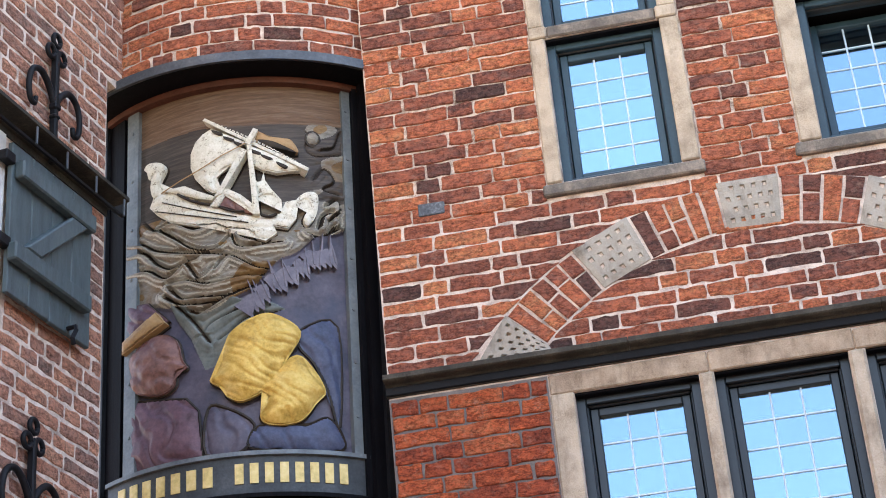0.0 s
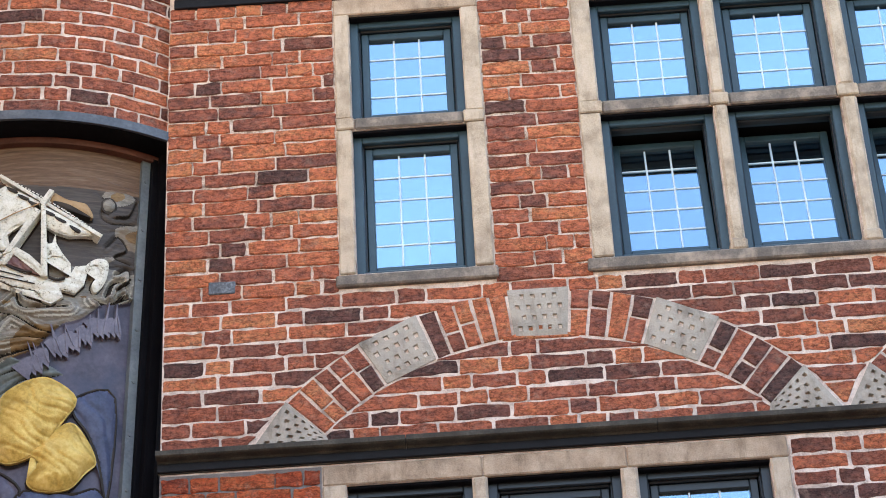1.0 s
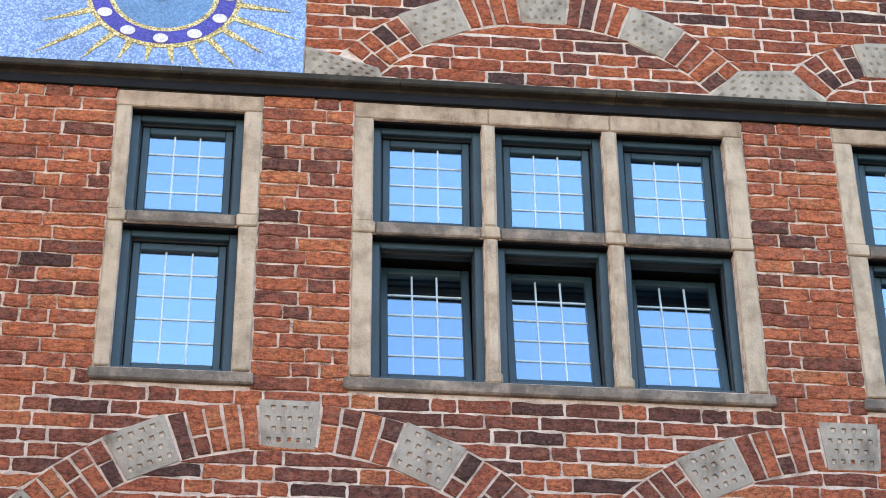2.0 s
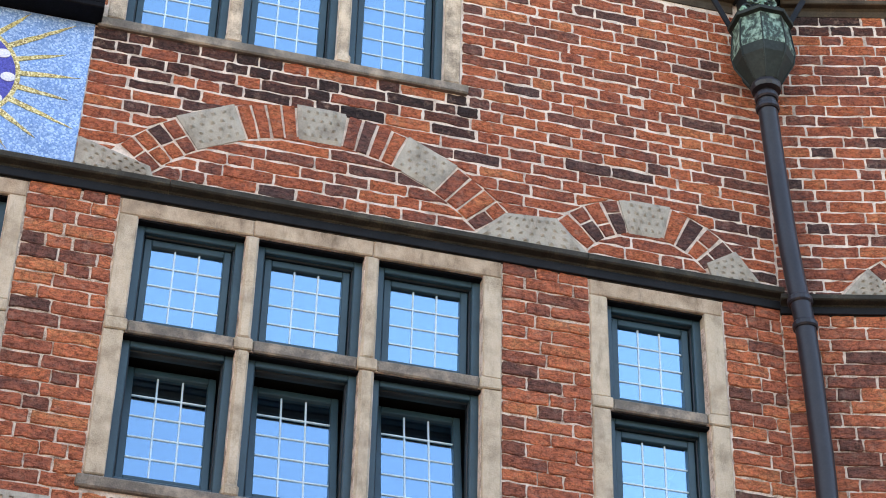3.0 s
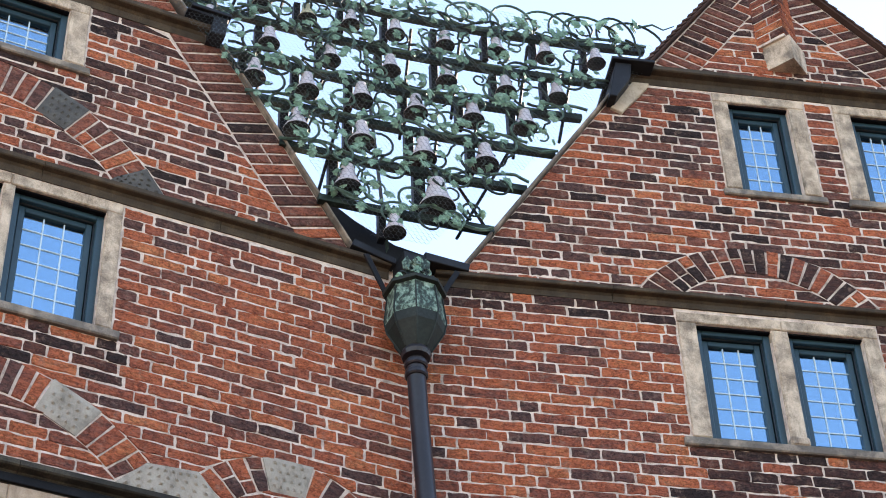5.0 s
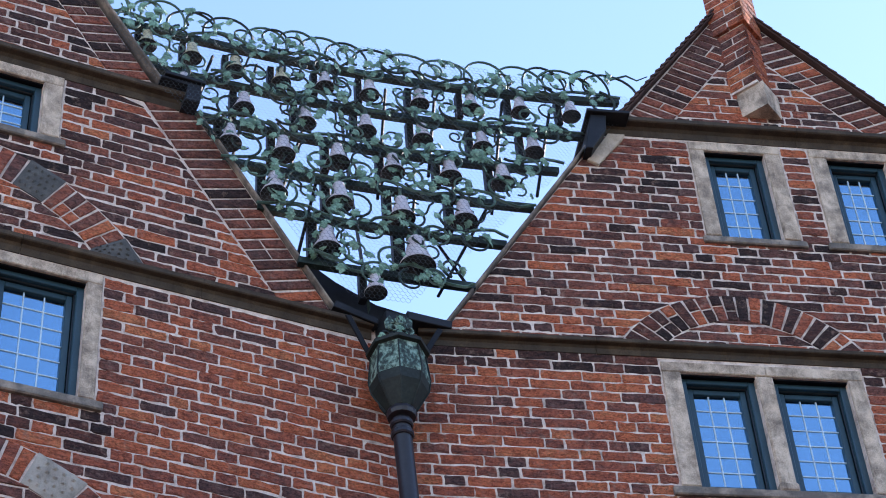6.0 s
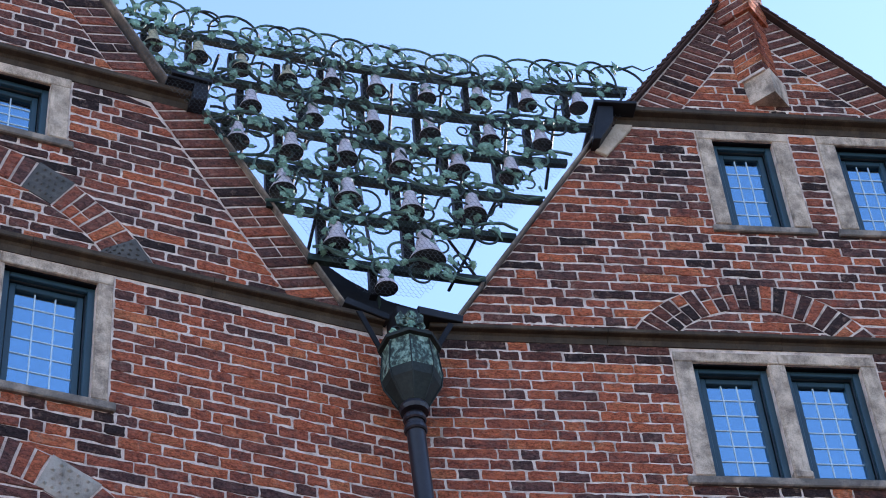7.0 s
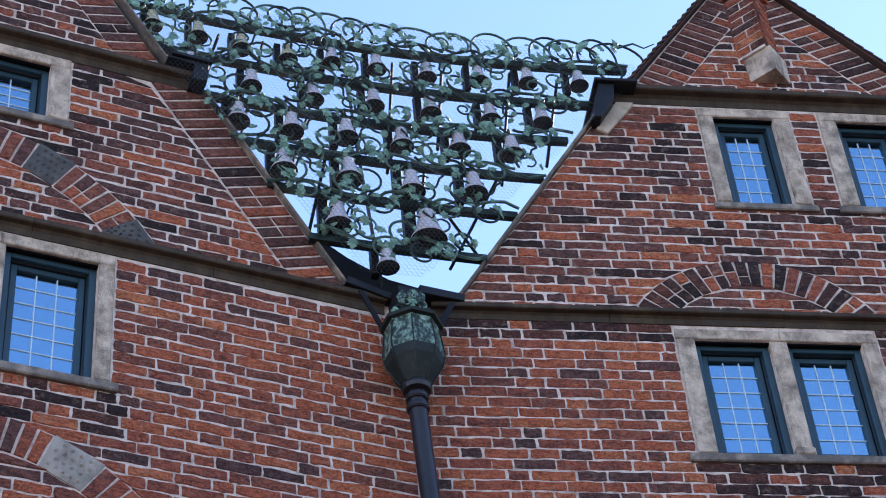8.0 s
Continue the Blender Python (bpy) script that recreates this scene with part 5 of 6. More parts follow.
def cut_gaps(ss, zz):
    """For a grid of places: the distance to the nearest cut, with its sign (above or below the cut)."""
    near = np.full(ss.shape, 9.0)
    side = np.zeros(ss.shape)
    for line in CUTS:
        pts = spline([(a, b, 0) for a, b in line], 4)
        for p, q in zip(pts, pts[1:]):
            dx, dy = q.x - p.x, q.y - p.y
            t = np.clip(((ss - p.x) * dx + (zz - p.y) * dy) / (dx * dx + dy * dy + 1e-12), 0, 1)
            d = np.hypot(ss - p.x - t * dx, zz - p.y - t * dy)
            closer = d < near
            near = np.where(closer, d, near)
            side = np.where(closer, np.sign(dx * (zz - p.y) - dy * (ss - p.x)), side)
    return near, side


panel = thing("carved_panel", TURN, (0, -0.9, 5.0), "curved painted wood relief: ship on waves, gilded shapes", "relief panel")
S0, S1, Z0, Z1 = -0.50, 0.615, 5.165, 7.085
# Crest and cut paints hold the carving's light and shade besides its stain.
CREST_LIGHT = weathered("pale olive crest paint with the light in it", ((0.28, (0.18, 0.165, 0.13)), (0.5, (0.33, 0.305, 0.245)), (0.8, (0.50, 0.465, 0.38))), 12, 0.5, 0, 45, 0.3, 0.004, stretch=(1, 1, 4))
CUT_DARK = weathered("umber stain and shade of the cuts", ((0.28, (0.010, 0.008, 0.006)), (0.5, (0.022, 0.016, 0.011)), (0.8, (0.06, 0.038, 0.02))), 9, 0.6, 0, 45, 0.3, 0.004)
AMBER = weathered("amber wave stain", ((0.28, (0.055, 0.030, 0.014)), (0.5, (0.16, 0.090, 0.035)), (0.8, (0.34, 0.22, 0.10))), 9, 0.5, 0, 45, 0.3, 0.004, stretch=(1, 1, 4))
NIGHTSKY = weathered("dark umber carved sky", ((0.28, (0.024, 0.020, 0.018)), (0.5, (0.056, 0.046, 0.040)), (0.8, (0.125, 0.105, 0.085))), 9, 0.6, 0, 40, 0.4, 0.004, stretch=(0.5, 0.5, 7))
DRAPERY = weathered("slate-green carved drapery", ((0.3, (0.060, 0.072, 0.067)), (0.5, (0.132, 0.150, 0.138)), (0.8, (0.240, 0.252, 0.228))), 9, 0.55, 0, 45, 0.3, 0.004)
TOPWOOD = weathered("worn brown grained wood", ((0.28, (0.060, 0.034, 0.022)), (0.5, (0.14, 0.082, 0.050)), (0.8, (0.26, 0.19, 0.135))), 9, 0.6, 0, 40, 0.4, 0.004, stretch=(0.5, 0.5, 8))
bm = bmesh.new()
nx, nz = 250, 420
ss, zz = np.meshgrid(np.linspace(S0, S1, nx + 1), np.linspace(Z0, Z1, nz + 1), indexing="ij")
gaps, sides = cut_gaps(ss, zz)
grid = []
for i in range(nx + 1):
    s = S0 + (S1 - S0) * i / nx
    line = shore(s)
    col = []
    for k in range(nz + 1):
        z = Z0 + (Z1 - Z0) * k / nz
        d, above = gaps[i, k], sides[i, k] > 0
        f = min(1.0, max(0.0, (z - line + 0.01) / 0.03))
        drape = z < line + 0.01 and inside(DRAPE, s, z)
        sea = 1 - smooth(6.38, 6.50, z)
        stir = max(sea, smooth(0.36, 0.46, s) * (1 - smooth(6.84, 6.92, z)), 0.35 * smooth(6.84, 6.88, z))
        high = smooth(6.40, 6.50, z)
        live = max(f * stir * (1 - 0.55 * high), 0.8 if drape else 0.0)
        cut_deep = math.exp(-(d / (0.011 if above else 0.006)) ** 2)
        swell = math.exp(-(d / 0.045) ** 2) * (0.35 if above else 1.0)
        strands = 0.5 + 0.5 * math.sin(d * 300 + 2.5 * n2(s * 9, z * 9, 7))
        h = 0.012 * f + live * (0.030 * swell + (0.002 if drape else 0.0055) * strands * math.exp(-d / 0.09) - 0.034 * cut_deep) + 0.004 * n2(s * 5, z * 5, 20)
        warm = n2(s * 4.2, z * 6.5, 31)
        # Slots darken the cuts and pale the ridges: relief shading by paint.
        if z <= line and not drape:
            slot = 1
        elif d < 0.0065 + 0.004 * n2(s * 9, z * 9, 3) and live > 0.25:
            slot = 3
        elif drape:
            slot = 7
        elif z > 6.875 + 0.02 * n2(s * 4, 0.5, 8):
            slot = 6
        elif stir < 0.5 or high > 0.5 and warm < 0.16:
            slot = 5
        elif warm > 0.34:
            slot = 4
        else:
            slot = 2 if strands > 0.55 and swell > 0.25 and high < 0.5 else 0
        col.append((bm.verts.new(on_panel(s, z, h)), slot))
    grid.append(col)
for i in range(nx):
    for k in range(nz):
        fc = bm.faces.new((grid[i][k][0], grid[i + 1][k][0], grid[i + 1][k + 1][0], grid[i][k + 1][0]))
        fc.material_index = grid[i][k][1]
        fc.smooth = True
part("carved_ground", bm, (SEA, DUSK, CREST_LIGHT, CUT_DARK, AMBER, NIGHTSKY, TOPWOOD, DRAPERY), panel, "rolling olive-brown carved waves over a dark violet ground")


def edge_gap(pts, x, y):
    best = 9.0
    for i in range(len(pts)):
        (ax, ay), (bx, by) = pts[i], pts[(i + 1) % len(pts)]
        dx, dy = bx - ax, by - ay
        t = max(0.0, min(1.0, ((x - ax) * dx + (y - ay) * dy) / (dx * dx + dy * dy + 1e-12)))
        best = min(best, math.hypot(x - ax - t * dx, y - ay - t * dy))
    return best


def rounded(pts, n=4):
    """A smooth closed curve through the corners."""
    out, m = [], len(pts)
    for i in range(m):
        p0, p1, p2, p3 = (pts[(i + k - 1) % m] for k in range(4))
        for s in range(n):
            t = s / n
            out.append(tuple(0.5 * (2 * b + (c - a) * t + (2 * a - 5 * b + 4 * c - d) * t * t + (3 * b - a - 3 * c + d) * t ** 3) for a, b, c, d in zip(p0, p1, p2, p3)))
    return out


def carved(name, outline, lift, bulge, soft, material, label, tooth=0.0, lines=None, smooth=True, parent=None, cut_round=0.008):
    """A raised carving with that outline on the curved panel: a swelling face with cut lines and an upright edge."""
    pts = rounded(outline) if smooth else outline
    us, zs = [p[0] for p in pts], [p[1] for p in pts]
    step = 0.0062
    bm = bmesh.new()
    rim = [(x, y) for x, y in pts]
    front = [bm.verts.new(on_panel(x, y, lift)) for x, y in rim]
    back = [bm.verts.new(on_panel(x, y, -0.004)) for x, y in rim]
    for i in range(len(rim)):
        k = (i + 1) % len(rim)
        bm.faces.new((front[i], front[k], back[k], back[i]))
    face = bm.faces.new(front)
    bmesh.ops.triangulate(bm, faces=[face])
    inner = {}
    nxi, nzi = int((max(us) - min(us)) / step), int((max(zs) - min(zs)) / step)
    for i in range(nxi + 1):
        for k in range(nzi + 1):
            x, y = min(us) + i * step, min(zs) + k * step
            if inside(pts, x, y):
                d = edge_gap(pts, x, y)
                if d > 0.002:
                    h = lift + 0.001 + bulge * (1 - math.exp(-d / soft)) + tooth * n2(x * 26, y * 26, 5)
                    if lines:
                        h -= lines(x, y)
                    inner[i, k] = bm.verts.new(on_panel(x, y, h))
    for (i, k), v in inner.items():
        q = [inner.get(c) for c in ((i, k), (i + 1, k), (i + 1, k + 1), (i, k + 1))]
        if all(q):
            fc = bm.faces.new(q)
            fc.smooth = True
    ob = part(name, bm, material, parent or panel, label)
    if cut_round:
        # Dark tube outlines the carving in place of its undercut shadow.
        part("undercut_shade", tube([on_panel(x, y, 0.014) for x, y in rim + rim[:1]], cut_round, 5), CUT_DARK, ob)
    return ob


def hair(fx, fy, fs, depth):
    return lambda x, y: depth * max(0.0, math.sin(x * fx + y * fy + n2(x * 7, y * 7, 2) * fs)) ** 2


CREASE = hair(70, 110, 9, 0.0045)
HULLWOOD = hair(8, 110, 1, 0.004)
carved("ship_hull", [(-0.298, 6.626), (-0.263, 6.558), (-0.203, 6.553), (-0.091, 6.465), (0.003, 6.423), (0.092, 6.374), (0.168, 6.352), (0.306, 6.361), (0.31, 6.425), (0.359, 6.437), (0.366, 6.406), (0.356, 6.336), (0.317, 6.283), (0.255, 6.294), (0.267, 6.258), (0.216, 6.217), (0.179, 6.231), (0.142, 6.279), (0.041, 6.299), (-0.011, 6.328), (-0.104, 6.337), (-0.232, 6.386), (-0.309, 6.45), (-0.351, 6.502), (-0.326, 6.548)],
       0.044, 0.014, 0.03, WHITEWOOD, "cream painted ship hull", 0.003, HULLWOOD, False)
carved("prow_head", [(-0.384, 6.727), (-0.354, 6.75), (-0.283, 6.728), (-0.267, 6.685), (-0.298, 6.626), (-0.275, 6.57), (-0.326, 6.548), (-0.346, 6.618), (-0.327, 6.674), (-0.353, 6.658), (-0.367, 6.704)], 0.048, 0.010, 0.02, WHITEWOOD, "cream dragon-shaped prow", 0.003)
carved("stern_head", [(0.359, 6.437), (0.398, 6.476), (0.445, 6.481), (0.46, 6.445), (0.447, 6.358), (0.407, 6.30), (0.389, 6.338), (0.417, 6.401), (0.397, 6.439), (0.352, 6.40)], 0.048, 0.012, 0.02, WHITEWOOD, "cream swan-necked stern", 0.003)
carved("sail", [(-0.025, 6.852), (0.132, 6.754), (0.118, 6.686), (0.077, 6.635), (0.047, 6.627), (0.01, 6.604), (-0.011, 6.568), (-0.003, 6.523), (0.02, 6.501), (-0.021, 6.496), (-0.063, 6.529), (-0.106, 6.588), (-0.128, 6.652), (-0.128, 6.73), (-0.106, 6.788), (-0.07, 6.827)], 0.050, 0.026, 0.05, WHITEWOOD, "cream painted bellied sail", 0.002, None, False)
carved("sail", [(0.144, 6.737), (0.237, 6.689), (0.405, 6.601), (0.336, 6.59), (0.272, 6.579), (0.21, 6.596), (0.165, 6.623), (0.145, 6.671)], 0.050, 0.022, 0.03, WHITEWOOD, "cream painted bellied sail", 0.002, None, False)
carved("yard", [(-0.058, 6.886), (-0.047, 6.896), (0.415, 6.594), (0.405, 6.578)], 0.082, 0.006, 0.01, WHITEWOOD, "", 0, None, False, cut_round=0)
carved("mast", [(0.171, 6.811), (0.191, 6.801), (0.153, 6.718), (0.133, 6.733)], 0.084, 0.006, 0.01, WHITEWOOD, "", 0, None, False, cut_round=0)
carved("mast", [(0.117, 6.706), (0.142, 6.691), (0.027, 6.47), (-0.006, 6.457)], 0.080, 0.006, 0.01, WHITEWOOD, "", 0, None, False)
carved("mast", [(0.14, 6.726), (0.16, 6.724), (0.194, 6.343), (0.165, 6.345)], 0.078, 0.006, 0.01, WHITEWOOD, "", 0, None, False)
carved("rear_sail", [(0.212, 6.586), (0.219, 6.537), (0.246, 6.49), (0.29, 6.432), (0.296, 6.365), (0.28, 6.416), (0.245, 6.456), (0.21, 6.457), (0.182, 6.434), (0.165, 6.502), (0.156, 6.571), (0.184, 6.532), (0.201, 6.537)], 0.050, 0.012, 0.02, WHITEWOOD, "", 0.002, None, False)
carved("pennant", [(0.185, 6.81), (0.246, 6.779), (0.302, 6.77), (0.342, 6.759), (0.372, 6.695), (0.301, 6.714), (0.225, 6.745), (0.174, 6.763)], 0.052, 0.010, 0.02, TANWOOD, "tan painted pennant")
carved("pennant_fold", [(0.19, 6.756), (0.25, 6.748), (0.30, 6.724), (0.36, 6.688), (0.30, 6.702), (0.225, 6.724)], 0.064, 0.004, 0.01, CUT_DARK, "", cut_round=0)
carved("deck_rail", [(-0.266, 6.562), (-0.153, 6.556), (-0.098, 6.518), (-0.011, 6.469), (-0.022, 6.45), (-0.098, 6.475), (-0.195, 6.527)], 0.062, 0.006, 0.01, WHITEWOOD, "", 0.002, None, False)
carved("deck_house", [(0.022, 6.469), (0.114, 6.415), (0.159, 6.356), (0.001, 6.423)], 0.058, 0.003, 0.01, BROWNWOOD, "red-brown deck house", 0, hair(140, 30, 0, 0.008), False, cut_round=0)
carved("deck_frame", [(-0.026, 6.417), (0.019, 6.495), (0.049, 6.50), (0.109, 6.459), (0.158, 6.409), (0.189, 6.346), (0.17, 6.344), (0.121, 6.406), (0.039, 6.462), (0.008, 6.408)], 0.068, 0.006, 0.01, WHITEWOOD, "", 0, None, False)
for a, b, w in (((-0.19, 6.522), (-0.033, 6.427), 0.007), ((0.0, 6.417), (0.124, 6.371), 0.006), ((0.20, 6.347), (0.268, 6.350), 0.008), ((-0.27, 6.50), (0.09, 6.345), 0.003), ((-0.30, 6.46), (0.14, 6.310), 0.003)):
    steps = [k / 12 for k in range(13)]
    part("hull_slit", tube([on_panel(a[0] + (b[0] - a[0]) * f, a[1] + (b[1] - a[1]) * f - 0.012 * math.sin(f * math.pi), 0.059) for f in steps], w, 5), CUT_DARK, panel)
for s, z in ((0.008, 6.819), (0.061, 6.776), (0.108, 6.742), (0.181, 6.692), (0.231, 6.659), (0.297, 6.618)):
    carved("sail_gap", [(s - 0.026, z + 0.010), (s + 0.022, z - 0.014), (s + 0.010, z - 0.022), (s - 0.018, z - 0.006)], 0.074, 0.002, 0.01, CUT_DARK, "", cut_round=0)
part("rope", tube([on_panel(*p, 0.082) for p in ((0.134, 6.73), (0.03, 6.675), (-0.077, 6.614), (-0.17, 6.575), (-0.262, 6.536))], 0.003, 5), TANWOOD, panel)
carved("moon", [(0.448 + 0.035 * math.cos(k), 6.795 + 0.04 * math.sin(k)) for k in (0, 1.05, 2.1, 3.14, 4.19, 5.24)], 0.018, 0.022, 0.02, SEA, "")
carved("hooded_head", [(-0.466, 5.764), (-0.31, 5.817), (-0.211, 5.771), (-0.18, 5.665), (-0.156, 5.619), (-0.206, 5.603), (-0.226, 5.534), (-0.313, 5.513), (-0.45, 5.573), (-0.469, 5.672)], 0.035, 0.040, 0.05, BROWNWOOD, "plain red-brown carved head shape", 0.006, hair(25, 60, 4, 0.008))
carved("cap", [(-0.498, 6.03), (-0.372, 6.005), (-0.252, 5.881), (-0.498, 5.79), (-0.498, 5.893)], 0.030, 0.030, 0.05, PURPLE, "plum carved cap", 0.003, hair(60, 80, 2, 0.010), False)
carved("cap_band", [(-0.30, 5.926), (-0.252, 5.858), (-0.498, 5.770), (-0.498, 5.832)], 0.062, 0.012, 0.02, TANWOOD, "tan cap band", 0.003, None, False)
carved("gold_head", [(0.057, 5.762), (0.164, 5.83), (0.253, 5.835), (0.364, 5.746), (0.299, 5.609), (0.226, 5.476), (0.104, 5.409), (0.032, 5.441), (0.013, 5.483), (-0.044, 5.527), (0.003, 5.586), (0.021, 5.681)], 0.042, 0.055, 0.07, GOLDWOOD, "plain gilded carved head shape", 0.003, CREASE)
carved("gold_head", [(0.164, 5.464), (0.234, 5.538), (0.342, 5.631), (0.422, 5.556), (0.469, 5.453), (0.433, 5.406), (0.355, 5.305), (0.23, 5.286), (0.177, 5.329), (0.213, 5.421)], 0.038, 0.050, 0.06, GOLDWOOD, "plain gilded carved head shape", 0.003, CREASE)
carved("robe", [(-0.498, 5.535), (-0.32, 5.498), (-0.164, 5.468), (-0.104, 5.398), (-0.084, 5.170), (-0.498, 5.170)], 0.018, 0.030, 0.06, (PURPLE), "plum-brown carved robe", 0.004, hair(45, 20, 6, 0.012), False)
carved("cloak", [(0.37, 5.77), (0.54, 5.795), (0.535, 5.294), (0.485, 5.459), (0.424, 5.598), (0.357, 5.683)], 0.018, 0.024, 0.04, BLUEWOOD, "blue-black carved cloak", 0.003, hair(50, 25, 4, 0.008))
carved("cloak", [(0.128, 5.191), (0.17, 5.291), (0.375, 5.294), (0.477, 5.333), (0.537, 5.267), (0.539, 5.179), (0.317, 5.172)], 0.018, 0.024, 0.04, BLUEWOOD, "blue-black carved cloak", 0.003, hair(50, 25, 4, 0.008))
carved("coat", [(-0.06, 5.40), (0.03, 5.39), (0.15, 5.30), (0.10, 5.18), (-0.07, 5.18)], 0.012, 0.020, 0.05, DUSK, "", 0.003, hair(60, 12, 4, 0.010))
REED = weathered("grey-violet reed stain", ((0.3, (0.065, 0.058, 0.078)), (0.5, (0.130, 0.120, 0.150)), (0.8, (0.221, 0.202, 0.234))), 9, 0.5, 0, 60, 0.3, 0.003)
for k in range(16):
    s = 0.15 + 0.39 * k / 15
    base = shore(s) - 0.15 + RNG.uniform(-0.02, 0.02)
    tip = (s + RNG.uniform(-0.06, 0.03), base + RNG.uniform(0.09, 0.17))
    carved("reed", [(s - 0.004, base), (s + 0.005, base), ((s + tip[0]) / 2 + 0.006, (base + tip[1]) / 2), tip, ((s + tip[0]) / 2 - 0.003, (base + tip[1]) / 2)], 0.034, 0.010, 0.008, REED, "", cut_round=0)
    bent = (s - RNG.uniform(0.05, 0.09), base + RNG.uniform(0.02, 0.05))
    carved("reed", [(s - 0.004, base - 0.02), (s + 0.004, base - 0.02), (s - 0.012, base + 0.070), bent, (s - 0.021, base + 0.058)], 0.030, 0.008, 0.008, REED, "", cut_round=0)
BOARD = weathered("blackened slate-blue board", ((0.3, (0.022, 0.028, 0.032)), (0.55, (0.050, 0.060, 0.066)), (0.8, (0.10, 0.115, 0.12))), 8, 0.5, 0.1, 70, 0.3, 0.003)
STRIP = weathered("blue-grey lead strip", ((0.3, (0.075, 0.090, 0.100)), (0.55, (0.144, 0.169, 0.181)), (0.8, (0.250, 0.281, 0.288))), 8, 0.5, 0.2, 70, 0.3, 0.003, (0.16, 0.19, 0.19), 5)
for a0, a1 in ((-31.4, -26.8), (36.6, 39.2)):
    strip = part("edge_strip", arc_slab(a0, a1, 0.92, 0.965, 5.165, 7.085, 4), STRIP, panel, "blue-grey lead edge strip")
    for k in range(7):
        a = radians((a0 + a1) / 2)
        z = 5.35 + k * 0.27
        screw = lathe([(0.0, 0), (0.010, 0), (0.008, 0.006), (0.0, 0.007)], (0, 0, 0), 8)
        bmesh.ops.transform(screw, matrix=Matrix.Rotation(a, 4, "Z") @ Matrix.Translation((0, -0.964, z)) @ Matrix.Rotation(radians(90), 4, "X"), verts=screw.verts[:])
        part("strip_screw", screw, STRIP, strip)
LETTER = weathered("pale gold letter paint", ((0.28, (0.38, 0.27, 0.09)), (0.5, (0.66, 0.50, 0.20)), (0.75, (0.80, 0.66, 0.36))), 14, 0.45, 0.15, 60, 0.2, 0.002)
board = part("name_board", arc_slab(-37.5, 40.5, 0.90, 0.968, 4.955, 5.150, 40), BOARD, panel, "dark curved board with gold writing shown as bars")
part("board_edge", arc_slab(-37.5, 40.5, 0.965, 0.985, 5.140, 5.160, 40), STRIP, board)
part("board_edge", arc_slab(-37.5, 40.5, 0.965, 0.985, 4.940, 4.960, 40), TIMBER, board)
for start, end, n in ((-33.5, -1.0, 7), (3.2, 35.0, 8)):
    for k in range(n):
        a0 = start + (end - start) * (k + 0.20) / n
        a1 = start + (end - start) * (k + 0.78) / n
        part("writing_bar", arc_slab(a0, a1, 0.965, 0.9735, 5.010, 5.105, 3), LETTER, board)

# ---------------------------------------------------------------- wall C with shutter and ironwork
wall_c = backing("wall_west", WALL_C, [(-0.05, -4.5, -0.13), (7.15, -4.5, -0.13), (7.15, -4.5, 0.20), (9.5, -4.5, 0.20)], [], 0.40, MORTAR, "weathered brick house wall set square to the gable")
brickwork(wall_c, 4.40, 8.3, lambda z: -2.6, lambda z: -0.13 if z < 7.24 else 0.15, [rect_hole(-2.7, -0.93, 5.50, 6.42)], 61, lambda u, z: u > -1.4 and z < 7.6, BRICK_AGED, joint=lambda z: 0.019)
SHUT = weathered("grey-blue shutter paint", ((0.3, (0.042, 0.062, 0.070)), (0.55, (0.074, 0.106, 0.116)), (0.8, (0.115, 0.158, 0.168))), 6, 0.5, 0, 60, 0.3, 0.003, stretch=(5, 5, 0.8))
shutter = thing("window_shutter", WALL_C, (-0.6, -0.06, 5.60), "open grey-blue boarded shutter with a Z brace", "shutter")
for k in range(4):
    u0 = -1.0 + k * 0.166
    part("shutter_board", box(u0 + 0.002, u0 + 0.164, -0.062, -0.036, 5.61 + RNG.uniform(-0.003, 0.003), 6.335, 0.004), SHUT, shutter)
part("brace_rail", box(-0.980, -0.375, -0.112, -0.0615, 6.160, 6.245, 0.008), SHUT, shutter)
part("brace_rail", box(-1.015, -0.400, -0.112, -0.0615, 5.750, 5.835, 0.008), SHUT, shutter)
part("brace", prism([(-0.93, 5.838), (-0.81, 5.838), (-0.435, 6.157), (-0.565, 6.157)], -0.108, -0.0625, 0.008), SHUT, shutter)
part("latch", tube([(-0.52, -0.05, 5.635), (-0.53, -0.11, 5.63), (-0.55, -0.125, 5.60), (-0.58, -0.125, 5.55), (-0.56, -0.12, 5.53)], 0.011), IRON, shutter, "black iron latch hook")
part("hinge", box(-1.06, -0.99, -0.075, -0.03, 6.22, 6.27, 0.004), IRON, shutter)
part("hinge", box(-1.08, -1.0, -0.075, -0.03, 5.81, 5.86, 0.004), IRON, shutter)
drip = ledge("ledge_8", WALL_C, -2.6, -0.12, 6.395, 6.47, 0.12, LEDGE, "dark projecting drip ledge above the shutter", 0.9)
single("drip_rail", tube([(-2.6, -0.10, 6.365), (-0.14, -0.10, 6.365)], 0.011), IRON, WALL_C, (-1.3, -0.1, 6.36), "thin black rail under the drip ledge", "rail")
for k in range(4):
    single("drip_clip", box(-0.914 + k * 0.25, -0.904 + k * 0.25, -0.128, -0.118, 6.35, 6.44, 0.002), LEAD, WALL_C, (-0.91 + k * 0.25, -0.1, 6.35), "small pale metal clip on the drip ledge", "clip", "drip ledge clips")
casing = thing("window_11", WALL_C, (-1.2, 0, 5.5), "white painted window casing beside the shutter", "window", kind="structure")
WHITE = weathered("old white paint", ((0.3, (0.50, 0.49, 0.46)), (0.55, (0.68, 0.67, 0.64)), (0.8, (0.78, 0.77, 0.75))), 6, 0.6)
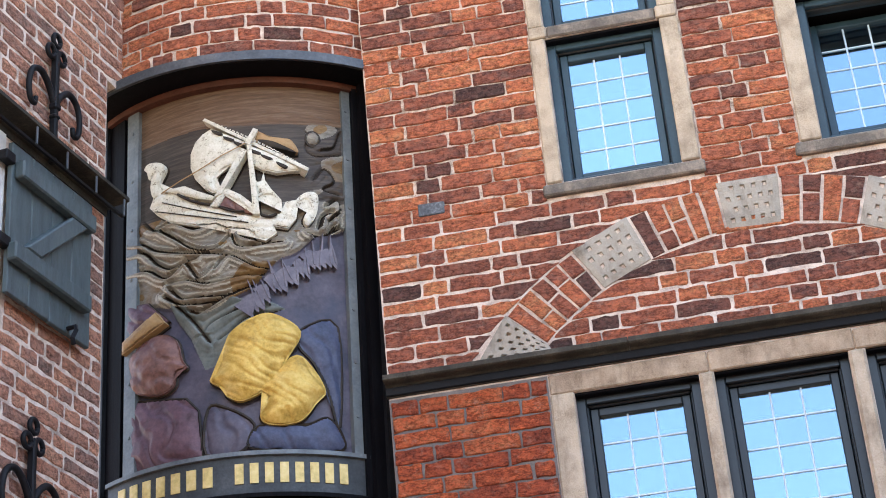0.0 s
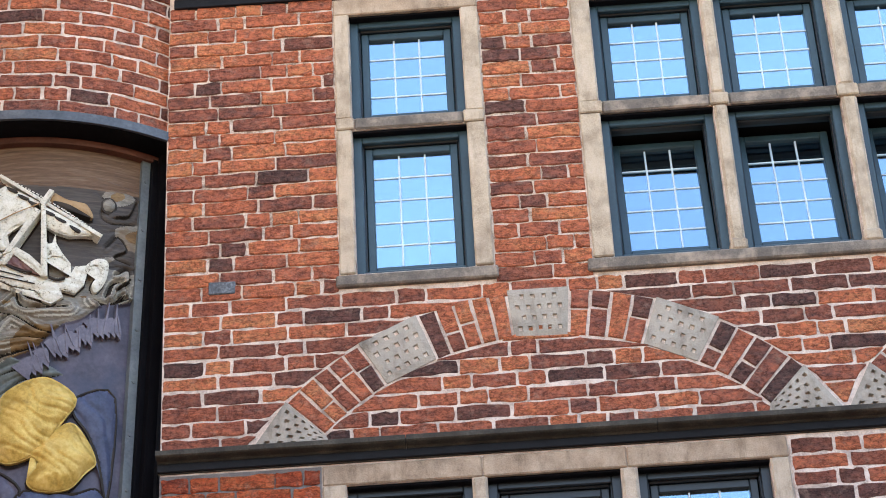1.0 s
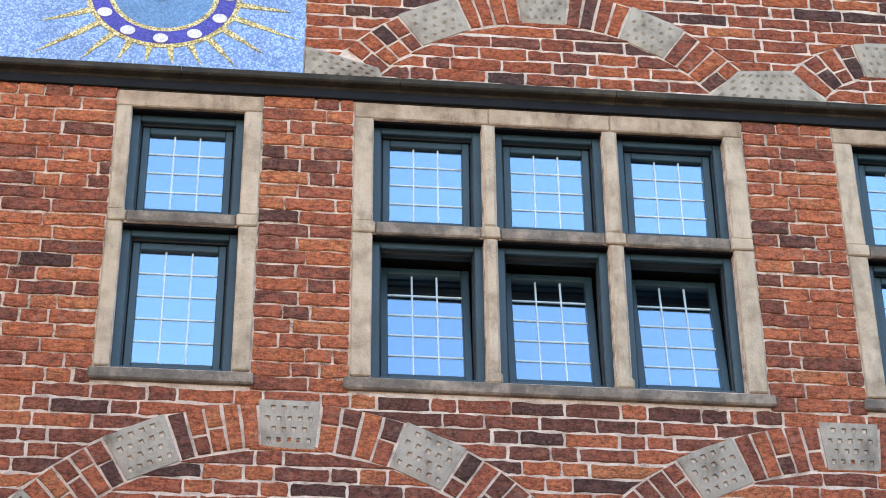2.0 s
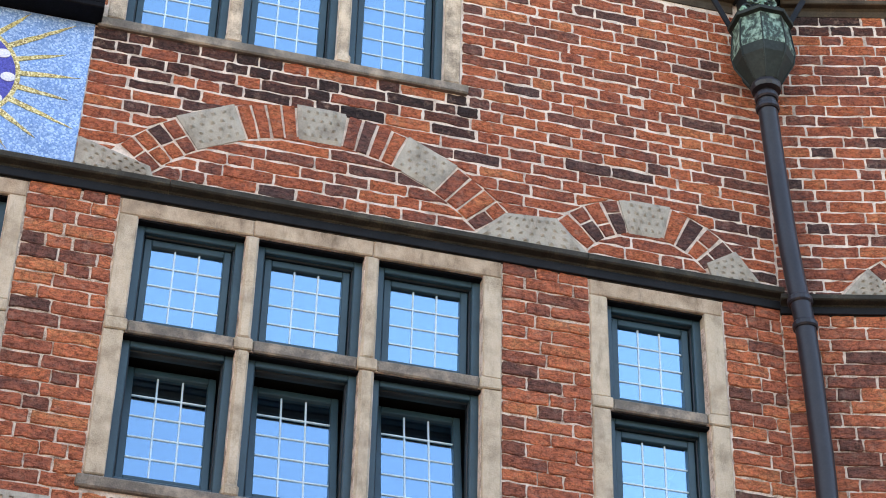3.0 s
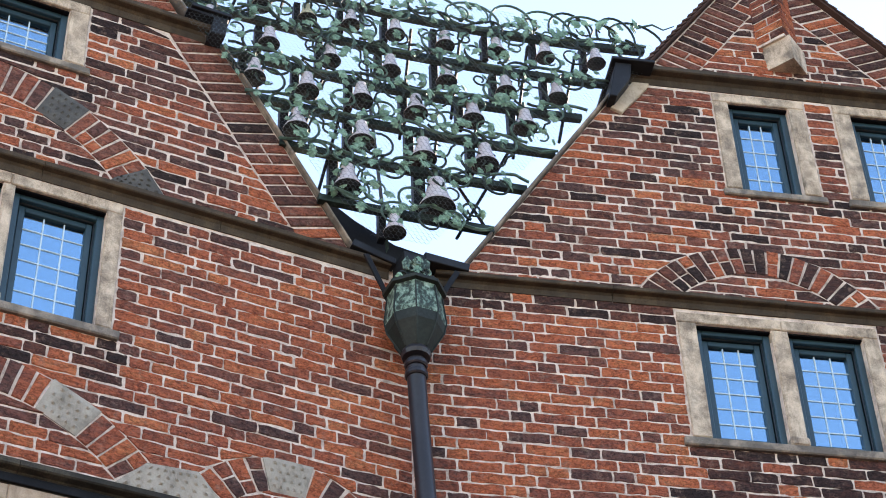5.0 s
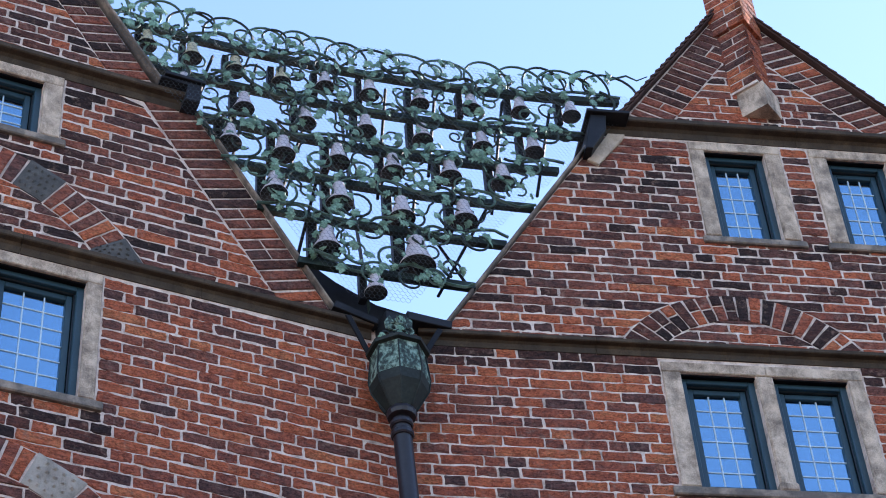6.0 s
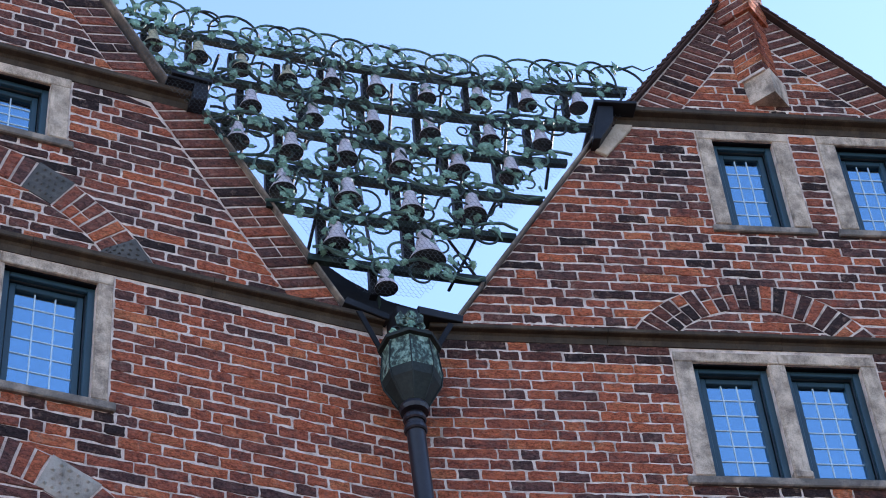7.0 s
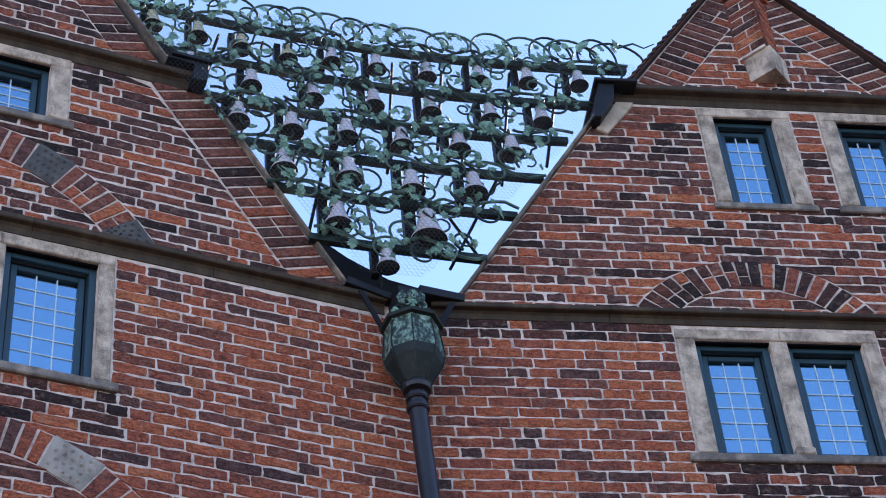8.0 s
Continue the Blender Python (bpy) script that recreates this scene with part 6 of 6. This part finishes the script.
part("casing", box(-1.095, -0.985, -0.02, 0.1, 5.50, 6.39, 0.006), WHITE, casing)
part("pane", box(-1.9, -1.08, 0.06, 0.07, 5.50, 6.39, 0), GLASS, casing)
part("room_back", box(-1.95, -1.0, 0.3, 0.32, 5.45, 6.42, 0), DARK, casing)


def scroll(c, r, a0, turns, y, lean=1, n=18, shrink=0.45):
    out = []
    for k in range(n + 1):
        f = k / n
        a = a0 + lean * turns * math.tau * f
        q = r * (1 - (1 - shrink) * f)
        out.append((c[0] + q * math.cos(a), y, c[1] + q * math.sin(a)))
    return out


def wall_anchor(u, z, size):
    """A wrought iron tie with a trefoil head and two hooked arms."""
    ob = thing("wall_anchor", WALL_C, (u, 0, z), "black wrought iron wall tie with a trefoil head", "wall anchor", "wall anchors")
    y = -0.035
    smooth_bar = lambda pts: [tuple(v) for v in spline(pts)]
    part("shaft", box(u - 0.014, u + 0.014, y - 0.016, y + 0.02, z - 0.10, z + size * 0.84, 0.006), IRON, ob)
    part("collar", box(u - 0.024, u + 0.024, y - 0.024, y + 0.02, z + size * 0.30, z + size * 0.36, 0.008), IRON, ob)
    part("collar", box(u - 0.022, u + 0.022, y - 0.022, y + 0.02, z + size * 0.22, z + size * 0.26, 0.008), IRON, ob)
    for s in (-1, 1):
        pts = [(u, y, z + size * 0.34), (u + s * 0.05, y, z + size * 0.47), (u + s * 0.12, y, z + size * 0.55), (u + s * 0.19, y, z + size * 0.50), (u + s * 0.215, y, z + size * 0.36), (u + s * 0.20, y, z + size * 0.24), (u + s * 0.165, y, z + size * 0.22), (u + s * 0.155, y, z + size * 0.28)]
        part("arm", tube(smooth_bar(pts), 0.017, 8, tip=0.012), IRON, ob, smooth=True)
    for dx, dz in ((0, 0.93), (-0.045, 0.80), (0.045, 0.80)):
        part("trefoil_ring", tube([(u + dx + 0.030 * math.cos(k * math.tau / 14), y, z + size * dz + 0.032 * math.sin(k * math.tau / 14)) for k in range(15)], 0.012, 7), IRON, ob, smooth=True)
    part("foot_bolt", tube([(u, 0.03, z + size * 0.05), (u, y, z + size * 0.05)], 0.012), IRON, ob)
    return ob


wall_anchor(-0.642, 6.51, 0.60)
wall_anchor(-0.715, 4.55, 0.60)

# ---------------------------------------------------------------- rain pipe in the corner
RAIN = Vector((4.702, -0.19, 0))
pipe = thing("rain_pipe", WALL_A, (4.72, -0.16, 0.02), "slate-violet rain pipe with a dark patinated copper hopper head", "rain pipe")
run = [(4.702, -0.19, 9.30), (4.708, -0.17, 9.18), (4.735, -0.135, 8.95), (4.752, -0.13, 8.65), (4.775, -0.13, 8.25), (4.795, -0.135, 8.0), (4.815, -0.15, 7.75), (4.832, -0.145, 7.45), (4.85, -0.14, 6.9), (4.86, -0.14, 3.3), (4.86, -0.14, 0.15), (4.84, -0.24, 0.02)]
part("pipe_run", tube(run, 0.055, 16), PIPE, pipe, smooth=True)
for z, x, y in ((9.215, 4.706, -0.176), (9.15, 4.712, -0.165), (7.86, 4.806, -0.142), (7.70, 4.819, -0.149)):
    part("pipe_collar", lathe([(0.0, -0.022), (0.061, -0.022), (0.068, -0.012), (0.068, 0.012), (0.061, 0.022), (0.0, 0.022)], (x, y, z), 16), PIPE, pipe, smooth=False)


def octagon(profile, c, bm=None):
    bm = bm or bmesh.new()
    rings = [[bm.verts.new((c.x + r * math.cos((k + 0.5) * math.tau / 8), c.y + r * math.sin((k + 0.5) * math.tau / 8), z)) for k in range(8)] for r, z in profile]
    for a, b in zip(rings, rings[1:]):
        for k in range(8):
            bm.faces.new((a[k], a[(k + 1) % 8], b[(k + 1) % 8], b[k]))
    bm.faces.new(rings[0])
    bm.faces.new(rings[-1])
    return bm


part("hopper_bowl", octagon([(0.075, 9.285), (0.088, 9.30), (0.165, 9.44), (0.176, 9.50), (0.1, 9.45)], RAIN), COPPER, pipe, "black-green copper bowl")
part("hopper_collar", octagon([(0.176, 9.50), (0.180, 9.525), (0.160, 9.70), (0.164, 9.73), (0.15, 9.73), (0.15, 9.64)], RAIN), COPPER_TOP, pipe, "copper collar streaked with pale verdigris")
part("hopper_rim", octagon([(0.163, 9.722), (0.188, 9.73), (0.192, 9.75), (0.175, 9.76), (0.16, 9.755), (0.15, 9.73)], RAIN), COPPER, pipe)
part("neck_ring", lathe([(0.05, 9.245), (0.082, 9.25), (0.090, 9.275), (0.082, 9.30), (0.05, 9.305)], (RAIN.x, RAIN.y, 0), 16), PIPE, pipe)
for k in range(8):
    a = (k + 0.5) * math.tau / 8
    part("hopper_seam", tube([(RAIN.x + r * math.cos(a), RAIN.y + r * math.sin(a), z) for r, z in ((0.090, 9.30), (0.168, 9.437), (0.179, 9.50), (0.182, 9.525), (0.163, 9.715))], 0.005, 5), COPPER, pipe)
for k, (dx, dz, w) in enumerate(((-0.12, 0.03, 0.035), (-0.05, 0.06, 0.03), (0.05, 0.04, 0.035), (0.11, 0.02, 0.03))):
    part("outlet_leaf", prism([(RAIN.x + dx - w, 9.70), (RAIN.x + dx + w, 9.70), (RAIN.x + dx + w * 0.6, 9.74 + dz), (RAIN.x + dx, 9.78 + dz), (RAIN.x + dx - w * 0.7, 9.73 + dz)], -0.26 + 0.02 * k, -0.24 + 0.02 * k, 0.004), COPPER_TOP, pipe)
part("spout", tube([(4.73, 0.05, 10.12), (4.72, -0.10, 10.02), (4.70, -0.18, 9.86), (4.70, -0.19, 9.68)], 0.06, 10), COPPER, pipe)
for outline, y in (([(4.405, 10.02), (4.440, 10.03), (4.562, 9.76), (4.55, 9.72), (4.545, 9.72)], -0.13), ([(4.975, 10.03), (5.010, 10.02), (4.860, 9.72), (4.855, 9.72), (4.842, 9.76)], -0.20)):
    part("hopper_strap", prism(outline, y, y + 0.014, 0.003), IRON, pipe, "flat black iron strap")
gutter = thing("valley_gutter", WALL_A, (4.72, 0, 10.1), "dark lead valley gutter between the gables", "gutter")
part("gutter_cheek", prism([(4.35, 10.12), (4.64, 10.06), (4.64, 10.11), (4.37, 10.175)], -0.075, 0.25, 0.004), DARK_LEAD, gutter)
part("gutter_cheek", prism([(4.80, 10.085), (5.09, 10.095), (5.10, 10.155), (4.80, 10.15)], -0.16, 0.25, 0.004), DARK_LEAD, gutter)
part("gutter_floor", box(4.35, 5.12, 0.04, 0.45, 10.09, 10.12, 0.004), DARK_LEAD, gutter)
part("valley_saddle", prism([(4.15, 10.12), (5.25, 10.12), (5.27, 10.46), (5.0, 10.39), (4.72, 10.41), (4.45, 10.52), (4.2, 10.68)], 0.12, 0.24, 0.004), DARK_LEAD, gutter)
part("outlet_box", box(4.65, 4.79, -0.17, 0.2, 9.93, 10.10, 0.006), DARK_LEAD, gutter)
for k in range(4):
    part("outlet_leaf", prism([(4.63 + 0.038 * k, 9.91 + 0.02 * (k % 3)), (4.675 + 0.038 * k, 9.90), (4.69 + 0.036 * k, 9.98 + 0.03 * (k % 2)), (4.655 + 0.038 * k, 10.03 - 0.02 * (k % 3)), (4.62 + 0.038 * k, 9.97)], -0.205 - 0.006 * k, -0.195 - 0.006 * k, 0.003), COPPER_TOP, gutter)
corner_fill = thing("gutter_box", WALL_A, (3.35, 0, 11.55), "dark lead gutter end on the gable ledge", "gutter", "gutter ends")
part("gutter_side", prism([(3.36, 11.54), (3.46, 11.55), (3.475, 11.715), (3.20, 11.715), (3.20, 11.69), (3.38, 11.69)], -0.13, 0.42, 0.006), DARK_LEAD, corner_fill)
part("gutter_lip", box(3.22, 3.49, -0.15, 0.40, 11.716, 11.745, 0.004), DARK_LEAD, corner_fill)
end_b = thing("gutter_box", WALL_B, (1.55, 0, 11.8), "dark lead gutter end on the gable ledge", "gutter", "gutter ends")
part("gutter_side", prism([(1.38, 11.76), (1.43, 11.76), (1.54, 11.95), (1.56, 12.10), (1.45, 12.10)], -0.12, 0.42, 0.006), DARK_LEAD, end_b)
part("gutter_lip", box(1.42, 1.72, -0.15, 0.42, 12.10, 12.128, 0.004), DARK_LEAD, end_b)
part("kneeler", prism([(1.405, 11.74), (1.58, 12.02), (1.70, 12.02), (1.68, 11.97), (1.48, 11.70)], -0.03, 0.1, 0.006), STONE, end_b)

# ---------------------------------------------------------------- carillon: beams, bells, scrolls
BEAMIRON = weathered("green-black painted iron", ((0.3, (0.008, 0.014, 0.013)), (0.5, (0.018, 0.032, 0.028)), (0.8, (0.07, 0.115, 0.09))), 14, 0.6, 0.1, 80, 0.3, 0.003)
CAR = Matrix.Translation((2.7, 0.10, 0)) @ Matrix.Rotation(math.atan2(-0.115, 1.0), 4, "Z")
carillon = thing("carillon_frame", CAR, (2.0, 0, 10.2), "green patinated iron carillon frame with vine scrolls between the gables", "carillon frame")
BEAMS = ((12.33, 0.05, 4.15, 0.10), (11.95, 0.40, 3.80, 0.10), (11.58, 0.62, 3.55, 0.10), (11.22, 0.85, 3.25, 0.08), (10.86, 1.10, 2.95, 0.06), (10.46, 1.32, 2.70, 0.03))


def beam_z(b, v):
    z, v0, v1, sag = b
    return z + sag * ((v - 1.75) / 1.7) ** 2 * (1.3 if v > 1.75 else 0.9) + 0.035 * max(0.0, v - 1.75) / 1.7


def bar(pts, w, h, bm=None):
    """A flat bar along points in the carillon's plane."""
    bm = bm or bmesh.new()
    rings = []
    for v, y, z in pts:
        rings.append([bm.verts.new((v, y + a * w / 2, z + b * h / 2)) for a, b in ((-1, -1), (1, -1), (1, 1), (-1, 1))])
    for a, b in zip(rings, rings[1:]):
        for k in range(4):
            bm.faces.new((a[k], a[(k + 1) % 4], b[(k + 1) % 4], b[k]))
    bm.faces.new(rings[0])
    bm.faces.new(rings[-1])
    return bm


def valley(z):
    """Where the gable edges stand at that height, along the carillon."""
    u = b_left(min(z, 12.0)) if z < 12.1 else b_left(z)
    edge_a, edge_b = a_right(z), 4.7525 + u * math.cos(PHI)
    return (edge_a - 2.7) / 0.9934, (edge_b - 2.7) / 0.9934


BEAMS = tuple((z, max(v0, valley(z)[0] - 0.02), min(v1, valley(z + 0.04)[1] - 0.03), sag) for z, v0, v1, sag in BEAMS)
for b in BEAMS:
    n = 16
    vs = [b[1] + (b[2] - b[1]) * k / n for k in range(n + 1)]
    part("beam", bar([(v, 0.03, beam_z(b, v)) for v in vs], 0.045, 0.050), BEAMIRON, carillon, "green-black iron beam")
    part("vine", tube([(v + 0.02 * math.sin(v * 31), -0.03 + 0.02 * math.sin(v * 11), beam_z(b, v) + 0.045 * math.sin(v * 9.5 + b[0] * 3)) for v in [b[1] + (b[2] - b[1]) * k / 60 for k in range(61)]], 0.011, 5), VERDIGRIS, carillon)
part("post", bar([(1.74, 0.07, 12.45), (1.80, 0.07, 11.4), (1.90, 0.07, 10.2)], 0.05, 0.05), BEAMIRON, carillon)
for v0, z0, v1, z1 in ((0.9, 12.3, 0.72, 11.55), (1.2, 12.3, 1.02, 11.2), (1.55, 11.9, 1.28, 10.75), (2.1, 12.3, 2.0, 11.2), (2.45, 12.3, 2.36, 11.5), (2.95, 12.4, 2.78, 11.25), (3.3, 12.4, 3.12, 11.5), (2.75, 11.3, 2.36, 10.42), (2.35, 10.95, 2.62, 10.45), (2.55, 11.6, 2.45, 10.9), (2.25, 11.25, 2.16, 10.5), (1.6, 11.3, 1.45, 10.5)):
    part("stay_rod", tube([(v0, 0.09, z0), (v1, 0.09, z1)], 0.011, 6), IRON, carillon)

LEAVES = []


def leaf_mesh(seed):
    """A lobed metal leaf, cupped, with its stalk at the origin."""
    g = random.Random(seed)
    bm = bmesh.new()
    pts = []
    side = ((0.22, 0.06), (0.50, 0.20), (0.36, 0.36), (0.60, 0.52), (0.40, 0.64), (0.44, 0.90), (0.22, 0.96))
    for x, z in [*side, (0.0, 1.22), *((-x, z) for x, z in reversed(side))]:
        pts.append((x * g.uniform(0.75, 1.25), z * g.uniform(0.9, 1.1)))
    mid = (0.0, 0.35)
    top = bm.verts.new((mid[0], -0.10, mid[1]))
    low = bm.verts.new((mid[0], -0.06, mid[1]))
    ring_pts = [(0.0, 0.0)] + pts
    up = [bm.verts.new((x, 0.30 * (x * x + (z - 0.3) ** 2) - 0.04 + g.uniform(-0.05, 0.05), z)) for x, z in ring_pts]
    dn = [bm.verts.new((v.co.x, v.co.y + 0.035, v.co.z)) for v in up]
    n = len(up)
    for i in range(n):
        k = (i + 1) % n
        bm.faces.new((top, up[i], up[k]))
        bm.faces.new((low, dn[k], dn[i]))
        bm.faces.new((up[i], dn[i], dn[k], up[k]))
    return mesh_of("leaf", bm, LEAFMETAL)


for k in range(5):
    LEAVES.append(leaf_mesh(k))


def add_leaf(parent, v, y, z, size, deg):
    ob = new("leaf", RNG.choice(LEAVES))
    ob.parent = parent
    base = BASE[parent.name]
    ob.matrix_basis = Matrix.Translation(Vector((v, y, z)) - base) @ Euler((RNG.uniform(-0.5, 0.5), radians(deg), RNG.uniform(-0.6, 0.6))).to_matrix().to_4x4() @ Matrix.Diagonal((size, size, size, 1))


for bi, b in enumerate(BEAMS):
    v = b[1] + 0.12
    flip = 1
    while v < b[2] - 0.1:
        z = beam_z(b, v)
        r = RNG.uniform(0.075, 0.13)
        lean = RNG.choice((-1, 1))
        c = (v, z + flip * r * 0.8)
        pts = scroll(c, r, radians(RNG.uniform(200, 340)) * (1 if flip > 0 else -1), RNG.uniform(0.75, 1.25), -0.05 + RNG.uniform(-0.02, 0.02), lean, 18, 0.4)
        sc = part("vine_scroll", tube(pts, 0.010, 5, tip=0.006), BEAMIRON if RNG.random() < 0.45 else VERDIGRIS, carillon)
        for k in range(RNG.choice((1, 2, 3))):
            q = pts[RNG.randrange(4, len(pts))]
            add_leaf(sc, q[0], q[1] - 0.015, q[2], RNG.uniform(0.035, 0.062), RNG.uniform(0, 360))
        for k in range(RNG.choice((1, 2, 4))):
            add_leaf(sc, v + RNG.uniform(-0.11, 0.11), -0.06, z + RNG.uniform(-0.06, 0.06), RNG.uniform(0.035, 0.068), RNG.uniform(0, 360))
        flip = -flip if RNG.random() < 0.75 else flip
        v += RNG.uniform(0.10, 0.16)
# long dark tendrils that hang between the beams
for upper, lower in zip(BEAMS, BEAMS[1:]):
    v = lower[1] + 0.05
    while v < lower[2] - 0.15:
        za, zb = beam_z(upper, v), beam_z(lower, v)
        way, reach = RNG.choice((-1, 1)), RNG.uniform(0.12, 0.24)
        pts = [(v + way * reach * math.sin(f * 2.2), -0.06 + 0.03 * math.sin(f * 5), za + (zb - za) * f * 0.55) for f in [k / 7 for k in range(8)]]
        end = pts[-1]
        r = RNG.uniform(0.05, 0.085)
        a0 = 0 if way > 0 else math.pi
        pts += scroll((end[0] - way * r, end[2]), r, a0, RNG.uniform(0.8, 1.3), -0.05, -way, 16, 0.45)[1:]
        sc = part("tendril", tube(pts, 0.009, 5, tip=0.006), BEAMIRON if RNG.random() < 0.7 else VERDIGRIS, carillon)
        for k in range(2):
            q = pts[RNG.randrange(2, len(pts))]
            add_leaf(sc, q[0], q[1] - 0.012, q[2], RNG.uniform(0.03, 0.055), RNG.uniform(0, 360))
        v += RNG.uniform(0.22, 0.34)
# loops along the top rail
v, top = 0.15, BEAMS[0]
while v < 4.0:
    z = beam_z(top, v) + 0.04
    w, h = RNG.uniform(0.14, 0.21), RNG.uniform(0.15, 0.21)
    pts = [(v + w * math.cos(a), -0.04, z + h * max(-0.25, math.sin(a))) for a in [radians(-35 + 250 * k / 16) for k in range(17)]]
    sc = part("top_loop", tube(pts, 0.009, 6), BEAMIRON if RNG.random() < 0.5 else VERDIGRIS, carillon)
    for k in range(2):
        add_leaf(sc, v + RNG.uniform(-0.09, 0.09), -0.05, z + RNG.uniform(0.02, 0.12), RNG.uniform(0.04, 0.068), RNG.uniform(-80, 80))
    v += w * RNG.uniform(0.9, 1.6)
part("end_sprig", tube([(3.75, -0.04, 12.72), (3.88, -0.04, 12.80), (3.96, -0.04, 12.77), (4.05, -0.04, 12.84)], 0.010, 5, tip=0.004), VERDIGRIS, carillon)


def bell(v, z, d, old=False):
    ob = thing("bell", CAR, (v, -0.02, z - d * 0.5), "yellowed porcelain bell hung in the carillon" if old else "lilac-white porcelain bell hung in the carillon", "bell", "carillon bells")
    r = d / 2
    out = [(0.0, 0.98), (0.28, 0.96), (0.42, 0.88), (0.49, 0.66), (0.60, 0.40), (0.73, 0.18), (0.88, 0.03), (0.96, -0.06), (0.965, -0.08)]
    inn = [(0.955, -0.085), (0.84, 0.02), (0.68, 0.17), (0.55, 0.40), (0.42, 0.70), (0.0, 0.85)]
    c = (v, -0.02, z - d * 0.52)
    part("bell_body", lathe([(p * r, q * d) for p, q in out] + [(0.955 * r, -0.082 * d)], c, 20), OLDBELL if old else PORCELAIN, ob, smooth=True)
    part("bell_inside", lathe([(p * r, q * d) for p, q in inn], c, 20), INNER_BLACK, ob, "black inside of the bell", smooth=True)
    part("bell_band", lathe([(0.68 * r, 0.24 * d), (0.705 * r, 0.24 * d), (0.72 * r, 0.19 * d), (0.695 * r, 0.19 * d)], c, 20), OLDBELL if old else PORCELAIN, ob)
    part("yoke", tube([(v, -0.02, z + d * 0.28), (v, -0.01, z + d * 0.95)], d * 0.07, 6), VERDIGRIS, ob)
    part("yoke_plate", box(v - d * 0.24, v + d * 0.24, -0.04, 0.0, z + d * 0.34, z + d * 0.44, 0.003), LEAFMETAL, ob)
    part("clapper", tube([(v, -0.02, z + d * 0.3), (v, -0.02, z - d * 0.48)], d * 0.045, 6, tip=d * 0.08), IRON, ob)
    part("hammer_box", box(v - d * 0.50, v - d * 0.18, 0.06, 0.12, z - d * 0.5, z + d * 1.2, 0.004), IRON, ob, "black iron hammer box")


ROWS_OF_BELLS = (
    (0.140, ((0.44, 12.23), (0.74, 12.19), (1.03, 12.14), (1.34, 12.11), (1.64, 12.15), (1.95, 12.16), (2.30, 12.16), (2.67, 12.21), (3.03, 12.28), (3.41, 12.34))),
    (0.150, ((0.69, 11.87), (1.09, 11.79), (1.50, 11.76), (1.91, 11.79), (2.30, 11.81), (2.72, 11.84), (3.09, 11.89))),
    (0.165, ((1.00, 11.45), (1.35, 11.43), (1.71, 11.45), (2.08, 11.45), (2.47, 11.50), (2.84, 11.54))),
    (0.182, ((1.29, 11.07), (1.71, 11.08), (2.12, 11.05), (2.54, 11.12))),
    (0.195, ((1.62, 10.66),)), (0.245, ((2.20, 10.68),)), (0.150, ((1.92, 10.34),)))
for row, (d, places) in enumerate(ROWS_OF_BELLS):
    for k, (v, z) in enumerate(places):
        bell(v, z, d, row == 0 and k < 4)

# bird net in front of the bells
bm = bmesh.new()
corner = ((-0.1, 12.42), (1.3, 12.42), (2.5, 12.50), (3.95, 12.72), (4.0, 12.50), (2.05, 10.02), (1.75, 10.02))


def within(v, z):
    return all((b[0] - a[0]) * (z - a[1]) - (b[1] - a[1]) * (v - a[0]) <= 0 for a, b in zip(corner, corner[1:] + corner[:1]))


def knot(k, row):
    """A knot of the hexagonal mesh, hanging a little unevenly."""
    v, z = -0.1 + 0.016 * k, 9.98 + 0.027 * row + (0.007 if (k + row) % 2 else -0.007)
    return v + 0.010 * n2(v * 3, z * 3, 61), z + 0.05 * v + 0.012 * n2(v * 2.2, z * 2.2, 67)


WIRE_R = 0.0008
net_v, net_f = [], []


def strand(a, b, up):
    """One wire of the net between two knots, three-sided."""
    n = len(net_v)
    for x, z in (a, b):
        for e, dy in ((-WIRE_R, 0), (0, -2 * WIRE_R), (WIRE_R, 0)):
            net_v.append((x + (e if up else 0), -0.155 + dy, z + (0 if up else e)))
    for e in range(3):
        net_f.append((n + e, n + 3 + e, n + 3 + (e + 1) % 3, n + (e + 1) % 3))


for row in range(108):
    for k in range(270):
        here, beside, above = knot(k, row), knot(k + 1, row), knot(k, row + 1)
        if not within(*here):
            continue
        if within(*beside):
            strand(here, beside, False)
        if (k + row) % 2 and within(*above):
            strand(here, above, True)
net_mesh = bpy.data.meshes.new("bird_net")
net_mesh.from_pydata(net_v, [], net_f)
bm.from_mesh(net_mesh)
bpy.data.meshes.remove(net_mesh)
net = single("bird_net", bm, WIRE, CAR, (2.0, -0.155, 10.1), "fine wire bird net stretched before the bells", "net", kind="stuff")

# curled copper foliage over the hopper
for k, (x, z, r) in enumerate(((4.615, 9.83, 0.045), (4.66, 9.90, 0.040), (4.715, 9.84, 0.050), (4.765, 9.91, 0.042), (4.80, 9.83, 0.045), (4.70, 9.97, 0.040))):
    part("outlet_scroll", tube(scroll((x, z), r, 0.7 * k, 1.1, -0.235 - 0.008 * (k % 3), 1 if k % 2 else -1, 16, 0.4), 0.009, 6, tip=0.006), COPPER_TOP if k % 2 else COPPER, pipe, smooth=True)
    for i in range(1):
        add_leaf(pipe, x + RNG.uniform(-0.03, 0.03), -0.25, z + RNG.uniform(-0.03, 0.03), RNG.uniform(0.035, 0.055), RNG.uniform(0, 360))
